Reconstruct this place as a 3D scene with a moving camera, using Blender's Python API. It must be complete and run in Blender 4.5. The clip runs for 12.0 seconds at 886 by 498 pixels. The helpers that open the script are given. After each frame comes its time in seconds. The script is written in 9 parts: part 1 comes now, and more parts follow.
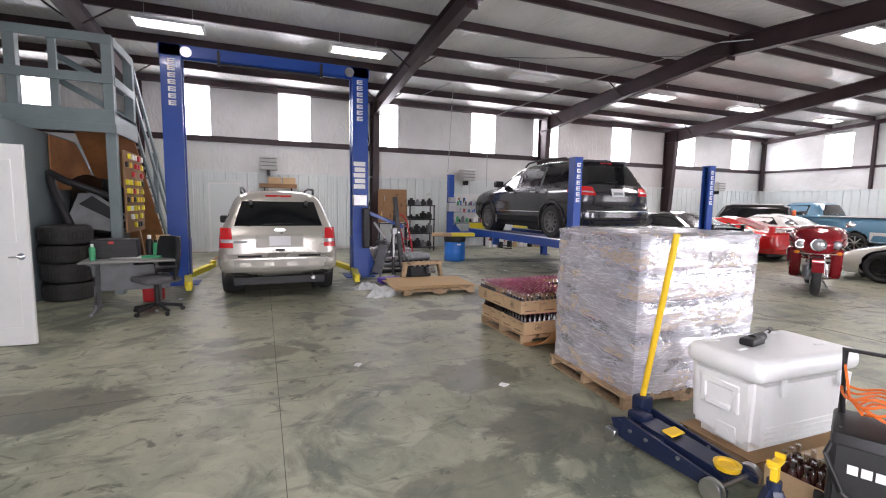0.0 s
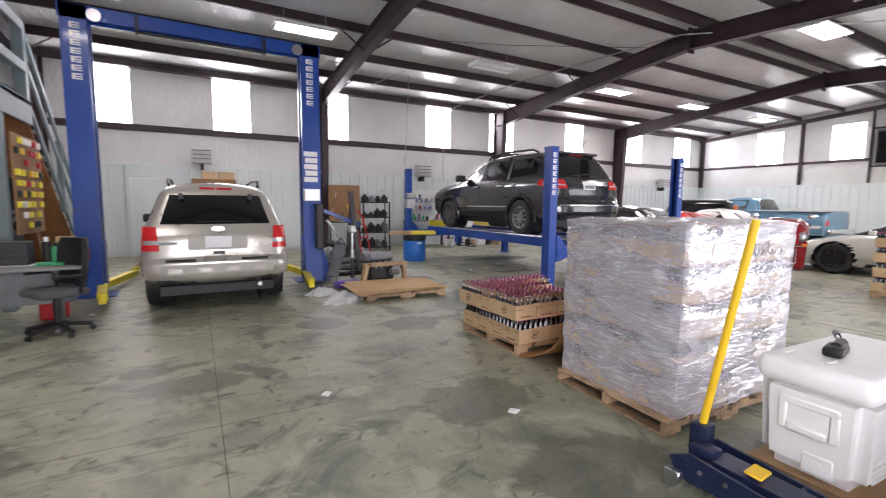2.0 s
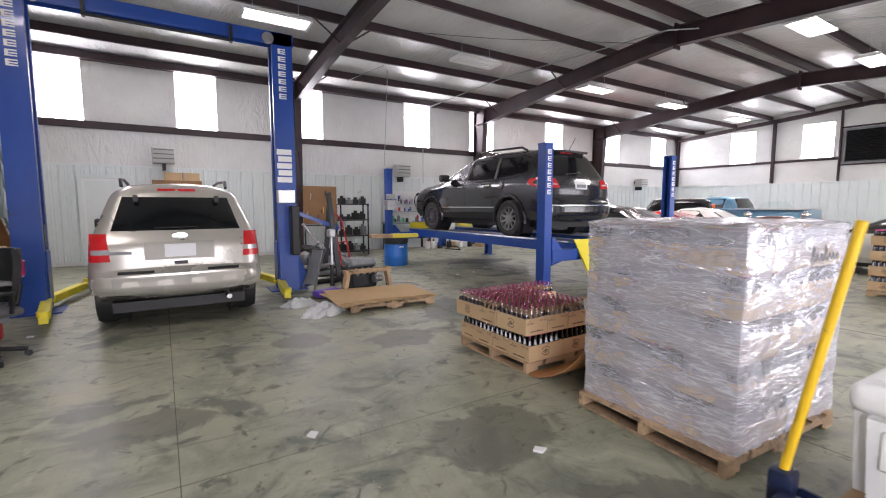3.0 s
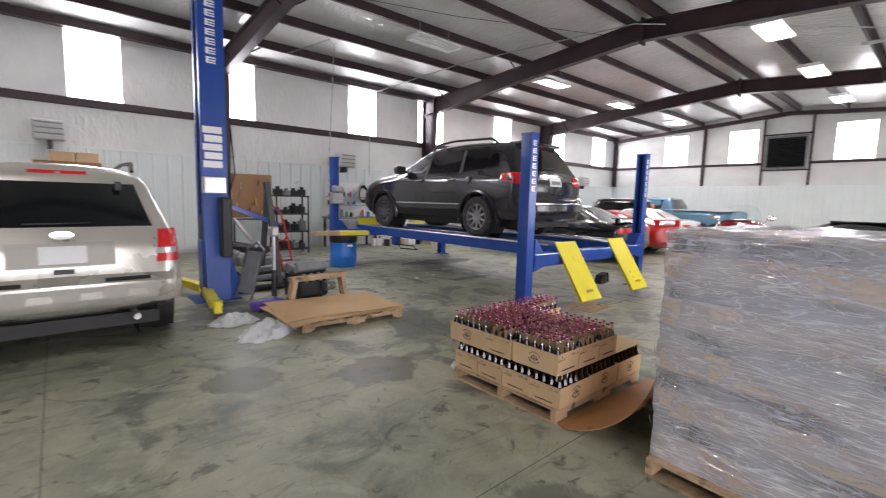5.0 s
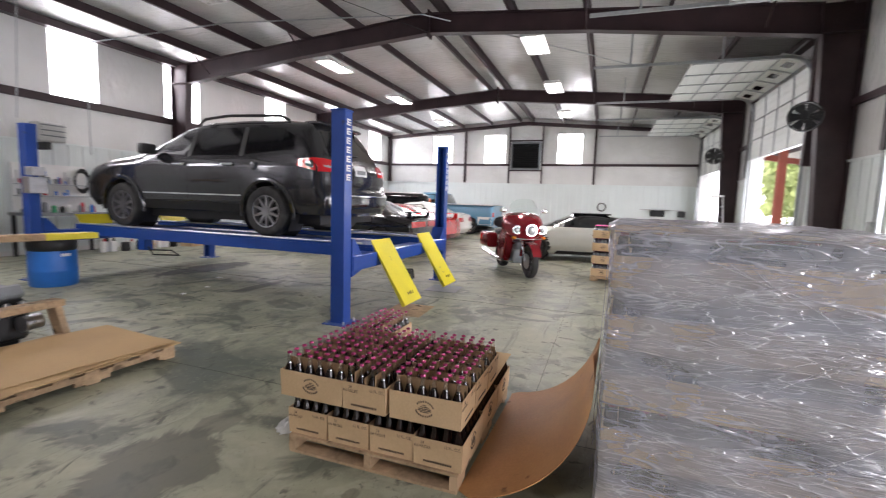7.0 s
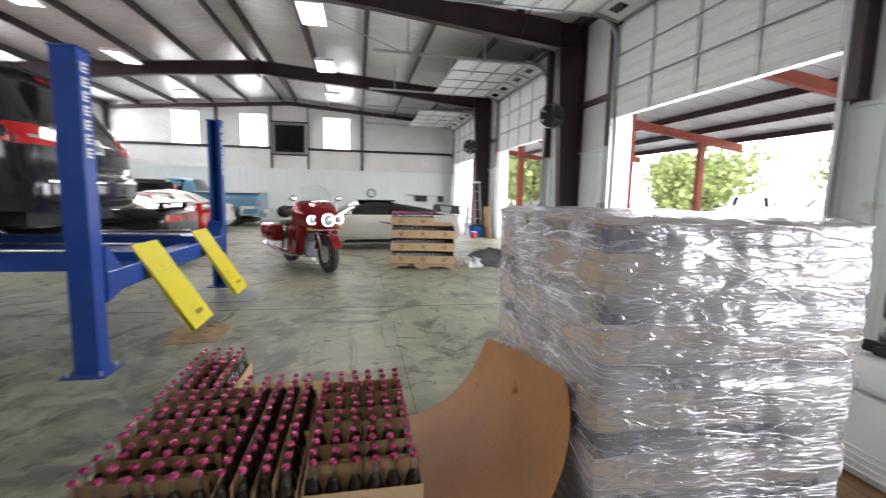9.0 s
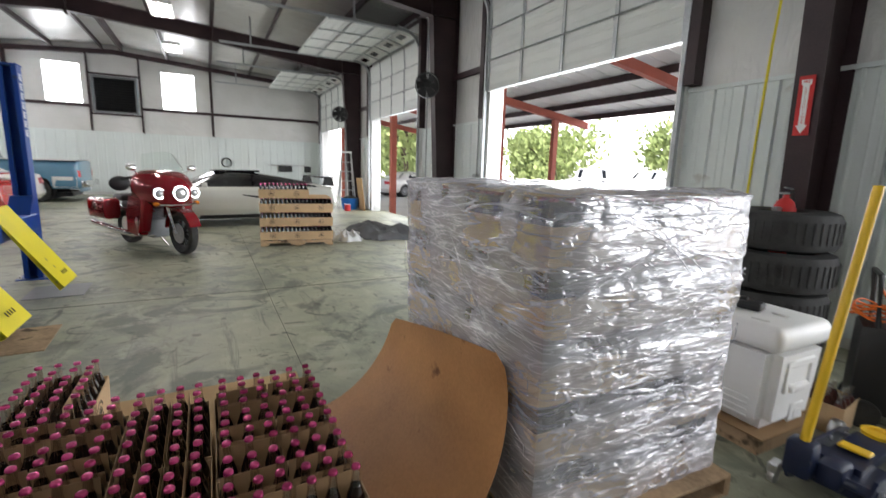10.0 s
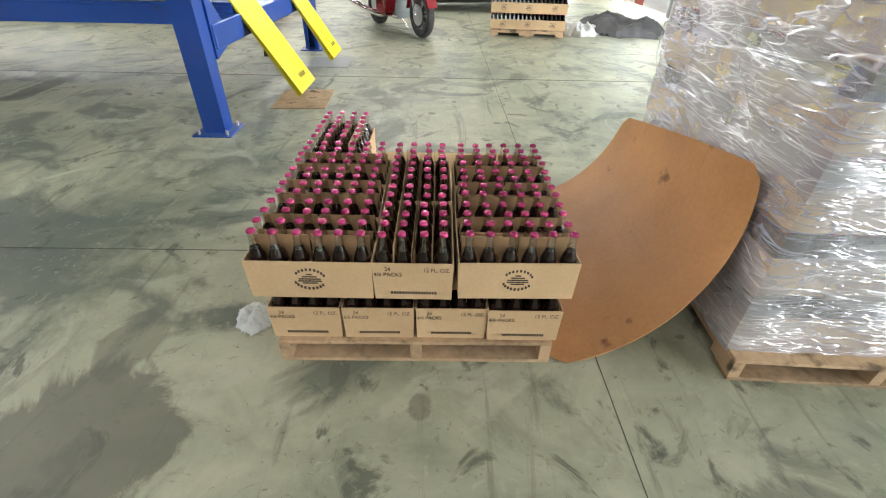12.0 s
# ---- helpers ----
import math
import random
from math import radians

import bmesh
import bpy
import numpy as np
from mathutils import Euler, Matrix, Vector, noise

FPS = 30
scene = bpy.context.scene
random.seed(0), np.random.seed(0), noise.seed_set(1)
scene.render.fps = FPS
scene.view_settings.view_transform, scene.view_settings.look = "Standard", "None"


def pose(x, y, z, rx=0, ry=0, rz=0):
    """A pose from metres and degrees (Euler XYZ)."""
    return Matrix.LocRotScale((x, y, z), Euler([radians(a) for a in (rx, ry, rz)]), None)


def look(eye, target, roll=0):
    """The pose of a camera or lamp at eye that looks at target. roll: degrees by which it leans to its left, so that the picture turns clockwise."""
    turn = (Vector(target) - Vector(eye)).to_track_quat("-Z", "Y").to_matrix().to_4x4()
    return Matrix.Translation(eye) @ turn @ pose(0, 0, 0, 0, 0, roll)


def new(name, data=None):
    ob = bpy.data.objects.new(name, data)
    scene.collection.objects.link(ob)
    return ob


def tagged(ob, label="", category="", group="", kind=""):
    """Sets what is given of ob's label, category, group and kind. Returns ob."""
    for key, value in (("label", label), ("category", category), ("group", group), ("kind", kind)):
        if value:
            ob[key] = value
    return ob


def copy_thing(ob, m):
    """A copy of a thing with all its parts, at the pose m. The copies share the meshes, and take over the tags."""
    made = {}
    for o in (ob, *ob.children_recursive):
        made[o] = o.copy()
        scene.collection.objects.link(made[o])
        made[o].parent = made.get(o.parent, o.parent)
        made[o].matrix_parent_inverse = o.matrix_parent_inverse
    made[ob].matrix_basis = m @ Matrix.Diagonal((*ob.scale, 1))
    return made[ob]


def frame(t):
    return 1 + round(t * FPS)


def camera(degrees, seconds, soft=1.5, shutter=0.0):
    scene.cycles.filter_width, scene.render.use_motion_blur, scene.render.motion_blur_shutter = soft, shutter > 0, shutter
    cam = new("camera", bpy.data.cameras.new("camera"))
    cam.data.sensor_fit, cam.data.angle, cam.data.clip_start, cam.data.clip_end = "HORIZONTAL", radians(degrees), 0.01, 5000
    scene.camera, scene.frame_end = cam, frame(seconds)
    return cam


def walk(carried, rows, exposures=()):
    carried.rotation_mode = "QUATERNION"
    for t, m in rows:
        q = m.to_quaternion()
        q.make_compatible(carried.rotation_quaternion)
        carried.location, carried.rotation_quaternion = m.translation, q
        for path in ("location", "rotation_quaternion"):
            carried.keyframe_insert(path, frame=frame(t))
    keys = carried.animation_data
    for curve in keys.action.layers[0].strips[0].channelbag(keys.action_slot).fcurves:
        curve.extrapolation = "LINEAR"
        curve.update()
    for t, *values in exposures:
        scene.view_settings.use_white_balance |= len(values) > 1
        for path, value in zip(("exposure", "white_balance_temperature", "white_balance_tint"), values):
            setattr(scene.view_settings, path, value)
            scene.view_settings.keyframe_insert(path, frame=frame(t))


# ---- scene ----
cam = camera(89.8, 12.0, soft=1.1, shutter=0.5)
PATH = [
    (0, (0.084, 0.147, 1.564), (0.832, 1.991, 1.362), 0.9),
    (0.5, (0.072, 0.262, 1.504), (0.856, 2.091, 1.309), 1.0),
    (1, (0.131, 0.485, 1.472), (0.932, 2.307, 1.281), 0.4),
    (1.5, (0.138, 0.711, 1.453), (0.941, 2.532, 1.252), -0.0),
    (2, (0.08, 1.005, 1.461), (1.045, 2.745, 1.261), 0.5),
    (2.5, (0.054, 1.26, 1.455), (1.104, 2.95, 1.254), 0.7),
    (3, (0.158, 1.573, 1.458), (1.221, 3.256, 1.264), 0.0),
    (5, (0.304, 2.709, 1.48), (1.61, 4.208, 1.263), 1.4),
    (5.5, (0.398, 2.98, 1.456), (1.974, 4.194, 1.251), 2.7),
    (6, (0.606, 3.257, 1.405), (2.299, 4.306, 1.213), 1.8),
    (6.5, (0.728, 3.475, 1.39), (2.488, 4.402, 1.189), 1.1),
    (7, (0.798, 3.75, 1.437), (2.67, 4.421, 1.223), 1.9),
    (9, (1.406, 4.526, 1.425), (3.355, 4.152, 1.181), 1.3),
    (9.5, (1.598, 4.558, 1.414), (3.44, 3.83, 1.138), 1.3),
    (10, (1.656, 4.675, 1.414), (3.396, 3.754, 1.06), 1.8),
    (10.2, (1.658, 4.721, 1.406), (3.381, 3.833, 0.916), 1.6),
    (10.6, (1.657, 4.807, 1.33), (3.384, 4.372, 0.419), 1.9),
    (11, (1.642, 4.795, 1.32), (3.305, 4.684, 0.215), 1.6),
    (11.5, (1.632, 4.761, 1.32), (3.277, 4.713, 0.184), 1.2),
    (12, (1.624, 4.768, 1.312), (3.264, 4.739, 0.168), 1.3),
]
walk(cam, [(t, look(eye, target, roll)) for t, eye, target, roll in PATH], [(0, 0.72, 6450, 21), (2.5, 0.76, 6450, 21), (5.5, 0.72, 6450, 19), (7.0, 0.74, 6450, 19), (9.0, 0.60, 6380, 14), (10.2, 0.40, 6420, 11), (10.6, 0.58, 6430, 10), (11.0, 1.08, 6480, 8), (12, 1.5, 6450, 7)])

# ---- light ----
SUN_EL, SUN_AZ = 60.0, 318.0
wd = bpy.data.worlds.new("sky")
scene.world = wd
wd.use_nodes = True
_n = wd.node_tree.nodes
_sky = _n.new("ShaderNodeTexSky")
_sky.sky_type = "NISHITA"
_sky.sun_disc = False
_sky.sun_elevation, _sky.sun_rotation = radians(SUN_EL), radians(SUN_AZ)
_sky.air_density, _sky.dust_density = 1.0, 2.0
wd.node_tree.links.new(_sky.outputs[0], _n["Background"].inputs[0])
_n["Background"].inputs[1].default_value = 0.15
sun = new("sun", bpy.data.lights.new("sun", "SUN"))
sun.data.energy, sun.data.angle, sun.data.color = 5.0, radians(1.0), (1.0, 0.95, 0.88)
_az, _el = radians(SUN_AZ), radians(SUN_EL)
sun.matrix_world = look((math.sin(_az) * math.cos(_el) * 40, math.cos(_az) * math.cos(_el) * 40, math.sin(_el) * 40), (0, 0, 0))


def area_light(name, m, sx, sy, watts, color=(1, 1, 1)):
    ob = new(name, bpy.data.lights.new(name, "AREA"))
    ob.data.shape, ob.data.size, ob.data.size_y = "RECTANGLE", sx, sy
    ob.data.energy, ob.data.color = watts, color
    ob.matrix_world = m
    return ob


# ---- materials ----
def mat(name, color, rough=0.5, metal=0.0, var=0.12, scale=6.0, fine=60.0, bump=0.05, coat=0.0, spec=0.5, tint=None, rnd=0.0, wear=None, emit=None, trans=0.0, ior=1.45, coords="Object"):
    """A principled material with colour variation at two scales, roughness variation and fine relief."""
    m = bpy.data.materials.new(name)
    m.use_nodes = True
    nt = m.node_tree
    b = nt.nodes["Principled BSDF"]
    ln = nt.links.new
    b.inputs["Metallic"].default_value = metal
    b.inputs["Coat Weight"].default_value = coat
    b.inputs["Coat Roughness"].default_value = 0.06
    b.inputs["Specular IOR Level"].default_value = spec
    b.inputs["Transmission Weight"].default_value = trans
    b.inputs["IOR"].default_value = ior
    tc = nt.nodes.new("ShaderNodeTexCoord")
    n1 = nt.nodes.new("ShaderNodeTexNoise")
    n1.inputs["Scale"].default_value, n1.inputs["Detail"].default_value = scale, 6
    n2 = nt.nodes.new("ShaderNodeTexNoise")
    n2.inputs["Scale"].default_value, n2.inputs["Detail"].default_value = fine, 3
    ln(tc.outputs[coords], n1.inputs["Vector"])
    ln(tc.outputs[coords], n2.inputs["Vector"])
    add = nt.nodes.new("ShaderNodeMath")
    add.operation = "MULTIPLY_ADD"
    add.inputs[1].default_value = 0.4
    ln(n2.outputs["Fac"], add.inputs[0])
    ln(n1.outputs["Fac"], add.inputs[2])
    last = add.outputs[0]
    if rnd:
        oi = nt.nodes.new("ShaderNodeObjectInfo")
        ra = nt.nodes.new("ShaderNodeMath")
        ra.operation = "MULTIPLY_ADD"
        ra.inputs[1].default_value = rnd
        ln(oi.outputs["Random"], ra.inputs[0])
        ln(last, ra.inputs[2])
        last = ra.outputs[0]
    ramp = nt.nodes.new("ShaderNodeValToRGB")
    ramp.color_ramp.elements[0].position, ramp.color_ramp.elements[1].position = 0.4, 1.0 + rnd * 0.5
    dark = [c * (1 - var) for c in color]
    light = [min(1, c * (1 + var)) for c in (tint or color)]
    ramp.color_ramp.elements[0].color, ramp.color_ramp.elements[1].color = (*dark, 1), (*light, 1)
    ln(last, ramp.inputs["Fac"])
    out = ramp.outputs["Color"]
    if wear:
        wn = nt.nodes.new("ShaderNodeTexNoise")
        wn.inputs["Scale"].default_value, wn.inputs["Detail"].default_value = wear[1], 8
        ln(tc.outputs[coords], wn.inputs["Vector"])
        wr = nt.nodes.new("ShaderNodeValToRGB")
        wr.color_ramp.elements[0].position, wr.color_ramp.elements[1].position = wear[2], wear[2] + 0.06
        ln(wn.outputs["Fac"], wr.inputs["Fac"])
        mx = nt.nodes.new("ShaderNodeMix")
        mx.data_type = "RGBA"
        ln(wr.outputs["Color"], mx.inputs[0])
        ln(out, mx.inputs[6])
        mx.inputs[7].default_value = (*wear[0], 1)
        out = mx.outputs[2]
    ln(out, b.inputs["Base Color"])
    mr = nt.nodes.new("ShaderNodeMapRange")
    mr.inputs["To Min"].default_value, mr.inputs["To Max"].default_value = max(0.02, rough - 0.08), min(1, rough + 0.1)
    ln(n1.outputs["Fac"], mr.inputs["Value"])
    ln(mr.outputs[0], b.inputs["Roughness"])
    if bump:
        bp = nt.nodes.new("ShaderNodeBump")
        bp.inputs["Strength"].default_value, bp.inputs["Distance"].default_value = bump, 0.01
        ln(n2.outputs["Fac"], bp.inputs["Height"])
        ln(bp.outputs[0], b.inputs["Normal"])
    if emit:
        b.inputs["Emission Color"].default_value = (*emit[0], 1)
        b.inputs["Emission Strength"].default_value = emit[1]
    return m


def node(nt, kind, **values):
    n = nt.nodes.new(kind)
    for k, v in values.items():
        n.inputs[k.replace("_", " ")].default_value = v
    return n


def concrete():
    """Sealed grey-green workshop concrete: cloudy patches, dark oil stains, scuffs, pale drips, satin gloss."""
    m = bpy.data.materials.new("sealed_concrete")
    m.use_nodes = True
    nt = m.node_tree
    ln = nt.links.new
    b = nt.nodes["Principled BSDF"]
    tc = nt.nodes.new("ShaderNodeTexCoord")
    cloud = node(nt, "ShaderNodeTexNoise", Scale=0.55, Detail=9.0, Roughness=0.62, Distortion=0.6)
    mid = node(nt, "ShaderNodeTexNoise", Scale=2.3, Detail=9.0, Roughness=0.65, Distortion=0.8)
    fine = node(nt, "ShaderNodeTexNoise", Scale=45.0, Detail=4.0)
    for n in (cloud, mid, fine):
        ln(tc.outputs["Object"], n.inputs["Vector"])
    r1 = nt.nodes.new("ShaderNodeValToRGB")
    e = r1.color_ramp.elements
    e[0].position, e[0].color = 0.36, (0.125, 0.143, 0.108, 1)
    e[1].position, e[1].color = 0.66, (0.44, 0.43, 0.315, 1)
    e2 = r1.color_ramp.elements.new(0.5)
    e2.color = (0.30, 0.306, 0.22, 1)
    mixf = node(nt, "ShaderNodeMath")
    mixf.operation = "MULTIPLY_ADD"
    mixf.inputs[1].default_value = 0.55
    sc = node(nt, "ShaderNodeMath")
    sc.operation = "MULTIPLY"
    sc.inputs[1].default_value = 0.45
    ln(mid.outputs["Fac"], mixf.inputs[0])
    ln(cloud.outputs["Fac"], sc.inputs[0])
    ln(sc.outputs[0], mixf.inputs[2])
    ln(mixf.outputs[0], r1.inputs["Fac"])
    col = r1.outputs["Color"]

    def layer(col, tint, scale, lo, hi, amount, distort=1.5, detail=8.0, offset=(0, 0, 0)):
        mp = nt.nodes.new("ShaderNodeMapping")
        mp.inputs["Location"].default_value = offset
        ln(tc.outputs["Object"], mp.inputs["Vector"])
        n = node(nt, "ShaderNodeTexNoise", Scale=scale, Detail=detail, Distortion=distort, Roughness=0.6)
        ln(mp.outputs[0], n.inputs["Vector"])
        r = node(nt, "ShaderNodeMapRange", From_Min=lo, From_Max=hi, To_Min=0.0, To_Max=amount)
        ln(n.outputs["Fac"], r.inputs["Value"])
        mx = nt.nodes.new("ShaderNodeMix")
        mx.data_type = "RGBA"
        ln(r.outputs[0], mx.inputs[0])
        ln(col, mx.inputs[6])
        mx.inputs[7].default_value = (*tint, 1)
        return mx.outputs[2], r.outputs[0]

    col, _ = layer(col, (0.075, 0.092, 0.074), 0.75, 0.53, 0.61, 0.72, 2.2, 10.0, (3.1, 7.7, 0))
    col, _ = layer(col, (0.43, 0.425, 0.325), 1.5, 0.57, 0.64, 0.62, 1.4, 10.0, (11.0, 2.0, 0))
    col, _ = layer(col, (0.27, 0.19, 0.12), 0.9, 0.69, 0.73, 0.5, 0.6, 6.0, (-4.0, 5.0, 0))
    col, dark = layer(col, (0.06, 0.066, 0.05), 2.4, 0.585, 0.66, 0.75, 3.0, 11.0, (1.0, -9.0, 0))
    col, _ = layer(col, (0.05, 0.05, 0.045), 7.0, 0.66, 0.72, 0.5, 1.0, 5.0)
    col, _ = layer(col, (0.06, 0.06, 0.05), 28.0, 0.63, 0.69, 0.5, 1.5, 6.0, (2, 8, 0))
    col, _ = layer(col, (0.46, 0.45, 0.35), 19.0, 0.60, 0.68, 0.30, 1.5, 6.0, (5, 1, 0))
    col, _ = layer(col, (0.50, 0.49, 0.42), 13.0, 0.70, 0.74, 0.5, 1.0, 4.0, (7, 3, 0))
    st = nt.nodes.new("ShaderNodeMapping")
    st.inputs["Scale"].default_value = (0.5, 5.0, 1.0)
    st.inputs["Rotation"].default_value = (0, 0, 0.5)
    ln(tc.outputs["Object"], st.inputs["Vector"])
    sn = node(nt, "ShaderNodeTexNoise", Scale=1.6, Detail=9.0, Distortion=0.8, Roughness=0.7)
    ln(st.outputs[0], sn.inputs["Vector"])
    sr = node(nt, "ShaderNodeMapRange", From_Min=0.57, From_Max=0.66, To_Min=0.0, To_Max=0.5)
    ln(sn.outputs["Fac"], sr.inputs["Value"])
    sm = nt.nodes.new("ShaderNodeMix")
    sm.data_type = "RGBA"
    ln(sr.outputs[0], sm.inputs[0])
    ln(col, sm.inputs[6])
    sm.inputs[7].default_value = (0.085, 0.095, 0.075, 1)
    col = sm.outputs[2]
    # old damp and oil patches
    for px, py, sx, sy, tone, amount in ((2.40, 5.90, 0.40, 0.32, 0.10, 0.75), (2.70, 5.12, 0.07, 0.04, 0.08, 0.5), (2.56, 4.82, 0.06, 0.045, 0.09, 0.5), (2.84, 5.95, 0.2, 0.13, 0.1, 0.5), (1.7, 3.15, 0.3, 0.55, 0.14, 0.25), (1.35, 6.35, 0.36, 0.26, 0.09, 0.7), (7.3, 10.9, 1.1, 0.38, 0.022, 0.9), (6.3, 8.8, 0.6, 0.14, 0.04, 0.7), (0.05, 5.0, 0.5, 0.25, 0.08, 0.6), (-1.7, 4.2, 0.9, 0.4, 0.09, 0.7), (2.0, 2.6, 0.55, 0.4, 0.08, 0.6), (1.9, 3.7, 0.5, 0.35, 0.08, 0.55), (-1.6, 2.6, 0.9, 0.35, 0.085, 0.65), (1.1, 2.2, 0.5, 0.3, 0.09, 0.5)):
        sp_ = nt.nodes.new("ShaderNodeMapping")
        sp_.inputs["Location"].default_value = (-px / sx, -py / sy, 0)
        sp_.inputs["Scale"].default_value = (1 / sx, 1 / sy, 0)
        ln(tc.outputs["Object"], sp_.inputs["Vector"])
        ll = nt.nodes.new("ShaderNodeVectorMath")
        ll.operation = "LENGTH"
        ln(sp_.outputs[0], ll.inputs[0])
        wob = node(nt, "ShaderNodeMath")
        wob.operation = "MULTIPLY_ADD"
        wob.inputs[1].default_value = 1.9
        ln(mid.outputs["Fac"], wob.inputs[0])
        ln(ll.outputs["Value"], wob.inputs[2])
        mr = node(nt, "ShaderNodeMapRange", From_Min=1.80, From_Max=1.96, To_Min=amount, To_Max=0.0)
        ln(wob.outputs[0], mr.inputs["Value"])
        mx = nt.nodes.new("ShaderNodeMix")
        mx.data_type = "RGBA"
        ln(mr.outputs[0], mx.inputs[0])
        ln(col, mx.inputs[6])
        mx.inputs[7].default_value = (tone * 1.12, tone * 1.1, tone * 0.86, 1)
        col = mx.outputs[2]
    ln(col, b.inputs["Base Color"])
    rr = node(nt, "ShaderNodeMapRange", From_Min=0.3, From_Max=0.7, To_Min=0.38, To_Max=0.60)
    ln(mid.outputs["Fac"], rr.inputs["Value"])
    ln(rr.outputs[0], b.inputs["Roughness"])
    bp = node(nt, "ShaderNodeBump", Strength=0.07, Distance=0.004)
    ln(fine.outputs["Fac"], bp.inputs["Height"])
    ln(bp.outputs[0], b.inputs["Normal"])
    return m


def film(name="stretch_film", clear=0.41):
    """Clear stretch film: see-through skin, drawn into sharp glossy creases that run along the wind of the wrap."""
    m = bpy.data.materials.new(name)
    m.use_nodes = True
    nt = m.node_tree
    ln = nt.links.new
    nt.nodes.remove(nt.nodes["Principled BSDF"])
    out = nt.nodes["Material Output"]
    tc = nt.nodes.new("ShaderNodeTexCoord")

    def op(kind, a, b=None):
        n = nt.nodes.new("ShaderNodeMath")
        n.operation = kind
        for i, v in enumerate((a, b)):
            if v is None:
                continue
            if isinstance(v, (int, float)):
                n.inputs[i].default_value = v
            else:
                ln(v, n.inputs[i])
        return n.outputs[0]

    def stretched(scale, turn, size, detail, distort, rough=0.55):
        mp = nt.nodes.new("ShaderNodeMapping")
        mp.inputs["Scale"].default_value = scale
        mp.inputs["Rotation"].default_value = turn
        ln(tc.outputs["Object"], mp.inputs["Vector"])
        n = node(nt, "ShaderNodeTexNoise", Scale=size, Detail=detail, Distortion=distort, Roughness=rough)
        ln(mp.outputs[0], n.inputs["Vector"])
        return n.outputs["Fac"]

    def ridge(fac, width):
        """1 on a thin crease, falling to 0."""
        away = op("ABSOLUTE", op("SUBTRACT", fac, 0.5))
        r = node(nt, "ShaderNodeMapRange", From_Min=0.0, From_Max=width, To_Min=1.0, To_Max=0.0)
        ln(away, r.inputs["Value"])
        return r.outputs[0]

    broad = stretched((1, 1, 1.6), (0.1, 0.1, 0), 2.4, 3.0, 0.6)
    along = stretched((0.7, 0.7, 6.0), (0.14, 0.16, 0), 2.2, 2.0, 0.4)
    fine = stretched((1.6, 1.6, 15.0), (0.2, -0.14, 0), 3.6, 2.0, 0.5, 0.5)
    cross = stretched((1.2, 1.2, 6.0), (-0.6, 0.7, 0), 2.6, 2.0, 0.4)
    r_along, r_fine, r_cross = ridge(along, 0.022), ridge(fine, 0.035), ridge(cross, 0.018)
    patch = node(nt, "ShaderNodeMapRange", From_Min=0.42, From_Max=0.58, To_Min=0.0, To_Max=1.0)
    ln(broad, patch.inputs["Value"])
    creases = op("ADD", op("MULTIPLY", r_along, 0.9), op("ADD", op("MULTIPLY", op("MULTIPLY", r_fine, 0.8), patch.outputs[0]), op("MULTIPLY", r_cross, 0.8)))
    bump1 = node(nt, "ShaderNodeBump", Strength=0.8, Distance=0.0035)
    ln(creases, bump1.inputs["Height"])
    bump2 = node(nt, "ShaderNodeBump", Strength=0.6, Distance=0.010)
    ln(along, bump2.inputs["Height"])
    ln(bump1.outputs[0], bump2.inputs["Normal"])
    bump3 = node(nt, "ShaderNodeBump", Strength=0.6, Distance=0.05)
    ln(broad, bump3.inputs["Height"])
    ln(bump2.outputs[0], bump3.inputs["Normal"])
    gl = node(nt, "ShaderNodeBsdfGlossy", Roughness=0.16)
    gl.inputs["Color"].default_value = (0.95, 0.95, 0.97, 1)
    ln(bump3.outputs[0], gl.inputs["Normal"])
    df = nt.nodes.new("ShaderNodeBsdfDiffuse")
    df.inputs["Color"].default_value = (0.84, 0.84, 0.95, 1)
    ln(bump3.outputs[0], df.inputs["Normal"])
    skin = node(nt, "ShaderNodeMixShader")
    skin.inputs[0].default_value = 0.5
    ln(gl.outputs[0], skin.inputs[1])
    ln(df.outputs[0], skin.inputs[2])
    tr = nt.nodes.new("ShaderNodeBsdfTransparent")
    cover = node(nt, "ShaderNodeMapRange", From_Min=0.38, From_Max=0.62, To_Min=1 - clear - 0.12, To_Max=1 - clear + 0.08)
    ln(broad, cover.inputs["Value"])
    total = op("ADD", cover.outputs[0], op("MULTIPLY", creases, 0.34))
    total.node.use_clamp = True
    mx = nt.nodes.new("ShaderNodeMixShader")
    ln(total, mx.inputs[0])
    ln(tr.outputs[0], mx.inputs[1])
    ln(skin.outputs[0], mx.inputs[2])
    ln(mx.outputs[0], out.inputs[0])
    return m


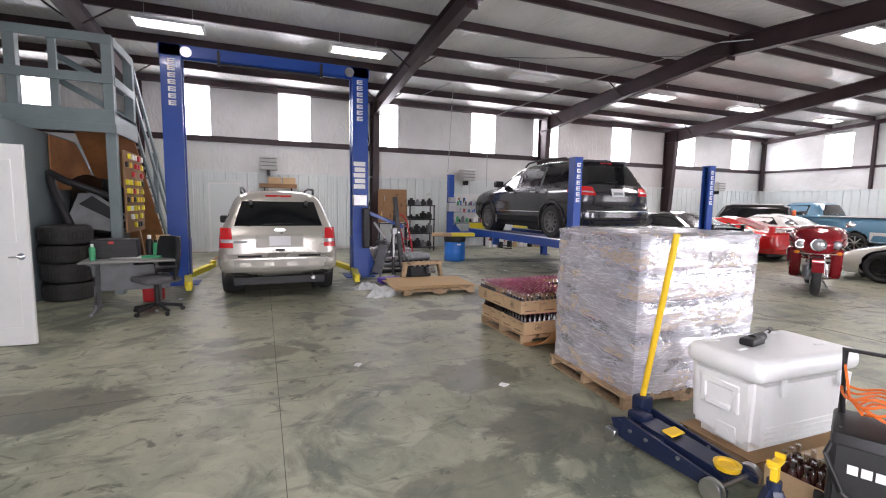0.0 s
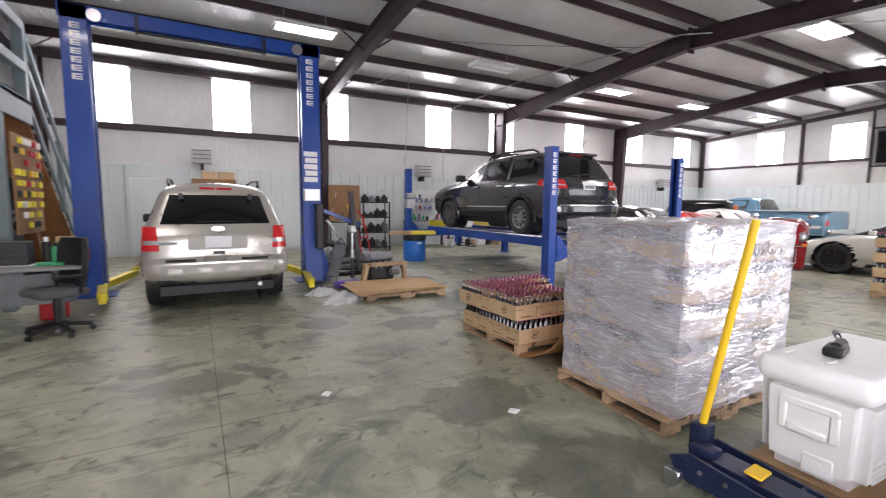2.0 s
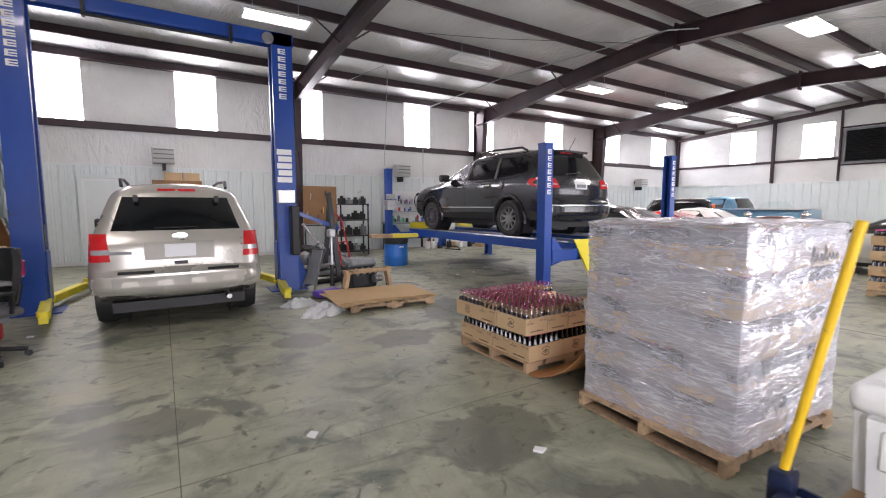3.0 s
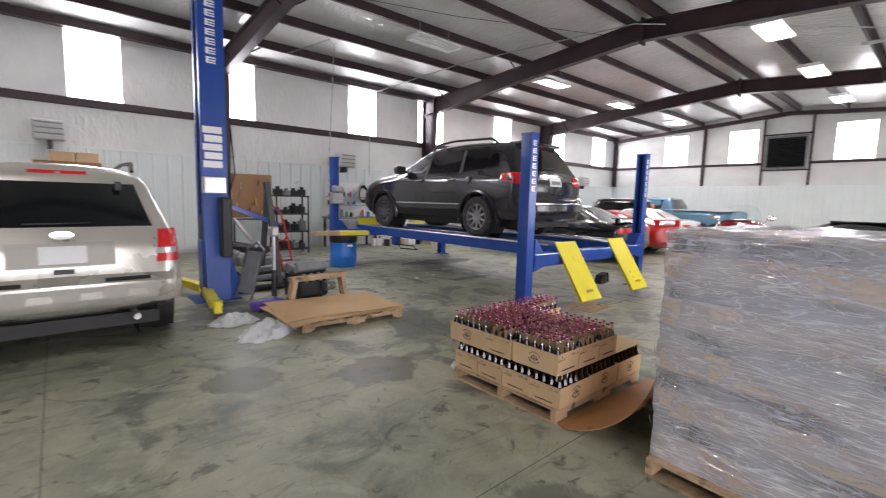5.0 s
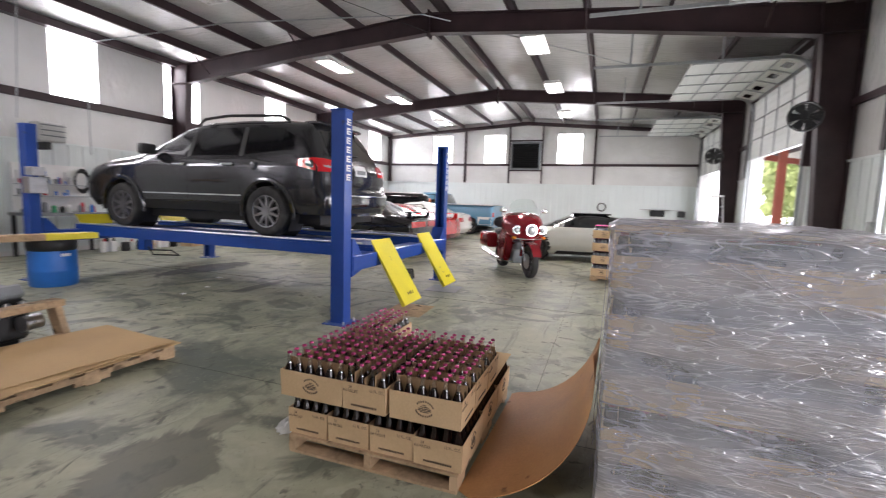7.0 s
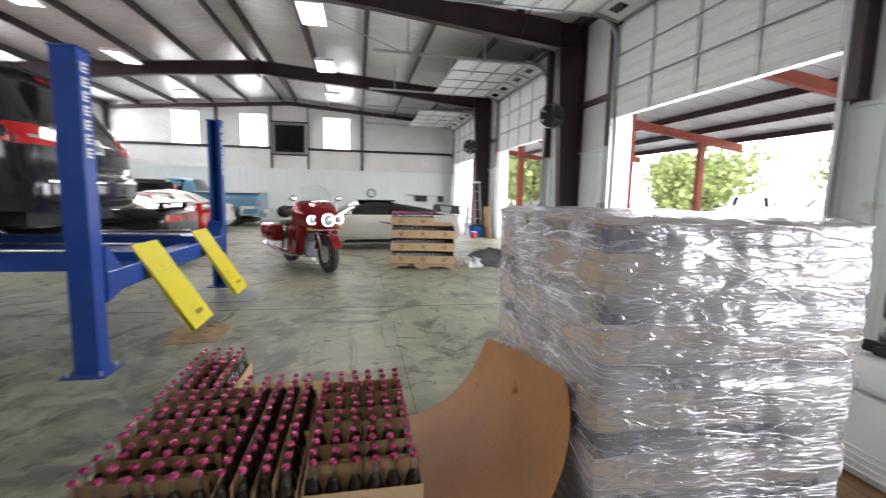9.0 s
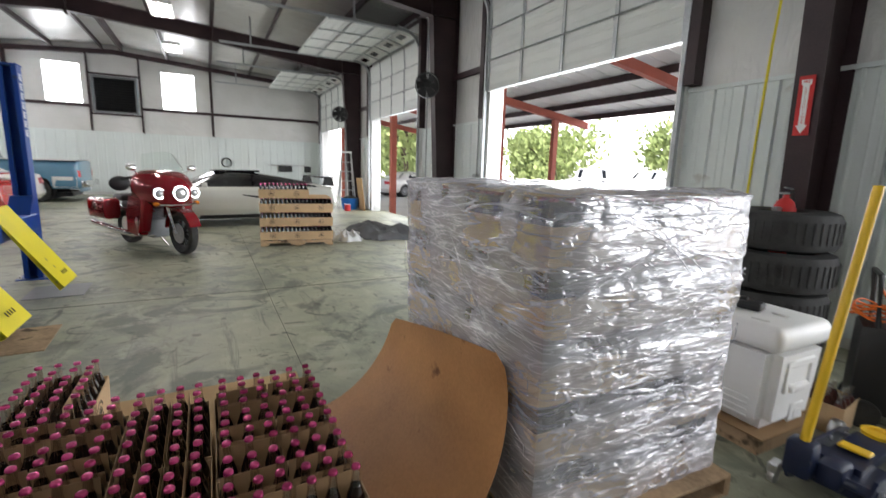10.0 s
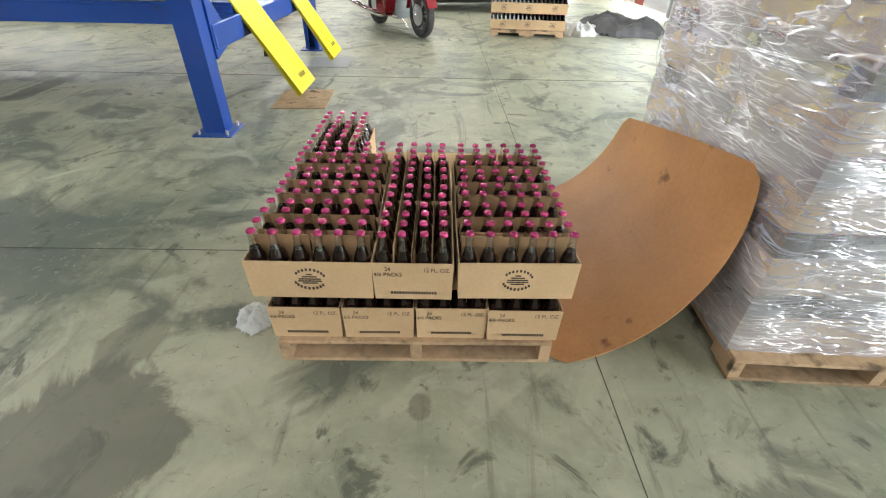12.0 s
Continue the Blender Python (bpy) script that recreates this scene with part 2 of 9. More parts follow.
def quilt():
    """White vinyl-faced insulation with soft wrinkles and a satin sheen."""
    m = bpy.data.materials.new("vinyl_insulation")
    m.use_nodes = True
    nt = m.node_tree
    ln = nt.links.new
    b = nt.nodes["Principled BSDF"]
    tc = nt.nodes.new("ShaderNodeTexCoord")
    mp = nt.nodes.new("ShaderNodeMapping")
    mp.inputs["Scale"].default_value = (2.2, 0.7, 0.9)
    ln(tc.outputs["Object"], mp.inputs["Vector"])
    n1 = node(nt, "ShaderNodeTexNoise", Scale=2.2, Detail=4.0, Distortion=1.8)
    n2 = node(nt, "ShaderNodeTexNoise", Scale=0.7, Detail=6.0)
    ln(mp.outputs[0], n1.inputs["Vector"])
    ln(tc.outputs["Object"], n2.inputs["Vector"])
    r = nt.nodes.new("ShaderNodeValToRGB")
    r.color_ramp.elements[0].position, r.color_ramp.elements[0].color = 0.3, (0.64, 0.64, 0.62, 1)
    r.color_ramp.elements[1].position, r.color_ramp.elements[1].color = 0.7, (0.78, 0.78, 0.77, 1)
    ln(n2.outputs["Fac"], r.inputs["Fac"])
    ln(r.outputs[0], b.inputs["Base Color"])
    b.inputs["Roughness"].default_value = 0.21
    bp = node(nt, "ShaderNodeBump", Strength=0.5, Distance=0.06)
    ln(n1.outputs["Fac"], bp.inputs["Height"])
    ln(bp.outputs[0], b.inputs["Normal"])
    return m


def clear_glass(name, tint=(1, 1, 1), clear=0.85):
    """A thin pane: see-through with a mirror-like skin."""
    m = bpy.data.materials.new(name)
    m.use_nodes = True
    nt = m.node_tree
    ln = nt.links.new
    nt.nodes.remove(nt.nodes["Principled BSDF"])
    tr = nt.nodes.new("ShaderNodeBsdfTransparent")
    tr.inputs["Color"].default_value = (*tint, 1)
    gl = node(nt, "ShaderNodeBsdfGlossy", Roughness=0.03)
    fr = node(nt, "ShaderNodeLayerWeight", Blend=0.5)
    mr = node(nt, "ShaderNodeMapRange", From_Min=0.55, From_Max=1.0, To_Min=1 - clear, To_Max=0.7)
    ln(fr.outputs["Facing"], mr.inputs["Value"])
    mx = nt.nodes.new("ShaderNodeMixShader")
    ln(mr.outputs[0], mx.inputs[0])
    ln(tr.outputs[0], mx.inputs[1])
    ln(gl.outputs[0], mx.inputs[2])
    ln(mx.outputs[0], nt.nodes["Material Output"].inputs[0])
    return m


def skylight_mat():
    """Milky fibreglass panel lit by the sky outside."""
    m = mat("fibreglass_panel", (0.85, 0.86, 0.86), 0.5, var=0.04, bump=0.02, emit=((0.97, 0.985, 1.0), 6.0))
    return m


CONCRETE = concrete()
FILM = film()
QUILT = quilt()
M_PANEL_WIN = skylight_mat()
M_TUBE = mat("lamp_tube", (0.9, 0.9, 0.9), 0.4, var=0.02, bump=0, emit=((1.0, 0.98, 0.94), 14.0))
M_LINER = mat("white_ribbed_steel", (0.70, 0.75, 0.74), 0.35, var=0.05, scale=1.2, bump=0.02, wear=((0.5, 0.5, 0.47), 2.5, 0.70))
M_RED_OXIDE = mat("dark_red_oxide_primer", (0.026, 0.013, 0.016), 0.45, var=0.25, scale=2.0, bump=0.04, tint=(0.042, 0.022, 0.025))
M_CARPORT = mat("red_primer", (0.42, 0.11, 0.075), 0.6, var=0.15, scale=2, bump=0.05)
M_GALV = mat("galvanised_steel", (0.42, 0.44, 0.45), 0.42, metal=0.7, var=0.2, scale=14, bump=0.03)
M_DOORPANEL = mat("white_door_panel", (0.74, 0.76, 0.74), 0.42, var=0.05, scale=2.0, bump=0.02)
M_DARK = mat("black_plastic", (0.016, 0.016, 0.017), 0.45, var=0.25, bump=0.06)
M_RUBBER = mat("tyre_rubber", (0.016, 0.016, 0.016), 0.72, var=0.3, scale=9, bump=0.12, tint=(0.04, 0.04, 0.04))
M_BLUE = mat("lift_blue_paint", (0.012, 0.062, 0.31), 0.32, var=0.12, scale=3, bump=0.02, coat=0.25, wear=((0.03, 0.05, 0.12), 7.0, 0.69))
M_YELLOW = mat("safety_yellow_paint", (0.80, 0.68, 0.035), 0.4, var=0.08, scale=4, bump=0.03, wear=((0.35, 0.30, 0.10), 9.0, 0.68))
M_JACKYEL = mat("orange_yellow_paint", (0.80, 0.50, 0.02), 0.38, var=0.08, bump=0.03, wear=((0.25, 0.17, 0.05), 14.0, 0.70))
M_NAVY = mat("navy_paint", (0.010, 0.017, 0.05), 0.35, var=0.2, bump=0.03, coat=0.2, wear=((0.12, 0.12, 0.12), 11.0, 0.70))
M_STEEL = mat("bare_steel", (0.55, 0.55, 0.56), 0.3, metal=1.0, var=0.15, scale=12, bump=0.02)
M_CHROME = mat("chrome", (0.85, 0.85, 0.86), 0.08, metal=1.0, var=0.03, bump=0)
M_CARD = mat("cardboard", (0.52, 0.355, 0.195), 0.8, var=0.1, scale=3, fine=90, bump=0.05, tint=(0.58, 0.41, 0.24), rnd=0.1)
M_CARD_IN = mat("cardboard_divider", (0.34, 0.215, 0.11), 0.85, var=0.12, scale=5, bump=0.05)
M_BOARD = mat("brown_fibreboard", (0.42, 0.20, 0.075), 0.5, var=0.16, scale=2.5, bump=0.05, tint=(0.49, 0.25, 0.10), wear=((0.16, 0.06, 0.02), 5.5, 0.655))
M_SHEET = mat("cardboard_sheet", (0.50, 0.335, 0.165), 0.75, var=0.09, scale=2.0, bump=0.03)
M_PALLET = mat("pallet_pine", (0.20, 0.135, 0.08), 0.85, var=0.35, scale=5, fine=40, bump=0.15, tint=(0.36, 0.25, 0.15), rnd=0.35, wear=((0.12, 0.085, 0.05), 6.0, 0.60))
M_INK = mat("black_ink", (0.05, 0.035, 0.025), 0.7, var=0.1, bump=0)
M_WHITEPLASTIC = mat("white_plastic", (0.86, 0.86, 0.85), 0.38, var=0.04, scale=4, bump=0.02, wear=((0.55, 0.52, 0.46), 8.0, 0.72))
M_WHITE = mat("white_paint", (0.80, 0.80, 0.79), 0.45, var=0.04, scale=3, bump=0.02)
M_GREYPAINT = mat("blue_grey_wood_paint", (0.17, 0.215, 0.225), 0.55, var=0.12, scale=2.5, bump=0.06)
M_PLY = mat("raw_plywood", (0.32, 0.13, 0.05), 0.7, var=0.25, scale=3, bump=0.05, tint=(0.42, 0.19, 0.08))
M_PINK = mat("pink_crown_cap", (0.36, 0.02, 0.10), 0.22, metal=0.5, var=0.2, bump=0, tint=(0.46, 0.05, 0.17), rnd=0.3)
M_SODA = mat("dark_soda_glass", (0.012, 0.005, 0.004), 0.1, var=0.2, bump=0, coat=0.3)
M_NECK = clear_glass("bottle_glass", (0.93, 0.90, 0.89), 0.78)
M_PANE = clear_glass("window_glass", (0.96, 0.98, 0.97), 0.98)
M_TINT = mat("tinted_car_glass", (0.008, 0.009, 0.010), 0.05, var=0.1, bump=0, coat=0.7)
M_TAIL = mat("red_lamp_lens", (0.30, 0.012, 0.012), 0.12, var=0.1, bump=0, coat=0.7, emit=((1.0, 0.03, 0.04), 0.12))
M_LENS = mat("clear_lamp_lens", (0.50, 0.50, 0.51), 0.08, metal=0.4, var=0.1, bump=0, coat=0.8)
M_AMBER = mat("amber_lens", (0.75, 0.22, 0.02), 0.15, var=0.1, bump=0, coat=0.5)
M_REDPLASTIC = mat("red_plastic", (0.52, 0.03, 0.035), 0.4, var=0.12, bump=0.03)
M_PURPLE = mat("purple_plastic", (0.10, 0.05, 0.42), 0.4, var=0.1, bump=0.03)
M_GREEN = mat("green_label", (0.05, 0.35, 0.16), 0.45, var=0.1, bump=0.02)
M_TOOLGREY = mat("grey_metal_paint", (0.20, 0.21, 0.22), 0.45, var=0.2, bump=0.05)
M_BROWNPAINT = mat("brown_pegboard", (0.27, 0.15, 0.07), 0.7, var=0.15, scale=4, bump=0.05)
M_BLUEPLASTIC = mat("blue_drum_plastic", (0.02, 0.16, 0.55), 0.38, var=0.1, bump=0.03)
M_CLOUDFILM = film("crumpled_plastic", 0.45)
M_GREYCLOTH = mat("grey_cloth", (0.10, 0.10, 0.105), 0.9, var=0.2, scale=5, bump=0.15)
M_HEATER = mat("heater_enamel", (0.55, 0.55, 0.53), 0.45, var=0.08, bump=0.03)
M_SIGNRED = mat("sign_red", (0.62, 0.03, 0.03), 0.45, var=0.06, bump=0.02)


# ---- mesh helpers ----
def link(name, bm, material, parent=None, m=None, smooth=False):
    me = bpy.data.meshes.new(name)
    bmesh.ops.recalc_face_normals(bm, faces=bm.faces)
    bm.to_mesh(me)
    bm.free()
    for mt in (material if isinstance(material, (list, tuple)) else [material]):
        me.materials.append(mt)
    if smooth:
        me.shade_smooth()
        me.set_sharp_from_angle(angle=radians(38))
    ob = new(name, me)
    if parent:
        ob.parent = parent
    if m is not None:
        ob.matrix_basis = m
    return ob


def part(name, bm, material, parent, label="", m=None, smooth=True):
    return tagged(link(name, bm, material, parent, m, smooth), label)


def thing(name, label, category, m=None, group="", kind=""):
    ob = new(name)
    ob.empty_display_size = 0.1
    if m is not None:
        ob.matrix_basis = m
    return tagged(ob, label, category, group, kind)


def box(bm, x0, x1, y0, y1, z0, z1, bev=0.0, m=None, seg=1):
    r = bmesh.ops.create_cube(bm, size=1)
    vs = r["verts"]
    bmesh.ops.transform(bm, matrix=Matrix.Translation(((x0 + x1) / 2, (y0 + y1) / 2, (z0 + z1) / 2)) @ Matrix.Diagonal((abs(x1 - x0), abs(y1 - y0), abs(z1 - z0), 1)), verts=vs)
    if bev:
        es = list({e for v in vs for e in v.link_edges})
        g = bmesh.ops.bevel(bm, geom=es, offset=bev, segments=seg, affect="EDGES", profile=0.5)
        vs = list({v for f in g["faces"] for v in f.verts} | {v for v in vs if v.is_valid})
    if m is not None:
        bmesh.ops.transform(bm, matrix=m, verts=[v for v in vs if v.is_valid])
    return bm


def bx(*a, **k):
    return box(bmesh.new(), *a, **k)


def cyl(bm, p, q, r, r2=None, n=16, caps=True):
    p, q = Vector(p), Vector(q)
    d = q - p
    rot = d.to_track_quat("Z", "Y").to_matrix().to_4x4()
    bmesh.ops.create_cone(bm, cap_ends=caps, segments=n, radius1=r, radius2=r if r2 is None else r2, depth=d.length, matrix=Matrix.Translation((p + q) / 2) @ rot)
    return bm


def cy(*a, **k):
    return cyl(bmesh.new(), *a, **k)


def lathe(bm, prof, n=20, m=None):
    """Turns (radius, z) pairs about z."""
    rings = []
    for r, z in prof:
        if r < 1e-5:
            rings.append([bm.verts.new((0, 0, z))])
        else:
            rings.append([bm.verts.new((r * math.cos(2 * math.pi * k / n), r * math.sin(2 * math.pi * k / n), z)) for k in range(n)])
    for a, b in zip(rings, rings[1:]):
        for k in range(n):
            va, vb = a[k % len(a)], a[(k + 1) % len(a)]
            vc, vd = b[(k + 1) % len(b)], b[k % len(b)]
            f = [v for i, v in enumerate((va, vb, vc, vd)) if v not in (va, vb, vc, vd)[:i]]
            if len(f) > 2:
                bm.faces.new(f)
    if m is not None:
        bmesh.ops.transform(bm, matrix=m, verts=[v for r in rings for v in r])
    return bm


def tube(bm, pts, r, n=8, closed=False):
    """A round bar along points."""
    pts = [Vector(p) for p in pts]
    rings = []
    up = Vector((0, 0, 1))
    for i, p in enumerate(pts):
        d = (pts[min(i + 1, len(pts) - 1)] - pts[max(i - 1, 0)]).normalized()
        a = d.cross(up)
        if a.length < 1e-3:
            a = d.cross(Vector((1, 0, 0)))
        a.normalize()
        b = d.cross(a)
        rings.append([bm.verts.new(p + r * (math.cos(2 * math.pi * k / n) * a + math.sin(2 * math.pi * k / n) * b)) for k in range(n)])
    for u, w in zip(rings, rings[1:]):
        for k in range(n):
            bm.faces.new((u[k], u[(k + 1) % n], w[(k + 1) % n], w[k]))
    bm.faces.new(rings[0])
    bm.faces.new(rings[-1][::-1])
    return bm


def prism(bm, poly, axis, a, b, m=None):
    """A polygon in the two other axes drawn out along axis from a to b."""
    def at(u, v, w):
        return {"x": (w, u, v), "y": (u, w, v), "z": (u, v, w)}[axis]
    va = [bm.verts.new(at(u, v, a)) for u, v in poly]
    vb = [bm.verts.new(at(u, v, b)) for u, v in poly]
    n = len(poly)
    bm.faces.new(va)
    bm.faces.new(vb[::-1])
    for k in range(n):
        bm.faces.new((va[k], vb[k], vb[(k + 1) % n], va[(k + 1) % n]))
    if m is not None:
        bmesh.ops.transform(bm, matrix=m, verts=va + vb)
    return bm


def pr(*a, **k):
    return prism(bmesh.new(), *a, **k)


def words(name, text, size, m, material, parent, depth=0.001):
    """Raised lettering with the built-in font, as a mesh."""
    cu = bpy.data.curves.new(name, "FONT")
    cu.body, cu.size, cu.extrude = text, size, depth
    cu.align_x, cu.align_y = "CENTER", "CENTER"
    tmp = bpy.data.objects.new(name, cu)
    scene.collection.objects.link(tmp)
    me = bpy.data.meshes.new_from_object(tmp.evaluated_get(bpy.context.evaluated_depsgraph_get()))
    bpy.data.objects.remove(tmp)
    bpy.data.curves.remove(cu)
    me.materials.clear()
    me.materials.append(material)
    ob = new(name, me)
    ob.parent = parent
    ob.matrix_basis = m
    return ob


# ---- the building ----
XW, XE, YS, YN = -9.8, 23.74, -0.1, 15.39
FRAMES = [-3.1, 3.61, 10.32, 17.03]
RIDGE, ROOF, SLOPE = 7.65, 5.72, 0.081
SILL = 3.47
LINER = 2.42


def roof_z(y):
    return ROOF - SLOPE * abs(y - RIDGE)


def structure(name, bm, material, label="", smooth=False):
    return tagged(link(name, bm, material, smooth=smooth), label, kind="structure")


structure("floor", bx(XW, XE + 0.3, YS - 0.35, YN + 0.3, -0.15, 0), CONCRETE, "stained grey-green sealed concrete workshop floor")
bm = bmesh.new()
for x, w in ((-3.2, 0.003), (0.17, 0.0022), (3.47, 0.003), (6.93, 0.010), (10.2, 0.003)):
    box(bm, x - w, x + w, 0, YN, 0.0005, 0.0012)
for y in (4.15, 9.0):
    box(bm, XW, XE, y - 0.002, y + 0.002, 0.0005, 0.0012)
structure("floor_joint", bm, mat("joint_grime", (0.075, 0.075, 0.062), 0.8, var=0.4, scale=3, bump=0.1), "sawn control joints in the concrete floor")

# ground outside
M_GRAVEL = mat("pale_gravel_yard", (0.62, 0.61, 0.58), 0.95, var=0.15, scale=0.6, fine=12, bump=0.3)
bm = bmesh.new()
bmesh.ops.create_grid(bm, x_segments=2, y_segments=2, size=600)
structure("ground", bm, M_GRAVEL, "pale sunlit gravel yard outside").location = (0, 0, -0.16)

# roof: sagging insulation between purlins
def roof_sheet(y0, y1):
    bm = bmesh.new()
    ny, nx = 40, 60
    rows = []
    for j in range(ny + 1):
        y = y0 + (y1 - y0) * j / ny
        rows.append([bm.verts.new((XW + (XE - XW) * i / nx, y, roof_z(y) + 0.012 * noise.noise((i * 0.9, y * 1.3, 0)))) for i in range(nx + 1)])
    for a, b in zip(rows, rows[1:]):
        for i in range(nx):
            bm.faces.new((a[i], a[i + 1], b[i + 1], b[i]))
    top = bmesh.ops.extrude_face_region(bm, geom=bm.faces[:])
    for v in top["geom"]:
        if isinstance(v, bmesh.types.BMVert):
            v.co.z += 0.15
    return bm


structure("ceiling_north", roof_sheet(RIDGE, YN + 0.3), QUILT, "white vinyl-faced roof insulation", True)
structure("ceiling_south", roof_sheet(YS - 0.3, RIDGE), QUILT, "white vinyl-faced roof insulation", True)
PURLINS = [0.32, 1.82, 3.32, 4.82, 6.32]
for sgn in (1, -1):
    for d in PURLINS:
        y = RIDGE + sgn * d
        z = roof_z(y) - 0.004
        bm = bmesh.new()
        box(bm, XW, XE, y - 0.004, y + 0.004, z - 0.2, z)
        box(bm, XW, XE, y - 0.06 * sgn, y + 0.004 * sgn, z - 0.207, z - 0.2)
        box(bm, XW, XE, y - 0.004 * sgn, y + 0.06 * sgn, z - 0.006, z)
        box(bm, XW, XE, y - 0.06 * sgn - 0.004, y - 0.06 * sgn + 0.004, z - 0.2, z - 0.18)
        structure("purlin", bm, M_RED_OXIDE, "dark red primed steel roof purlin")


def i_section(bm, a, b, depth_a, depth_b, w=0.2, t=0.012):
    """A tapered I-beam in the plane x = const between two top points a and b (y, z)."""
    (ya, za), (yb, zb) = a, b
    poly_top = [(ya, za), (yb, zb), (yb, zb - t), (ya, za - t)]
    poly_bot = [(ya, za - depth_a + t), (yb, zb - depth_b + t), (yb, zb - depth_b), (ya, za - depth_a)]
    web = [(ya, za - t), (yb, zb - t), (yb, zb - depth_b + t), (ya, za - depth_a + t)]
    prism(bm, poly_top, "x", -w / 2, w / 2)
    prism(bm, poly_bot, "x", -w / 2, w / 2)
    prism(bm, web, "x", -0.005, 0.005)


RAFTER_TOP = 0.205
for x in FRAMES:
    f = tagged(new("portal_frame"), "dark red primed steel column and rafter frame", "", kind="structure")
    f.location = (x, 0, 0)
    for sgn, wall in ((1, YN), (-1, YS)):
        ein = wall - sgn * 0.62
        zt = roof_z(ein) - RAFTER_TOP
        bm = bmesh.new()
        i_section(bm, (ein, zt), (RIDGE + sgn * 3.4, roof_z(RIDGE + 3.4) - RAFTER_TOP), 0.52, 0.40)
        i_section(bm, (RIDGE + sgn * 3.4, roof_z(RIDGE + 3.4) - RAFTER_TOP), (RIDGE, ROOF - RAFTER_TOP), 0.40, 0.42)
        part("rafter", bm, M_RED_OXIDE, f, smooth=False)
        bm = bmesh.new()
        box(bm, -0.11, 0.11, RIDGE + sgn * 0.002, RIDGE + sgn * 0.018, ROOF - RAFTER_TOP - 0.50, ROOF - RAFTER_TOP + 0.06)
        part("splice_plate", bm, M_RED_OXIDE, f, smooth=False)
        # column: tapered web with two flanges
        bm = bmesh.new()
        yo, top = wall - sgn * 0.03, roof_z(wall) - 0.1
        yi0, yi1 = wall - sgn * 0.38, wall - sgn * 0.64
        prism(bm, [(yo, 0), (yo - sgn * 0.012, 0), (yo - sgn * 0.012, top), (yo, top)], "x", -0.1, 0.1)
        prism(bm, [(yi0, 0), (yi0 - sgn * 0.012, 0), (yi1 - sgn * 0.012, top - 0.05), (yi1, top - 0.05)], "x", -0.1, 0.1)
        prism(bm, [(yo, 0), (yi0, 0), (yi1, top - 0.05), (yo, top - 0.05)], "x", -0.005, 0.005)
        box(bm, -0.1, 0.1, min(yo, yi1), max(yo, yi1), top - 0.55, top - 0.535)
        box(bm, -0.14, 0.14, min(yo, yi0) - 0.03, max(yo, yi0) + 0.03, 0, 0.02)
        part("column", bm, M_RED_OXIDE, f, smooth=False)
        # flange braces up to the nearest purlins
        bm = bmesh.new()
        for d in (PURLINS[-1], PURLINS[-3]):
            yy = RIDGE + sgn * d
            zz = roof_z(yy) - RAFTER_TOP
            for s in (-1, 1):
                cyl(bm, (s * 0.05, yy, zz - 0.38), (s * 0.62, yy, zz + 0.02), 0.018, n=6)
        part("flange_brace", bm, M_RED_OXIDE, f, smooth=False)


# walls
def ribbed(bm, x0, x1, z0, z1, face, into):
    """A ribbed steel liner along x; face is its plane, into the side to which its ribs stand."""
    box(bm, x0, x1, min(face, face - into * 0.004), max(face, face - into * 0.004), z0, z1)
    n = int((x1 - x0) / 0.305)
    for k in range(n + 1):
        x = x0 + k * 0.305
        if x + 0.045 < x1:
            prism(bm, [(x, face), (x + 0.012, face + into * 0.022), (x + 0.03, face + into * 0.022), (x + 0.042, face)], "z", z0, z1)
        for q in (0.13, 0.2):
            if x + q + 0.02 < x1:
                prism(bm, [(x + q, face), (x + q + 0.008, face + into * 0.005), (x + q + 0.018, face + into * 0.005), (x + q + 0.026, face)], "z", z0, z1)
    return bm


def wall_with_holes(bm, u0, u1, z0, z1, holes, place):
    """Fills the wall around oblong holes (u0, u1, z0, z1) with place(u0, u1, z0, z1) boxes."""
    edges = sorted({u0, u1, *(min(max(h[i], u0), u1) for h in holes for i in (0, 1))})
    for a, b in zip(edges, edges[1:]):
        mid = (a + b) / 2
        z = z0
        for h in sorted((h for h in holes if h[0] < mid < h[1]), key=lambda h: h[2]):
            if h[2] > z:
                place(bm, a, b, z, h[2])
            z = max(z, h[3])
        if z < z1:
            place(bm, a, b, z, z1)


NWIN = [(-5.9, -4.95), (-2.14, -1.30), (0.62, 1.58), (3.72, 4.5), (7.33, 8.33), (10.05, 11.2), (13.97, 15.0), (17.6, 18.9), (21.45, 22.7)]
EWIN = [(11.63, 12.70), (8.74, 9.83), (4.96, 6.12)]
WTOP = 4.9
north = bmesh.new()
wall_with_holes(north, XW, XE, 0, 5.25, [(a, b, SILL, WTOP) for a, b in NWIN], lambda bm, a, b, c, d: box(bm, a, b, YN, YN + 0.2, c, d))
structure("wall_north", north, QUILT, "white vinyl-faced insulated steel wall")
east = bmesh.new()
wall_with_holes(east, YS, YN, 0, 5.75, [(a, b, SILL, WTOP) for a, b in EWIN] + [(6.95, 8.42, 3.16, 4.55)], lambda bm, a, b, c, d: box(bm, XE, XE + 0.2, a, b, c, d))
structure("wall_east", east, QUILT, "white vinyl-faced insulated steel end wall")
DOORS = [(-1.95, 2.4), (5.08, 8.85), (12.05, 15.6), (18.6, 22.55)]
DTOP = 2.85
south = bmesh.new()
wall_with_holes(south, XW, XE, 0, 5.25, [(a, b, 0, 3.55 if i == 0 else 3.35) for i, (a, b) in enumerate(DOORS)], lambda bm, a, b, c, d: box(bm, a, b, YS - 0.2, YS, c, d))
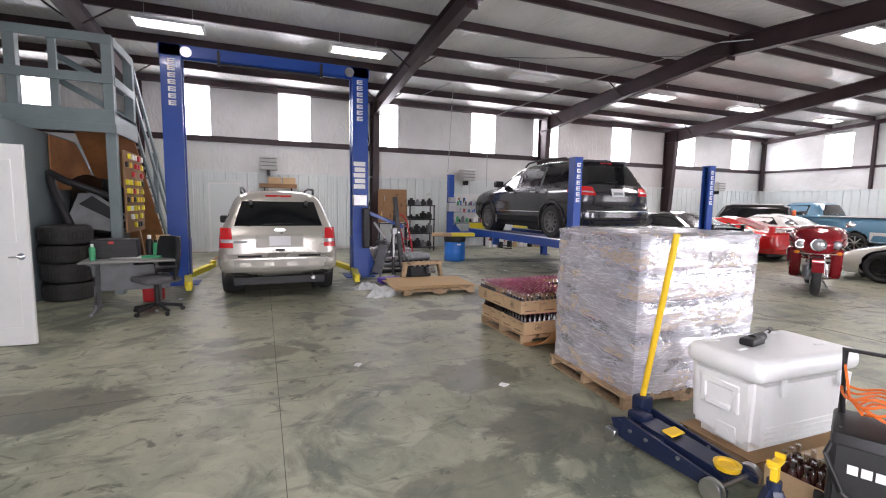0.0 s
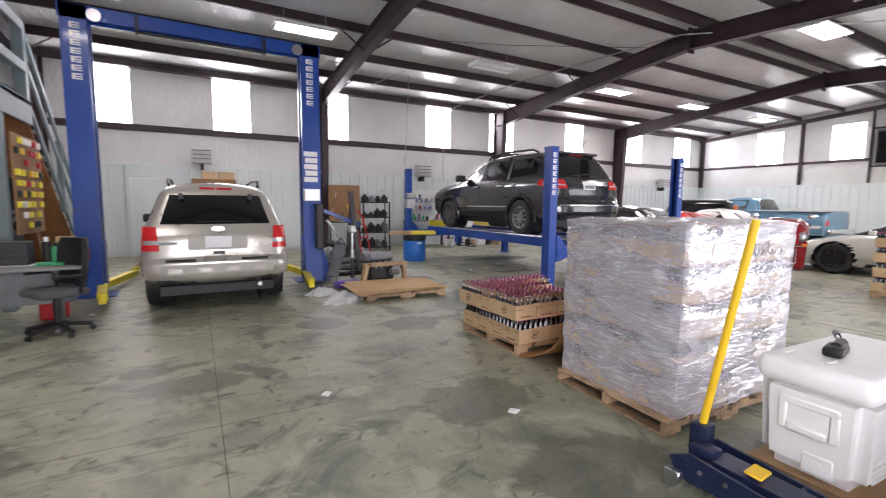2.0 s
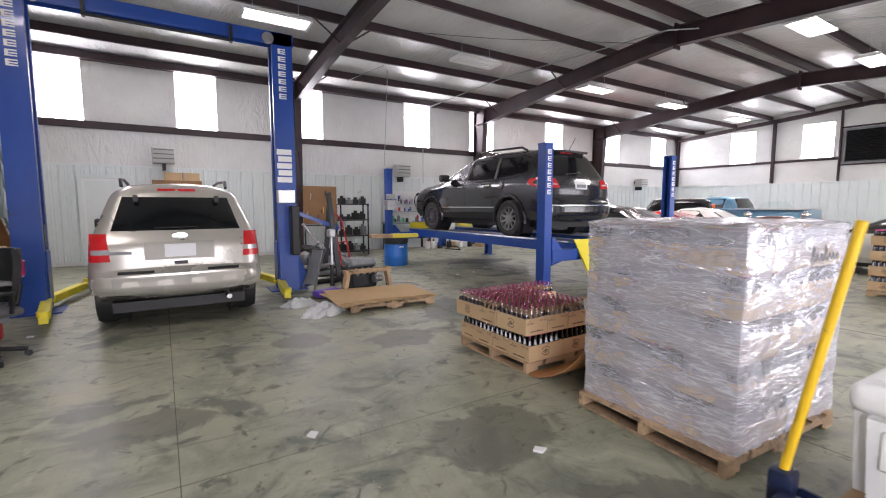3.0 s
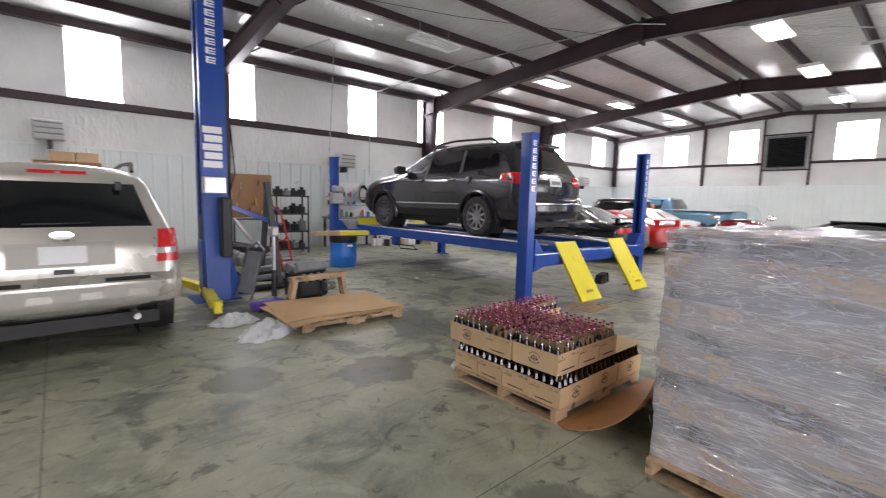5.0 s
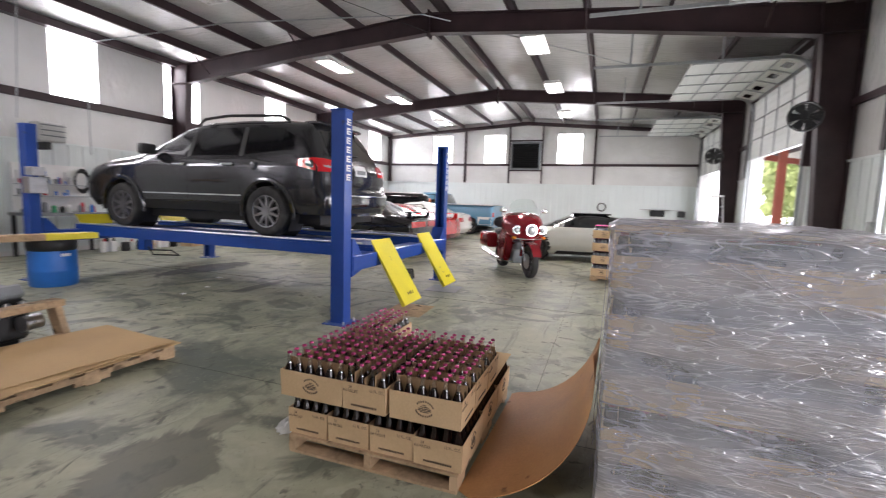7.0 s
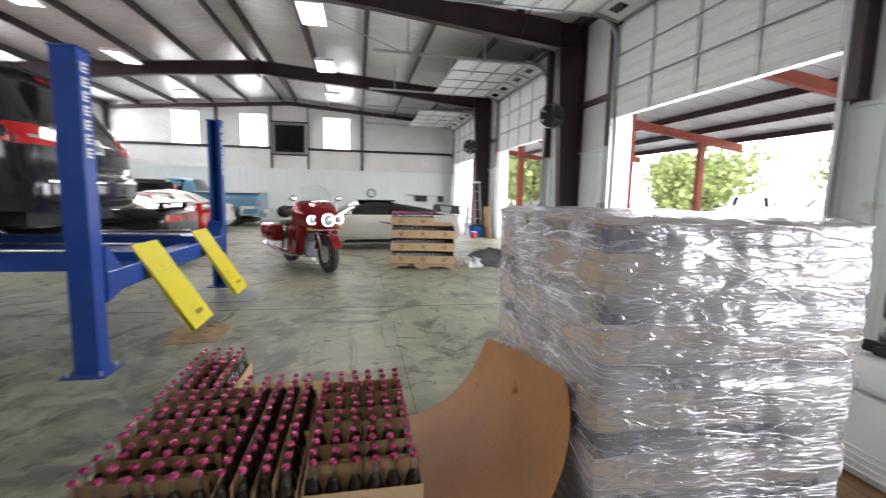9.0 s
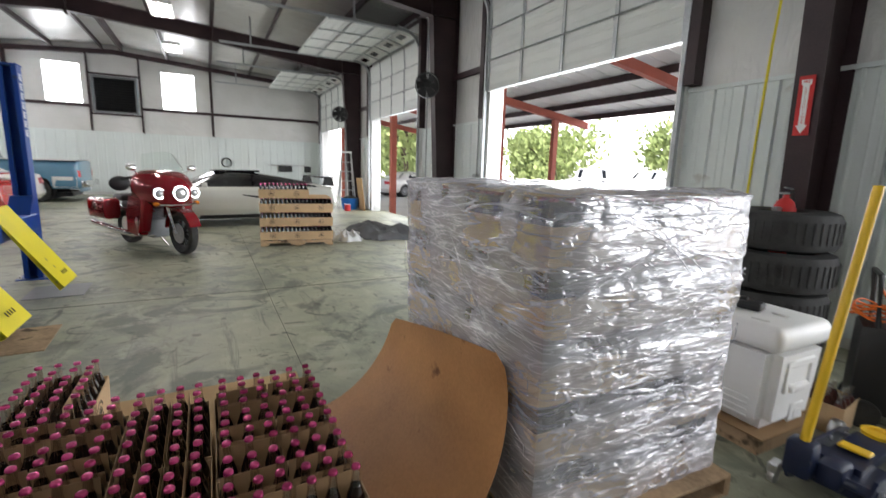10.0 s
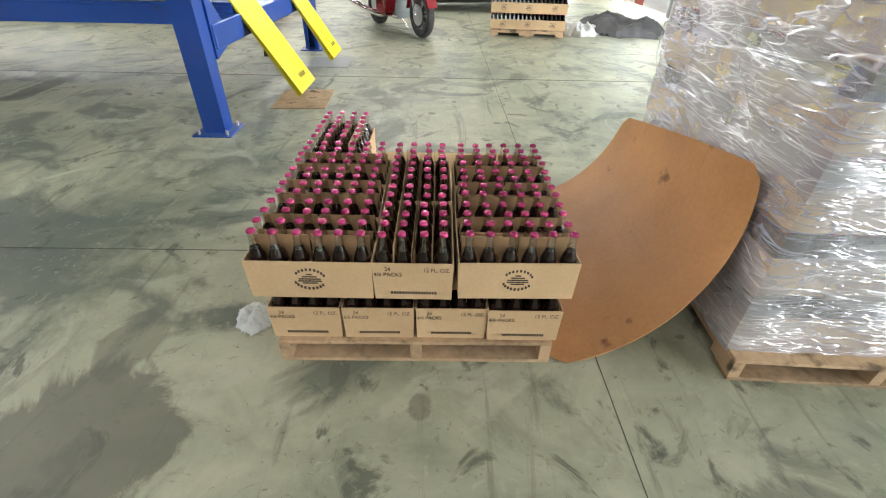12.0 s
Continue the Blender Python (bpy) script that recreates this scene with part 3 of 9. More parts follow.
structure("wall_south", south, QUILT, "white vinyl-faced insulated steel wall")
structure("wall_west", bx(XW - 0.2, XW, YS - 0.2, YN + 0.2, 0, 5.75), QUILT, "white insulated steel end wall")

k = 0
for a, b in NWIN:
    k += 1
    structure("window_%d" % k, bx(a - 0.01, b + 0.01, YN + 0.03, YN + 0.036, SILL - 0.01, WTOP + 0.01), M_PANEL_WIN, "milky white fibreglass daylight panel")
for a, b in EWIN:
    k += 1
    structure("window_%d" % k, bx(XE + 0.03, XE + 0.036, a - 0.01, b + 0.01, SILL - 0.01, WTOP + 0.01), M_PANEL_WIN, "milky white fibreglass daylight panel")

bm = bmesh.new()
ribbed(bm, XW, XE, 0.1, LINER, YN - 0.012, -1)
box(bm, XW, XE, YN - 0.045, YN - 0.002, LINER, LINER + 0.04)
structure("liner_north", bm, M_LINER, "white ribbed steel wainscot panels")
bm = bmesh.new()
ribbed(bm, YS, YN - 0.05, 0.1, LINER, 0, -1)
box(bm, YS, YN - 0.05, -0.035, 0.008, LINER, LINER + 0.04)
ob = structure("liner_east", bm, M_LINER, "white ribbed steel wainscot panels")
ob.matrix_basis = Matrix(((0, 1, 0, XE - 0.012), (1, 0, 0, 0), (0, 0, 1, 0), (0, 0, 0, 1)))
bm = bmesh.new()
xs = [XW] + [v for d in DOORS for v in d] + [XE]
for a, b in zip(xs[::2], xs[1::2]):
    a2, b2 = a + (0.12 if a != XW else 0), b - (0.12 if b != XE else 0)
    ribbed(bm, a2, b2, 0.1, LINER - 0.1, YS + 0.012, 1)
    box(bm, a2, b2, YS + 0.002, YS + 0.045, LINER - 0.1, LINER - 0.06)
structure("liner_south", bm, M_LINER, "white ribbed steel wainscot panels")

# girts
def girt(bm, x0, x1, y, z, sgn):
    box(bm, x0, x1, min(y, y - sgn * 0.008), max(y, y - sgn * 0.008), z - 0.085, z + 0.085)
    box(bm, x0, x1, min(y, y - sgn * 0.07), max(y, y - sgn * 0.07), z + 0.075, z + 0.085)
    box(bm, x0, x1, min(y, y - sgn * 0.07), max(y, y - sgn * 0.07), z - 0.085, z - 0.075)


bm = bmesh.new()
girt(bm, XW, XE, YN - 0.06, SILL - 0.07, -1)
structure("girt_north", bm, M_RED_OXIDE, "dark red primed steel wall girt")
bm = bmesh.new()
box(bm, XW, XE, YN - 0.2, YN - 0.004, 4.9, 5.07)
structure("eave_strut_north", bm, M_RED_OXIDE, "dark red primed steel eave strut")
bm = bmesh.new()
box(bm, XW, XE, YS + 0.004, YS + 0.2, 4.9, 5.07)
structure("eave_strut_south", bm, M_RED_OXIDE, "dark red primed steel eave strut")
bm = bmesh.new()
for a, b in ((YS, 4.3), (4.4, 6.85), (8.5, YN - 0.2)):
    box(bm, XE - 0.075, XE - 0.015, a, b, SILL - 0.13, SILL - 0.02)
structure("girt_east", bm, M_RED_OXIDE, "dark red primed steel wall girt")
bm = bmesh.new()
for a, b in zip(xs[::2], xs[1::2]):
    box(bm, a, b, YS + 0.015, YS + 0.075, 3.25, 3.36)
structure("girt_south", bm, M_RED_OXIDE, "dark red primed steel wall girt")
bm = bmesh.new()
for y in (YN - 0.12, 10.85, 8.5, 6.85, 4.35):
    w = 0.1 if y in (10.85, 4.35) else 0.05
    if y > 15:
        w = 0.14
    box(bm, XE - 0.16, XE - 0.016, y - w / 2, y + w / 2, LINER + 0.045 if y < 15 else LINER + 0.04, roof_z(y) - 0.3)
box(bm, XE - 0.1, XE - 0.016, 6.85, 8.5, 4.57, 4.63)
box(bm, XE - 0.1, XE - 0.016, 6.85, 8.5, 3.08, 3.14)
structure("end_wall_post", bm, M_RED_OXIDE, "dark red primed steel end wall posts")
bm = bmesh.new()
for sgn, wall in ((1, YN), (-1, YS)):
    prism(bm, [(wall, roof_z(wall) - 0.31), (RIDGE, ROOF - 0.36), (RIDGE, ROOF - 0.21), (wall, roof_z(wall) - 0.16)], "x", XE - 0.2, XE - 0.012)
structure("end_rafter", bm, M_RED_OXIDE, "dark red primed steel end rafter")

# ---- ceiling lamps ----
LAMPS = [(-1.55, 10.75, 0), (2.2, 10.75, 0), (11.6, 10.95, 0), (15.7, 10.95, 0), (20.4, 10.95, 0), (-1.6, 5.45, 0), (11.25, 5.45, 0), (15.1, 5.45, 0), (19.3, 5.45, 0)]
LAMP_Z = 4.98


def ceiling_lamp():
    ob = thing("ceiling_light", "white steel fluorescent ceiling light with glowing tubes", "ceiling light", group="ceiling lights")
    bm = bmesh.new()
    prism(bm, [(-0.26, 0.0), (-0.2, 0.07), (0.2, 0.07), (0.26, 0.0), (0.25, 0.0), (0.19, 0.06), (0.1, 0.06), (0.05, 0.02), (0, 0.06), (-0.05, 0.02), (-0.1, 0.06), (-0.19, 0.06), (-0.25, 0.0)], "x", -0.63, 0.63)
    part("housing", bm, M_WHITE, ob, smooth=False)
    for y in (-0.15, 0.0, 0.15):
        part("tube", cy((-0.6, y, 0.012), (0.6, y, 0.012), 0.014, n=10), M_TUBE, ob, "glowing white fluorescent tube")
    for x in (-0.6, 0.6):
        part("end_cap", bx(x - 0.02, x + 0.02, -0.24, 0.24, -0.012, 0.05), M_WHITE, ob, smooth=False)
        bm = bmesh.new()
        cyl(bm, (x * 0.7, 0, 0.06), (x * 0.7, 0, 0.60), 0.004, n=6)
        part("hanger", bm, M_GALV, ob)
    return ob


lamp = None
for x, y, _ in LAMPS:
    m = pose(x, y, LAMP_Z)
    if lamp is None:
        lamp = ceiling_lamp()
        lamp.matrix_basis = m
    else:
        copy_thing(lamp, m)
    area_light("lamp_light", look((x, y, LAMP_Z - 0.03), (x, y, 0)), 1.2, 0.4, 38, (1.0, 0.95, 0.90))
# one lamp of the row is out
off = ceiling_lamp()
off.matrix_basis = pose(6.95, 10.8, LAMP_Z)
tagged(off, "white steel ceiling light with dark tubes")
for o in off.children:
    if o.name.startswith("tube"):
        o.data = o.data.copy()
        o.data.materials[0] = M_WHITE
        o["label"] = "unlit white fluorescent tube"
# daylight of the open doors
for (a, b), watts in zip(DOORS[1:], (160, 85, 65)):
    area_light("door_daylight", look(((a + b) / 2, -0.5, 1.5), ((a + b) / 2, 5, 1.3)), b - a, 2.6, watts, (0.95, 0.98, 1.0))
area_light("door_daylight", look((0.2, -0.6, 1.7), (0.2, 5, 1.3)), 4.2, 3.0, 90, (0.95, 0.98, 1.0))
for a, b in NWIN[1:]:
    area_light("window_daylight", look(((a + b) / 2, YN - 0.02, 4.2), ((a + b) / 2, 5, 2.6)), b - a, 1.35, 27, (0.98, 0.985, 1.0))
for a, b in EWIN:
    area_light("window_daylight", look((XE - 0.02, (a + b) / 2, 4.2), (15, (a + b) / 2, 2.8)), b - a, 1.35, 7, (0.97, 0.985, 1.0))


# ---- side door in the north wall ----
dn = tagged(new("door_5"), "pale grey steel side door in a white frame", kind="structure")
dn.location = (-0.9, YN - 0.05, 0)
part("door_leaf", bx(-0.46, 0.46, -0.02, 0.0, 0.02, 2.05, 0.003), mat("pale_grey_door_paint", (0.55, 0.60, 0.59), 0.45, var=0.05, bump=0.02), dn, smooth=False)
bm = bmesh.new()
for x in (-0.52, 0.47):
    box(bm, x, x + 0.05, -0.045, 0.0, 0, 2.11)
box(bm, -0.47, 0.47, -0.045, 0.0, 2.06, 2.11)
part("door_frame", bm, M_WHITE, dn, smooth=False)
bm = bmesh.new()
cyl(bm, (0.38, -0.02, 1.0), (0.38, -0.07, 1.0), 0.014)
cyl(bm, (0.38, -0.07, 1.0), (0.38, -0.10, 1.0), 0.032)
part("door_handle", bm, M_STEEL, dn, "steel door knob")

# ---- sectional doors ----
def garage_door(i, a, b, bottom):
    """A raised sectional door on its track: the sections run up, round the bend and in under the roof."""
    d = tagged(new("door_%d" % i), "raised white sectional garage door", kind="structure")
    d.location = (0, YS + 0.1, 0)
    z1, rad = 4.15, 0.42

    def at(s):
        h = z1 - bottom
        if s < h:
            return (0.0, bottom + s, 0.0)
        arc = rad * math.pi / 2
        if s < h + arc:
            t = (s - h) / rad
            return (rad - rad * math.cos(t), z1 + rad * math.sin(t), t)
        return (rad + s - h - arc, z1 + rad, math.pi / 2)
    n, hgt = 7, 0.533
    w = b - a + 0.16
    for k in range(n):
        y, z, t = at(k * hgt + hgt / 2)
        m = pose((a + b) / 2, y, z, 90 - math.degrees(t) - 90, 0, 0)
        bm = bmesh.new()
        box(bm, -w / 2, w / 2, -0.045, 0, -hgt / 2 + 0.004, hgt / 2 - 0.004)
        for q in (-0.19, -0.15, -0.02, 0.02, 0.15, 0.19):
            prism(bm, [(0, q - 0.007), (0.006, q - 0.004), (0.006, q + 0.004), (0, q + 0.007)], "x", -w / 2, w / 2)
        sec = part("door_section", bm, M_DOORPANEL, d, m=m, smooth=False)
        bm = bmesh.new()
        for j in range(5):
            x = -w / 2 + 0.03 + (w - 0.06) * j / 4
            box(bm, x - 0.03, x + 0.03, 0.008, 0.022, -hgt / 2 + 0.006, hgt / 2 - 0.006)
            box(bm, x - 0.04, x + 0.04, 0.02, 0.034, hgt / 2 - 0.05, hgt / 2 - 0.008)
        part("stile", bm, M_GALV, sec, "galvanised stiles and hinges", smooth=False)
        bm = bmesh.new()
        box(bm, -w / 2, w / 2, 0.008, 0.05, -hgt / 2 + 0.006, -hgt / 2 + 0.012)
        part("strut", bm, M_GALV, sec, smooth=False)
        if k == 3:
            for x in (-w / 2 + 0.45, -w / 2 + 1.3, w / 2 - 1.3, w / 2 - 0.45):
                bm = bmesh.new()
                box(bm, x - 0.22, x + 0.22, 0.008, 0.022, -0.13, 0.13, 0.004)
                lite = part("window_frame", bm, M_WHITE, sec, smooth=False)
                part("pane", bx(x - 0.17, x + 0.17, 0.0235, 0.026, -0.085, 0.085), M_TINT, lite, "dark glass lite", smooth=False)
    for x, s in ((a - 0.1, 1), (b + 0.1, -1)):
        bm = bmesh.new()
        pts = [(0.03, 0.05)] + [(0.03 + rad - rad * math.cos(t * math.pi / 16), z1 + rad * math.sin(t * math.pi / 16)) for t in range(9)] + [(4.2, z1 + rad + 0.03)]
        for (y0, q0), (y1, q1) in zip(pts, pts[1:]):
            dd = Vector((y1 - y0, q1 - q0)).normalized()
            nn = Vector((-dd.y, dd.x)) * 0.028
            prism(bm, [(y0 + nn.x, q0 + nn.y), (y1 + nn.x, q1 + nn.y), (y1 - nn.x, q1 - nn.y), (y0 - nn.x, q0 - nn.y)], "x", x - 0.022, x + 0.022)
        part("track", bm, M_GALV, d, "galvanised door track", smooth=False)
        bm = bmesh.new()
        box(bm, x - 0.02, x + 0.02, 3.4, 3.44, z1 + rad, roof_z(3.4) - 0.05)
        box(bm, x - 0.02, x + 0.02, 1.6, 1.64, z1 + rad, roof_z(1.6) - 0.05)
        part("track_hanger", bm, M_GALV, d, smooth=False)
        # jamb
        bm = bmesh.new()
        box(bm, x - 0.07 * (s < 0) - 0.02, x + 0.07 * (s > 0) + 0.02, -0.32, 0.02 - 0.04, 0, 3.35)
        part("jamb", bm, M_WHITE, d, smooth=False)
        bm = bmesh.new()
        xo = x - s * 0.1
        box(bm, xo - 0.06, xo + 0.06, -0.08, 0.07, LINER - 0.04, 4.85)
        part("jamb_post", bm, M_RED_OXIDE, d, smooth=False)
    bm = bmesh.new()
    cyl(bm, (a - 0.3, 0.22, z1 + rad + 0.22), (b + 0.3, 0.22, z1 + rad + 0.22), 0.016, n=10)
    for x in ((a + b) / 2 - 0.5, (a + b) / 2 + 0.5):
        cyl(bm, (x - 0.4, 0.22, z1 + rad + 0.22), (x + 0.4, 0.22, z1 + rad + 0.22), 0.05, n=12)
    part("torsion_shaft", bm, M_GALV, d)
    return d


for i, (a, b) in enumerate(DOORS):
    garage_door(i + 1, a, b, 3.3 if i == 0 else 2.84)

# personnel door in the north wall
d = tagged(new("door_5"), "closed grey-white steel door in the ribbed wall", kind="structure")
d.location = (-0.95, YN - 0.05, 0)
part("door_leaf", bx(-0.46, 0.46, -0.04, 0.0, 0.01, 2.12, 0.004), M_LINER, d, smooth=False)
bm = bmesh.new()
box(bm, -0.55, -0.47, -0.06, 0.0, 0, 2.21)
box(bm, 0.47, 0.55, -0.06, 0.0, 0, 2.21)
box(bm, -0.47, 0.47, -0.06, 0.0, 2.13, 2.21)
part("door_frame", bm, M_LINER, d, smooth=False)
part("door_handle", cy((0.38, -0.1, 1.0), (0.38, -0.04, 1.0), 0.03), M_STEEL, d)


# ---- outside: carport, trees, yard ----
cp = thing("carport", "open carport with red primed steel beams and white metal deck", "carport")
def cz(y):
    return 3.55 + 0.15 * (y + 7.5)


for x in (-2.5, 3.5, 9.6, 15.6, 21.6, 27.6):
    bm = bmesh.new()
    prism(bm, [(-9.2, cz(-9.2) - 0.1), (-0.4, cz(-0.4) - 0.1), (-0.4, cz(-0.4) + 0.16), (-9.2, cz(-9.2) + 0.16)], "x", x - 0.05, x + 0.05)
    prism(bm, [(-9.2, cz(-9.2) - 0.11), (-0.4, cz(-0.4) - 0.11), (-0.4, cz(-0.4) - 0.1), (-9.2, cz(-9.2) - 0.1)], "x", x - 0.1, x + 0.1)
    part("beam", bm, M_CARPORT, cp, smooth=False)
    for y in (-7.5, -0.75):
        if y > -1:
            part("post", bx(x - 0.09, x + 0.09, y - 0.09, y + 0.09, -0.16, cz(y) - 0.1), M_CARPORT, cp, smooth=False)
        else:
            part("post", bx(x - 0.1, x + 0.1, y - 0.1, y + 0.1, -0.16, cz(y) - 0.1), M_CARPORT, cp, smooth=False)
for k in range(6):
    y = -8.9 + k * 1.55
    bm = bmesh.new()
    box(bm, -6, 30, y - 0.03, y + 0.03, cz(y) + 0.165, cz(y) + 0.36)
    part("purlin", bm, M_RED_OXIDE, cp, smooth=False)
bm = bmesh.new()
for k in range(60):
    x = -6 + 0.6 * k
    part("deck_panel", pr([(-9.4, cz(-9.4) + 0.37), (-0.35, cz(-0.35) + 0.37), (-0.35, cz(-0.35) + 0.40), (-9.4, cz(-9.4) + 0.40)], "x", x, x + 0.56), M_WHITE, cp, smooth=False)
prism(bm, [(-9.4, cz(-9.4) + 0.395), (-0.35, cz(-0.35) + 0.395), (-0.35, cz(-0.35) + 0.42), (-9.4, cz(-9.4) + 0.42)], "x", -6, 30)
part("roof_deck", bm, M_WHITE, cp, smooth=False)

# glowing wall added beyond the yard, so the sky burns out to white
bm = bmesh.new()
ring = [[bm.verts.new((10 + 140 * math.cos(a), 140 * math.sin(a), z)) for a in [radians(-170 + 8 * k) for k in range(23)]] for z in (-0.2, 30, 60)]
for a, b in zip(ring, ring[1:]):
    for k in range(22):
        bm.faces.new((a[k], a[k + 1], b[k + 1], b[k]))
structure("backdrop", bm, mat("white_sky_glow", (0.9, 0.9, 0.9), 1.0, var=0.03, bump=0, emit=((0.98, 0.99, 1.0), 1.6)), "glowing white backdrop for the overexposed sky beyond the yard")

M_LEAF = mat("sunlit_leaves", (0.22, 0.31, 0.09), 0.55, var=0.35, scale=1.5, bump=0, tint=(0.32, 0.38, 0.15), rnd=0.2)
M_BARK = mat("bark", (0.13, 0.10, 0.07), 0.9, var=0.3, scale=8, bump=0.3)


def tree(x, y, h, r, seed):
    rng = random.Random(seed)
    t = thing("tree", "leafy green broadleaf tree in sunlight", "tree", pose(x, y, -0.16), group="trees behind the yard")
    bm = bmesh.new()
    cyl(bm, (0, 0, 0), (0.1, 0, h * 0.55), r * 0.07, r * 0.035, 8)
    limbs = []
    for k in range(9):
        a = k * 2.4
        p = Vector((0.05, 0, h * (0.25 + 0.045 * k)))
        q = p + Vector((math.cos(a), math.sin(a), 0.7)) * r * rng.uniform(0.5, 0.85)
        cyl(bm, p, q, r * 0.03, r * 0.01, 6)
        limbs.append(q)
    part("trunk", bm, M_BARK, t)
    verts, faces = [], []
    for k in range(2200):
        if rng.random() < 0.6:
            c = rng.choice(limbs) + Vector((rng.gauss(0, 1), rng.gauss(0, 1), rng.gauss(0, 1))) * r * 0.3
        else:
            a, u = rng.uniform(0, 6.28), rng.random() ** 0.5
            c = Vector((math.cos(a) * r * u, math.sin(a) * r * u, h * rng.uniform(0.15, 1.0)))
            c.x *= 1.1 - abs(c.z / h - 0.5)
        s = rng.uniform(0.15, 0.38)
        e = Euler((rng.uniform(0, 6), rng.uniform(0, 6), rng.uniform(0, 6))).to_matrix()
        i0 = len(verts)
        verts += [tuple(c + e @ Vector(v) * s) for v in ((-1, 0, 0), (0, -0.6, 0.15), (1, 0, 0), (0, 0.6, 0.15))]
        faces.append((i0, i0 + 1, i0 + 2, i0 + 3))
    me = bpy.data.meshes.new("crown")
    me.from_pydata(verts, [], faces)
    me.materials.append(M_LEAF)
    c = new("crown", me)
    c.parent = t


rng = random.Random(5)
for k in range(3, 16):
    tree(26 + k * 3.6 + rng.uniform(-1, 1), -22 - 1.9 * k + rng.uniform(-2, 2) if k < 9 else -14 - 0.6 * k, rng.uniform(4.2, 5.6) if k < 9 else rng.uniform(7, 10), rng.uniform(2.8, 4.0), k)
for k in range(6):
    tree(34 + k * 4, -9 - k * 1.2, rng.uniform(8, 11), 3.6, 40 + k)
tree(29.0, -34, 6.5, 2.6, 77)

# ---- wall fixtures ----
def heater(x, y, z):
    h = thing("unit_heater", "grey-white louvred unit heater on the wall", "heater", pose(x, y, z), group="unit heaters")
    part("casing", bx(-0.25, 0.25, -0.2, 0.16, -0.2, 0.2, 0.02), M_HEATER, h, smooth=False)
    for k in range(6):
        part("louvre", bx(-0.22, 0.22, -0.235, -0.2, -0.15 + k * 0.055, -0.125 + k * 0.055, m=Matrix.Identity(4)), M_TOOLGREY if k % 2 else M_HEATER, h, smooth=False)
    part("bracket", bx(-0.04, 0.04, -0.05, 0.29, -0.36, -0.2), M_DARK, h, smooth=False)
    part("back_plate", bx(-0.1, 0.1, 0.16, 0.30, -0.05, 0.1), M_DARK, h, smooth=False)
    return h


heater(0.28, YN - 0.3, 2.72)
heater(7.05, YN - 0.3, 2.62)
heater(20.25, YN - 0.3, 2.58)

f = thing("exhaust_fan", "square dark louvred exhaust fan in the end wall", "exhaust fan", pose(XE + 0.02, 7.69, 3.85))
bm = bmesh.new()
for s in (-1, 1):
    box(bm, -0.1, 0.0, s * 0.69 - 0.04, s * 0.69 + 0.04, -0.7, 0.7)
    box(bm, -0.1, 0.0, -0.65, 0.65, s * 0.66 - 0.04, s * 0.66 + 0.04)
part("frame", bm, M_TOOLGREY, f, smooth=False)
for k in range(13):
    z = -0.56 + k * 0.093
    part("louvre", bx(-0.008, 0.008, -0.65, 0.65, -0.052, 0.052, m=pose(-0.075, 0, z, 0, 52, 0)), M_DARK, f, smooth=False)
bm = bmesh.new()
for k in range(5):
    box(bm, 0.02, 0.03, -0.6, -0.05, -0.07, 0.07, m=pose(0, 0, 0, k * 72, 0, 0) @ pose(0, 0, 0, 0, 0, 12))
cyl(bm, (-0.04, 0, 0), (0.04, 0, 0), 0.1)
part("blade", bm, M_DARK, f)
part("backing", bx(0.15, 0.16, -0.7, 0.7, -0.7, 0.7), M_DARK, f, smooth=False)


def wall_fan(x, y, z, turn):
    f = thing("wall_fan", "black round industrial fan bracketed to a column", "fan", pose(x, y, z, 0, 0, turn) @ Matrix.Diagonal((0.64, 0.64, 0.64, 1)), group="column fans")
    bm = bmesh.new()
    lathe(bm, [(0.36, -0.11), (0.385, -0.1), (0.39, 0.0), (0.385, 0.1), (0.36, 0.11), (0.365, 0.09), (0.375, 0), (0.365, -0.09), (0.36, -0.11)], 32, pose(0, 0, 0, 90))
    part("shroud", bm, M_DARK, f)
    bm = bmesh.new()
    for r in (0.1, 0.17, 0.24, 0.31):
        for s in (-1, 1):
            lathe(bm, [(r - 0.005, s * 0.12), (r + 0.005, s * 0.12), (r + 0.005, s * 0.128), (r - 0.005, s * 0.128), (r - 0.005, s * 0.12)], 28, pose(0, 0, 0, 90))
    for k in range(12):
        a = k * math.pi / 6
        for s in (-1, 1):
            cyl(bm, (0.05 * math.cos(a), s * 0.124, 0.05 * math.sin(a)), (0.37 * math.cos(a), s * 0.11, 0.37 * math.sin(a)), 0.004, n=5)
    part("guard", bm, M_DARK, f)
    for k in range(6):
        bm = bmesh.new()
        prism(bm, [(0.05, -0.05), (0.33, -0.15), (0.345, 0.0), (0.33, 0.13), (0.05, 0.05)], "y", -0.004, 0.004, pose(0, 0, 0, 0, k * 60, 0) @ pose(0, 0, 0, 18, 0, 0))
        part("blade", bm, M_DARK, f)
    part("motor", cy((0, -0.1, 0), (0, 0.24, 0), 0.09), M_DARK, f)
    bm = bmesh.new()
    box(bm, -0.03, 0.03, 0.2, 0.5, -0.03, 0.03)
    part("bracket", bm, M_DARK, f, smooth=False)
    return f


wall_fan(10.14, 0.66, 3.06, -114)
wall_fan(16.85, 0.66, 3.10, -114)

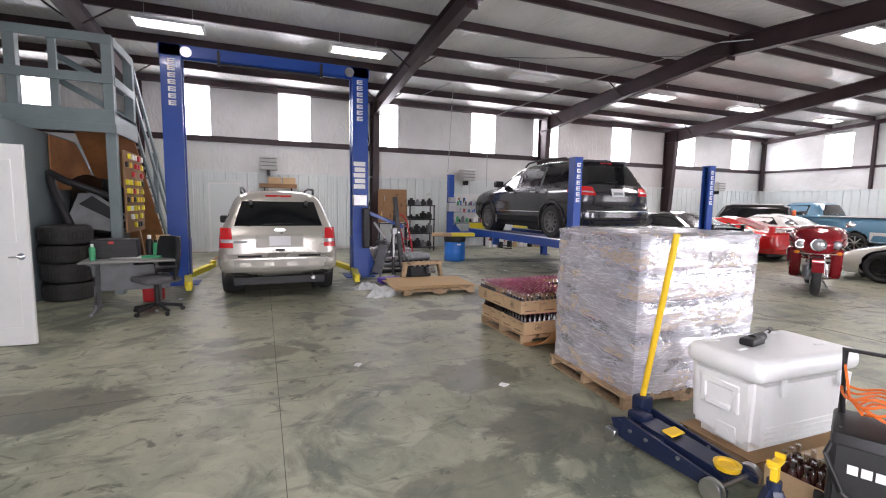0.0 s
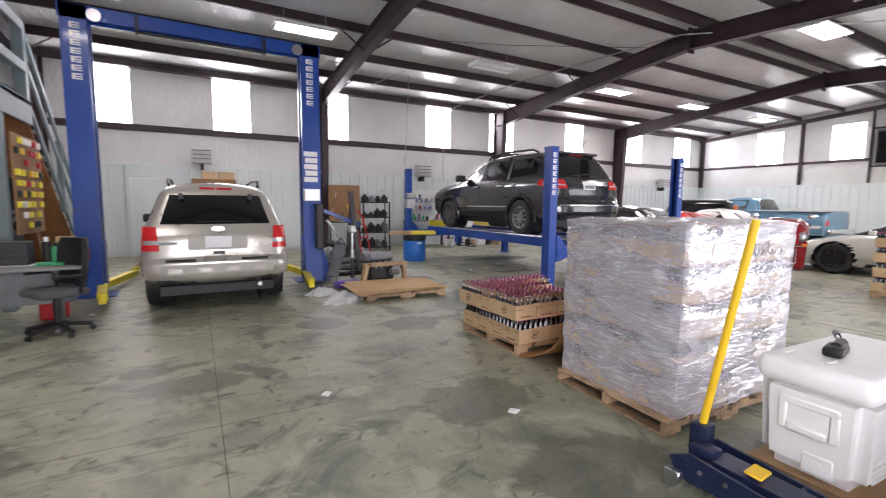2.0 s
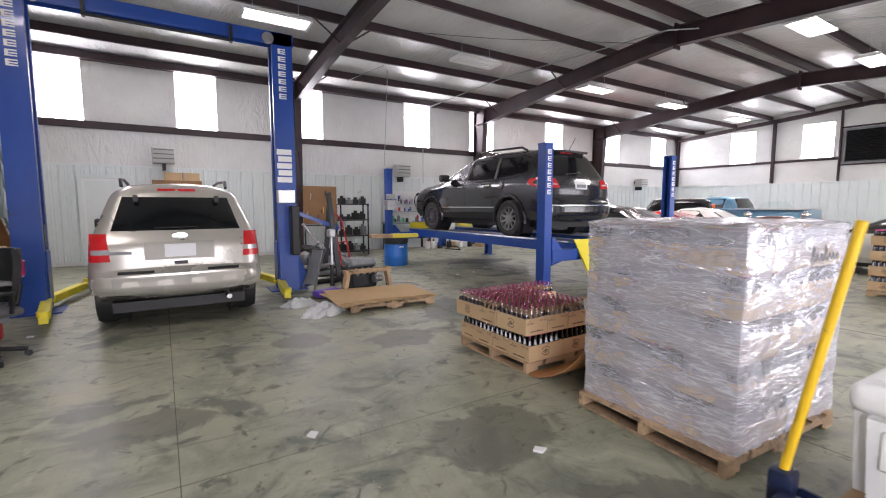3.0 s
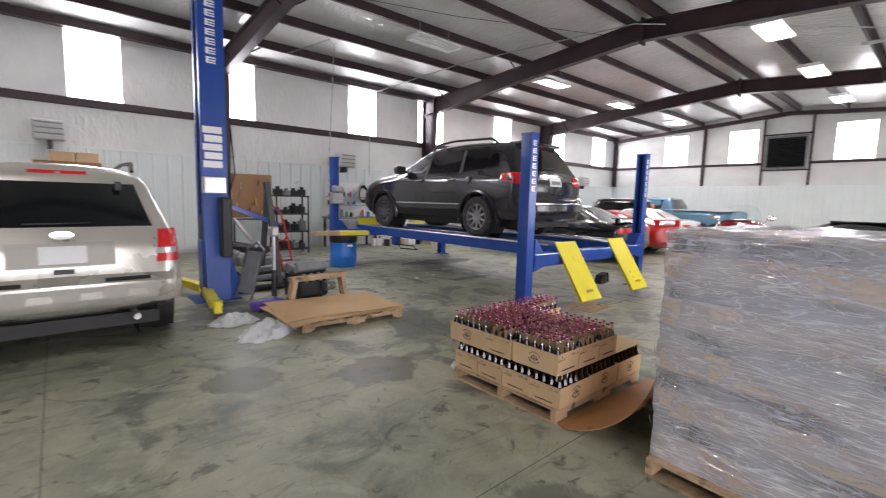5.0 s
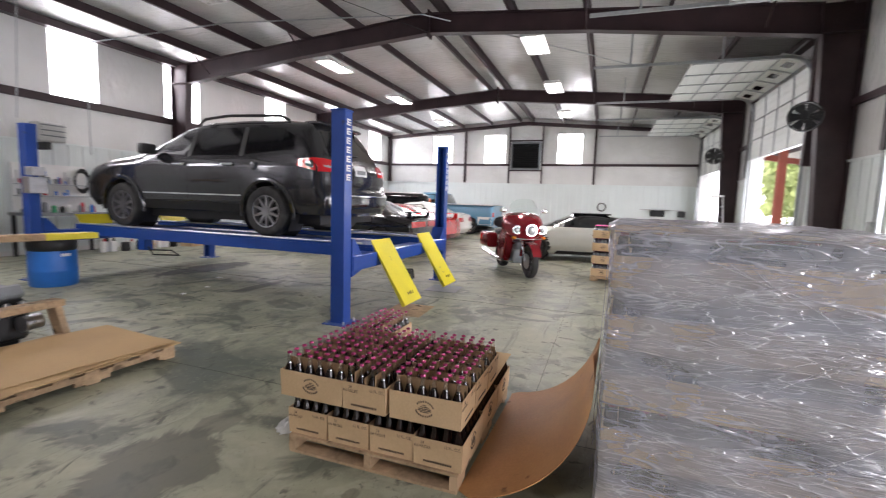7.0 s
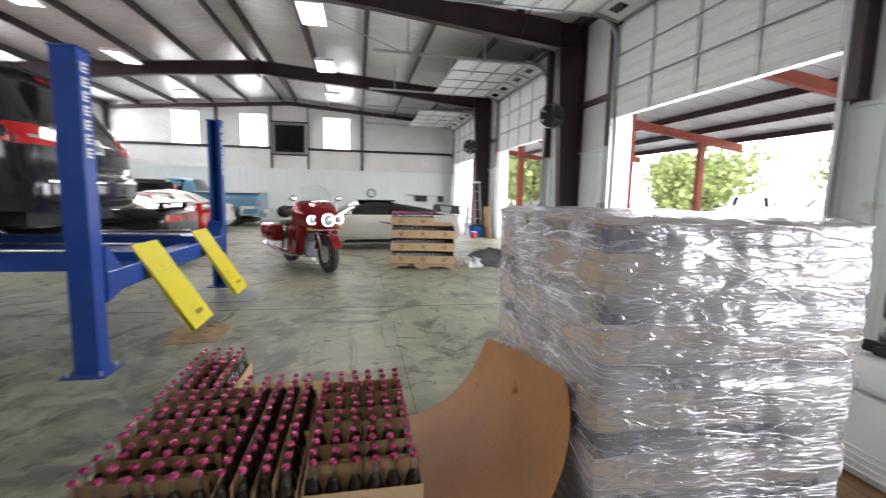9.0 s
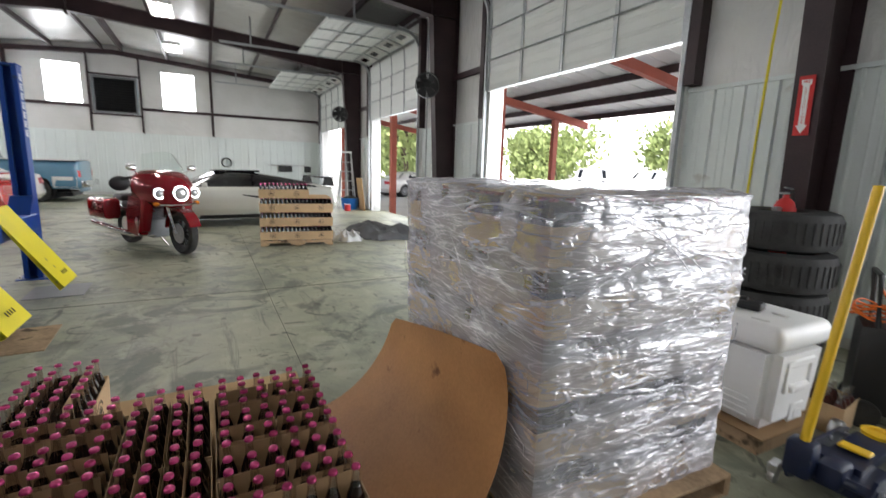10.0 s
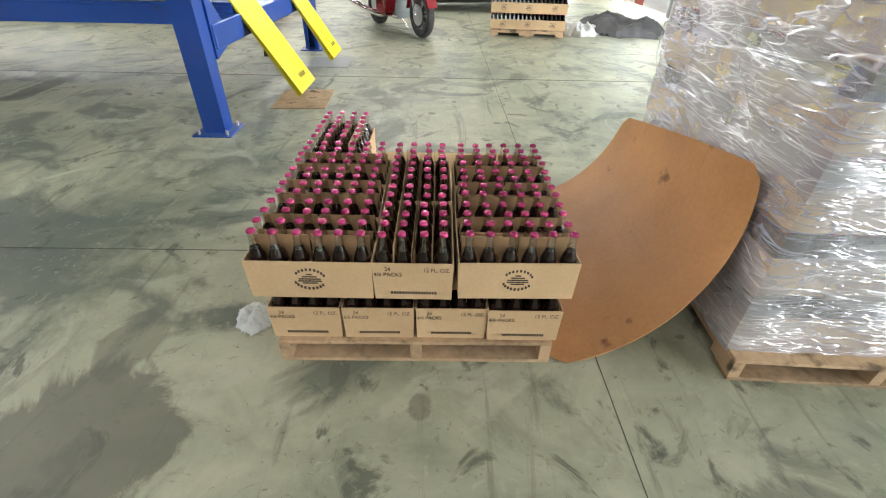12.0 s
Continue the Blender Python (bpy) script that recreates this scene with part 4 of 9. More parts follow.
# fire extinguisher, sign and hose reel on the south column
COL = FRAMES[1]
s = thing("fire_extinguisher_sign", "red sign with a white arrow lettered FIRE EXTINGUISHER", "sign", pose(COL + 0.0, 0.413, 2.0, 3, 0, 180))
part("board", bx(-0.055, 0.055, -0.004, 0, -0.23, 0.23), M_SIGNRED, s, smooth=False)
bm = pr([(-0.035, 0.20), (0.035, 0.20), (0.035, 0.165), (0.022, 0.155), (0.022, -0.15), (0.04, -0.15), (0, -0.215), (-0.04, -0.15), (-0.022, -0.15), (-0.022, 0.155), (-0.035, 0.165)], "y", -0.0065, -0.004)
part("arrow", bm, M_WHITE, s, "white arrow", smooth=False)
words("lettering", "FIRE", 0.028, pose(0, -0.0068, 0.182, 90), M_SIGNRED, s, 0.0004)
words("lettering", "\n".join("EXTINGUISHER"), 0.026, pose(0, -0.0068, 0.0, 90) @ Matrix.Diagonal((1, 0.92, 1, 1)), M_SIGNRED, s, 0.0004)
e = thing("fire_extinguisher", "red fire extinguisher with a green label hung on a column", "extinguisher", pose(COL - 0.04, 0.54, 0.80, 0, 0, 90))
part("cylinder", lathe(bmesh.new(), [(0, 0), (0.075, 0.005), (0.08, 0.03), (0.08, 0.38), (0.06, 0.44), (0.025, 0.47), (0.02, 0.5), (0, 0.5)], 24), M_SIGNRED, e)
part("label_band", lathe(bmesh.new(), [(0.0812, 0.2), (0.0812, 0.34)], 24), M_GREEN, e, "bright green label")
bm = bmesh.new()
box(bm, -0.02, 0.1, -0.015, 0.015, 0.5, 0.515, 0.003)
box(bm, -0.02, 0.09, -0.012, 0.012, 0.54, 0.552, 0.003, pose(0, 0, 0, 0, -6, 0))
part("valve_lever", bm, M_STEEL, e)
part("hose", tube(bmesh.new(), [(-0.02, 0, 0.51), (-0.09, 0, 0.52), (-0.12, 0.0, 0.44), (-0.11, 0.0, 0.2), (-0.09, 0.0, 0.1)], 0.012), M_DARK, e)
bm = bmesh.new()
box(bm, 0.08, 0.15, -0.02, 0.02, 0.1, 0.4)
part("wall_hook", bm, M_STEEL, e, smooth=False)
r = thing("hose_reel", "black air hose reel with a yellow hose hanging down", "hose reel", pose(COL + 0.25, 0.32, 3.35))
bm = bmesh.new()
for s_ in (-0.09, 0.09):
    cyl(bm, (s_ - 0.006, 0, 0), (s_ + 0.006, 0, 0), 0.2, n=28)
cyl(bm, (-0.09, 0, 0), (0.09, 0, 0), 0.06)
part("drum", bm, M_DARK, r)
bm = bmesh.new()
for q in range(5):
    lathe(bm, [(0.12, -0.07 + q * 0.03), (0.135, -0.055 + q * 0.03), (0.12, -0.04 + q * 0.03)], 24, pose(0, 0, 0, 0, 90, 0))
tube(bm, [(0, 0.12, -0.02), (0.01, 0.13, -0.25), (0.05, 0.1, -0.8), (0.12, 0.0, -1.5), (0.18, -0.1, -2.1)], 0.011)
part("hose", bm, M_YELLOW, r, "yellow rubber hose")
bm = bmesh.new()
box(bm, -0.26, 0.0, -0.03, 0.03, 0.02, 0.08)
part("bracket", bm, M_DARK, r, smooth=False)
# electric box on the south wall, conduits
for x, z0, z1, lab in ((9.25, 0.9, 4.6, 0), (3.2, 0.5, 4.6, 0), (11.6, 0.9, 4.6, 0)):
    c = structure("conduit", tube(bmesh.new(), [(x, YS + 0.06, z0), (x, YS + 0.06, z1)], 0.014), M_GALV, "galvanised conduit down the wall")
for x, y, z in ((9.25, YS + 0.07, 1.25),):
    t = thing("junction_box", "grey steel electrical box on the wall", "electrical box", pose(x, y, z))
    part("case", bx(-0.06, 0.06, -0.035, 0.05, -0.09, 0.09, 0.006), M_GALV, t, smooth=False)
# sloping sprinkler-like pipe under the roof and hanging cords
structure("air_pipe", tube(bmesh.new(), [(7.6, 14.6, 4.6), (8.4, 11.5, 5.0), (9.9, 7.65, 5.35), (14.0, 3.0, 5.1)], 0.014), M_GALV, "thin galvanised pipe slung under the roof")
structure("air_drop", tube(bmesh.new(), [(7.6, 14.6, 4.6), (7.6, 14.6, 2.2)], 0.012), M_GALV, "galvanised pipe drop")
structure("pipe_frame", tube(bmesh.new(), [(4.5, 13.2, 4.75), (5.2, 12.4, 5.05), (5.25, 12.3, 4.9), (5.15, 12.35, 2.5)], 0.010), M_GALV, "thin pipe and cord down to the lift")
structure("ceiling_cord", tube(bmesh.new(), [(10.3, 7.6, 5.1), (6.5, 9.5, 5.08), (4.0, 10.2, 5.0)], 0.006), M_DARK, "black cable slung between rafters")

# ---- mezzanine ----
mz = thing("mezzanine", "blue-grey painted timber mezzanine with rail and stairs", "mezzanine", pose(0.12, 0.12, 0))
DX, DY, DZ = -2.16, 8.62, 2.95
part("deck", bx(XW + 0.02, DX, DY + 0.05, 10.0, DZ - 0.06, DZ), M_GREYPAINT, mz, smooth=False)
bm = bmesh.new()
box(bm, XW + 0.02, DX, DY, DY + 0.045, DZ - 0.35, DZ - 0.005, 0.004)
box(bm, DX - 0.045, DX, DY + 0.05, 10.0, DZ - 0.35, DZ - 0.005, 0.004)
box(bm, XW + 0.02, DX + 0.02, DY - 0.025, DY - 0.002, DZ - 0.36, DZ - 0.22, 0.004)
part("fascia", bm, M_GREYPAINT, mz, smooth=False)
for x, y in ((-2.24, DY + 0.11), (-3.42, DY + 0.11), (-2.24, 9.92)):
    part("post", bx(x - 0.07, x + 0.07, y - 0.07, y + 0.07, 0 if y < 9 and x > -3 else DZ, 4.08, 0.006), M_GREYPAINT, mz, smooth=False)
for z in (3.42, 4.02):
    part("rail", bx(XW + 0.02, -2.16, DY + 0.02, DY + 0.06, z - 0.07, z + 0.07, 0.004), M_GREYPAINT, mz, smooth=False)
    part("rail", bx(-2.2, -2.16, DY + 0.12, 9.9, z - 0.07, z + 0.07, 0.004), M_GREYPAINT, mz, smooth=False)
part("post", bx(-2.98, -2.88, DY + 0.07, DY + 0.13, DZ, 4.0, 0.004), M_GREYPAINT, mz, smooth=False)
part("brace", bx(-0.6, 0.6, -0.02, 0.02, -0.05, 0.05, m=pose(-2.7, 9.4, 3.65, 0, 30, 0)), M_GREYPAINT, mz, smooth=False)
part("brace", bx(-0.6, 0.6, -0.02, 0.02, -0.05, 0.05, m=pose(-2.75, 9.9, 3.3, 0, 30, 0)), M_GREYPAINT, mz, smooth=False)
# stairs going down to the north
n = 15
y0, y1 = 10.0, 13.4
for k in range(n):
    t = (k + 1) / (n + 1)
    yy, zz = y0 + (y1 - y0) * t, DZ * (1 - t)
    part("step", bx(-3.1, -2.24, yy - 0.14, yy + 0.14, zz - 0.04, zz, 0.004), M_GREYPAINT, mz, smooth=False)
for x in (-2.21, -3.12):
    bm = pr([(y0 - 0.05, DZ), (y0 + 0.05, DZ), (y1 + 0.1, 0.02), (y1 - 0.25, 0.02)], "x", x - 0.02, x + 0.02)
    part("stringer", bm, M_GREYPAINT, mz, smooth=False)
for dz in (0.5, 0.95):
    bm = pr([(y0 - 0.02, DZ + dz - 0.07), (y0 - 0.02, DZ + dz + 0.05), (y1, dz + 0.05), (y1, dz - 0.07)], "x", -2.2, -2.16)
    part("stair_rail", bm, M_GREYPAINT, mz, smooth=False)
for yy in (11.6, 13.2):
    zz = DZ * (1 - (yy - y0) / (y1 - y0))
    part("post", bx(-2.24, -2.16, yy - 0.05, yy + 0.05, max(0, zz - 0.3), zz + 1.0, 0.004), M_GREYPAINT, mz, smooth=False)
bm = pr([(DY + 0.4, 1.7), (11.3, 1.7), (y0 + 0.1, DZ - 0.4), (DY + 0.4, DZ - 0.4)], "x", -3.16, -3.14)
part("plywood_backing", bm, M_PLY, mz, "raw reddish plywood under the stairs", smooth=False)
part("soffit", pr([(y0 - 0.1, DZ - 0.12), (y0 - 0.1, DZ - 0.16), (y1 - 0.3, 0.02), (y1 - 0.26, 0.05)], "x", -3.1, -2.24), M_PLY, mz, "raw reddish plywood under the stairs", smooth=False)
bm = bmesh.new()
box(bm, -3.3, -3.2, 6.02, 13.4, 0, DZ - 0.36)
box(bm, -3.3, -3.2, YS, 5.05, 0, DZ - 0.36)
box(bm, -3.3, -3.2, 5.05, 6.02, 2.1, DZ - 0.36)
structure("office_wall", bm, M_GREYPAINT, "blue-grey painted office partition wall").location = (0.12, 0.12, 0)
structure("office_ceiling", bx(XW, -3.2, YS, DY - 0.05, DZ - 0.355, DZ - 0.3), M_GREYPAINT, "office ceiling")
structure("mezzanine_wall", bx(-7.0, -3.3, 9.9, 10.0, 0, DZ - 0.36), M_GREYPAINT, "blue-grey painted office partition wall")
dl = thing("office_door", "white panelled office door standing open with chrome lever", "door", pose(-3.08, 6.11, 0, 0, 0, -3))
bm = bx(0.0, 0.9, -0.022, 0.022, 0.01, 2.1, 0.003)
leaf = part("leaf", bm, M_WHITE, dl, smooth=False)
for z0, z1 in ((0.2, 0.95), (1.1, 1.95)):
    for a in (0.1, 0.5):
        part("panel", bx(a, a + 0.3, -0.028, -0.0225, z0, z1, 0.006), M_WHITE, dl, smooth=False)
bm = bmesh.new()
cyl(bm, (0.83, -0.022, 0.95), (0.83, -0.03, 0.95), 0.035)
cyl(bm, (0.83, -0.03, 0.95), (0.83, -0.07, 0.95), 0.012)
box(bm, 0.74, 0.845, -0.085, -0.068, 0.94, 0.96, 0.006)
cyl(bm, (0.83, 0.022, 0.95), (0.83, 0.07, 0.95), 0.014)
part("door_handle", bm, M_CHROME, dl, "chrome lever handle")

# ---- lifts ----
def brand_bars(parent, m, n=7, h=0.105, w=0.10, material=None):
    """A column of plain white blocks in place of a maker's name."""
    bm = bmesh.new()
    for k in range(n):
        for z0, z1 in ((0.0, 0.16), (0.30, 0.44), (0.56, 0.70)):
            box(bm, -w / 2, w / 2, -0.003, 0, -k * h - h * z1, -k * h - h * z0)
        box(bm, -w / 2, -w * 0.22, -0.0035, 0, -k * h - h * 0.69, -k * h - h * 0.01)
    return part("name_block", bm, material or M_WHITE, parent, "white blocks of the maker's lettering", m, smooth=False)


def c_post(x, y, s, h):
    """One column of the two-post lift; s = +1 opens its channel to +x."""
    bm = bmesh.new()
    prism(bm, [(-0.17 * s, -0.17), (0.15 * s, -0.17), (0.15 * s, -0.155), (-0.155 * s, -0.155), (-0.155 * s, 0.155), (0.15 * s, 0.155), (0.15 * s, 0.17), (-0.17 * s, 0.17)], "z", 0.02, h)
    prism(bm, [(0.15 * s, -0.17), (0.15 * s, -0.09), (0.135 * s, -0.09), (0.135 * s, -0.155)], "z", 0.02, h)
    prism(bm, [(0.15 * s, 0.17), (0.15 * s, 0.09), (0.135 * s, 0.09), (0.135 * s, 0.155)], "z", 0.02, h)
    return bm


tp = thing("two_post_lift", "tall blue two-post car lift with overhead beam and yellow arms", "car lift", pose(0.31, 9.61, 0))
H2 = 4.28
for s, x in ((1, -1.66), (-1, 1.66)):
    col = part("column", c_post(0, 0, s, H2), M_BLUE, tp, m=pose(x, 0, 0), smooth=False)
    part("base_plate", bx(-0.3, 0.3, -0.26, 0.26, 0, 0.02), M_BLUE, col, smooth=False)
    bm = pr([(-0.17 * s, 0.02), (-0.42 * s, 0.02), (-0.17 * s, 0.75)], "y", -0.02, 0.02)
    prism(bm, [(-0.172, 0.02), (-0.30, 0.02), (-0.172, 0.9)], "x", -0.15, 0.15)
    part("gusset", bm, M_BLUE, col, smooth=False)
    brand_bars(col, pose(0.0, -0.172, H2 - 0.25), 7, 0.12, 0.12)
    bm = bx(-0.12, 0.12, -0.13, 0.13, 0.15, 0.85, 0.01)
    part("carriage", bm, M_BLUE, col, m=pose(0.05 * s, 0, 0), smooth=False)
    for d in (-1, 1):
        arm = bmesh.new()
        L = 0.95 if d < 0 else 1.1
        box(arm, 0.02, L, -0.06, 0.06, 0.09, 0.2, 0.008)
        box(arm, L - 0.05, L + 0.32, -0.045, 0.045, 0.1, 0.185, 0.006)
        cyl(arm, (L + 0.26, 0, 0.18), (L + 0.26, 0, 0.24), 0.06)
        ang = (-82 if d < 0 else 78) if s > 0 else (-98 if d < 0 else 102)
        a = part("arm", arm, M_YELLOW, col, "yellow swing arm", pose(0.12 * s, 0.1 * d, 0, 0, 0, ang), smooth=False)
    bm = bmesh.new()
    box(bm, 0.14 * s - 0.01, 0.14 * s + 0.01, -0.05, 0.05, 0.3, 1.2)
    part("carriage_guard", bm, M_DARK, col, smooth=False)
bm = bmesh.new()
box(bm, -1.85, 1.85, -0.17, -0.155, H2 - 0.2, H2, 0.003)
box(bm, -1.85, 1.85, 0.02, 0.035, H2 - 0.2, H2, 0.003)
box(bm, -1.85, 1.85, -0.155, 0.02, H2 - 0.012, H2)
part("overhead_beam", bm, M_BLUE, tp, smooth=False)
part("shutoff_bar", cy((-0.9, -0.25, H2 - 0.28), (0.9, -0.25, H2 - 0.28), 0.022), M_DARK, tp)
for x in (-0.9, 0.9):
    part("bar_bracket", bx(x - 0.02, x + 0.02, -0.27, -0.17, H2 - 0.3, H2 - 0.05), M_DARK, tp, smooth=False)
for x in (-1.42, 1.45):
    part("cable_pulley", cy((x, -0.2, H2 - 0.12), (x, -0.16, H2 - 0.12), 0.09), M_STEEL, tp)
bm = bmesh.new()
box(bm, 1.69, 1.83, -0.36, -0.18, 0.62, 1.45, 0.02)
part("power_unit", bm, M_DARK, tp, "black hydraulic power unit", smooth=False)
bm = bmesh.new()
box(bm, 1.5, 1.78, -0.30, -0.178, 1.5, 1.72, 0.01)
part("control_box", bm, M_STEEL, tp, smooth=False)
bm = bmesh.new()
for k in range(5):
    box(bm, 1.53 + 0.02 * (k % 2), 1.77, -0.176, -0.172, 1.85 + k * 0.115, 1.94 + k * 0.115)
part("warning_label", bm, M_WHITE, tp, "white warning labels", smooth=False)
part("hydraulic_hose", tube(bmesh.new(), [(1.83, -0.12, 1.4), (1.95, -0.1, 1.8), (1.93, 0, 2.4), (1.85, 0, 3.2), (1.86, 0, 4.2)], 0.012), M_DARK, tp)

# four-post lift
X0, X1, YF, YB, RZ = 5.14, 8.42, 6.54, 12.1, 0.85
fp = thing("four_post_lift", "blue four-post drive-on car lift with raised runways and yellow ramps", "car lift", pose(0, 0, 0))
for x, s in ((X0, 1), (X1, -1)):
    for y in (YF, YB):
        bm = bmesh.new()
        prism(bm, [(-0.075 * s, -0.085), (0.075 * s, -0.085), (0.075 * s, -0.04), (0.06 * s, -0.04), (0.06 * s, -0.07), (-0.06 * s, -0.07), (-0.06 * s, 0.07), (0.06 * s, 0.07), (0.06 * s, 0.04), (0.075 * s, 0.04), (0.075 * s, 0.085), (-0.075 * s, 0.085)], "z", 0.012, 2.38)
        p = part("post", bm, M_BLUE, fp, m=pose(x, y, 0), smooth=False)
        part("base_plate", bx(-0.15, 0.15, -0.15, 0.15, 0, 0.012), M_BLUE, p, smooth=False)
        part("post_cap", bx(-0.085, 0.085, -0.095, 0.095, 2.38, 2.40, 0.004), M_BLUE, p, smooth=False)
        bm = bmesh.new()
        for q in (-1, 1):
            cyl(bm, (q * 0.11, -0.11, 0.012), (q * 0.11, -0.11, 0.045), 0.012, n=6)
            cyl(bm, (q * 0.11, 0.11, 0.012), (q * 0.11, 0.11, 0.045), 0.012, n=6)
        part("anchor_bolt", bm, M_STEEL, p)
        if y == YF:
            brand_bars(p, pose(0, -0.087, 2.3), 7, 0.1, 0.075)
for y in (YF, YB):
    part("cross_beam", bx(X0 + 0.09, X1 - 0.09, y - 0.11, y + 0.11, RZ - 0.26, RZ - 0.08, 0.01), M_BLUE, fp, smooth=False)
    for x, s in ((X0, 1), (X1, -1)):
        part("beam_bracket", pr([(s * 0.08, RZ - 0.32), (s * 0.08, RZ + 0.12), (s * 0.13, RZ + 0.12), (s * 0.3, RZ - 0.08), (s * 0.3, RZ - 0.26)], "y", y - 0.1, y + 0.1, m=pose(x, 0, 0)), M_BLUE, fp, smooth=False)
RUN = ((5.79, 6.33), (7.27, 7.81))
for a, b in RUN:
    bm = bmesh.new()
    box(bm, a, b, YF - 0.05, YB + 0.1, RZ - 0.03, RZ, 0.004)
    box(bm, a, a + 0.02, YF - 0.05, YB + 0.1, RZ - 0.17, RZ - 0.03)
    box(bm, b - 0.02, b, YF - 0.05, YB + 0.1, RZ - 0.17, RZ - 0.03)
    rw = part("runway", bm, M_BLUE, fp, smooth=False)
    bm = bmesh.new()
    for e in (a, b):
        cyl(bm, (e, YF + 0.1, RZ + 0.012), (e, YB, RZ + 0.012), 0.013, n=8)
    part("runway_edge", bm, M_STEEL, rw)
    part("wheel_stop", pr([(YB - 0.05, RZ), (YB - 0.02, RZ), (YB + 0.1, RZ + 0.16), (YB + 0.07, RZ + 0.16)], "x", a, b), M_YELLOW, fp, "yellow wheel stop", smooth=False)
    bm = bmesh.new()
    prism(bm, [(YF - 0.02, RZ + 0.06), (YF - 0.02, RZ + 0.035), (6.04, 0.10), (6.02, 0.12)], "x", a + 0.01, b - 0.01)
    for e in (a + 0.01, b - 0.03):
        prism(bm, [(YF - 0.02, RZ + 0.035), (YF - 0.04, RZ - 0.0), (6.06, 0.09), (6.03, 0.11)], "x", e, e + 0.02)
    rp = part("ramp", bm, M_YELLOW, fp, "yellow painted steel approach ramp", smooth=False)
    bm = bmesh.new()
    for k in range(4):
        q = -0.08 + 0.045 * k
        box(bm, q, q + 0.02, -0.02, 0.02, 0.001, 0.003)
    dd = math.degrees(math.atan2(RZ - 0.06, 0.48))
    part("stencil", bm, M_INK, rp, "dark stencilled marking", pose((a + b) / 2, 6.07, 0.235, dd, 0, 0), smooth=False)
part("jack_beam", bx(6.34, 7.26, 9.2, 9.5, RZ - 0.14, RZ - 0.02, 0.01), M_BLUE, fp, smooth=False)
bm = bmesh.new()
box(bm, 5.82, 5.95, 10.6, 10.75, 0.5, RZ - 0.17)
part("cable_bracket", bm, M_BLUE, fp, smooth=False)
part("air_line", tube(bmesh.new(), [(5.88, 10.6, 0.55), (5.8, 10.4, 0.45), (6.1, 10.2, 0.42), (6.2, 10.5, 0.47), (5.9, 10.65, 0.5)], 0.012), M_DARK, fp)
bm = bmesh.new()
box(bm, X0 - 0.16, X0 + 0.1, YB - 0.26, YB - 0.1, 1.35, 1.6, 0.01)
box(bm, X0 - 0.12, X0 + 0.06, YB - 0.28, YB - 0.1, 1.62, 1.75, 0.01)
part("power_unit", bm, M_STEEL, fp, "steel power unit with labels", smooth=False)

# ---- cars ----
def interp(tab, z):
    if z <= tab[0][0]:
        return tab[0][1]
    for (a, b), (c, d) in zip(tab, tab[1:]):
        if z <= c:
            return b + (d - b) * (z - a) / (c - a)
    return tab[-1][1]


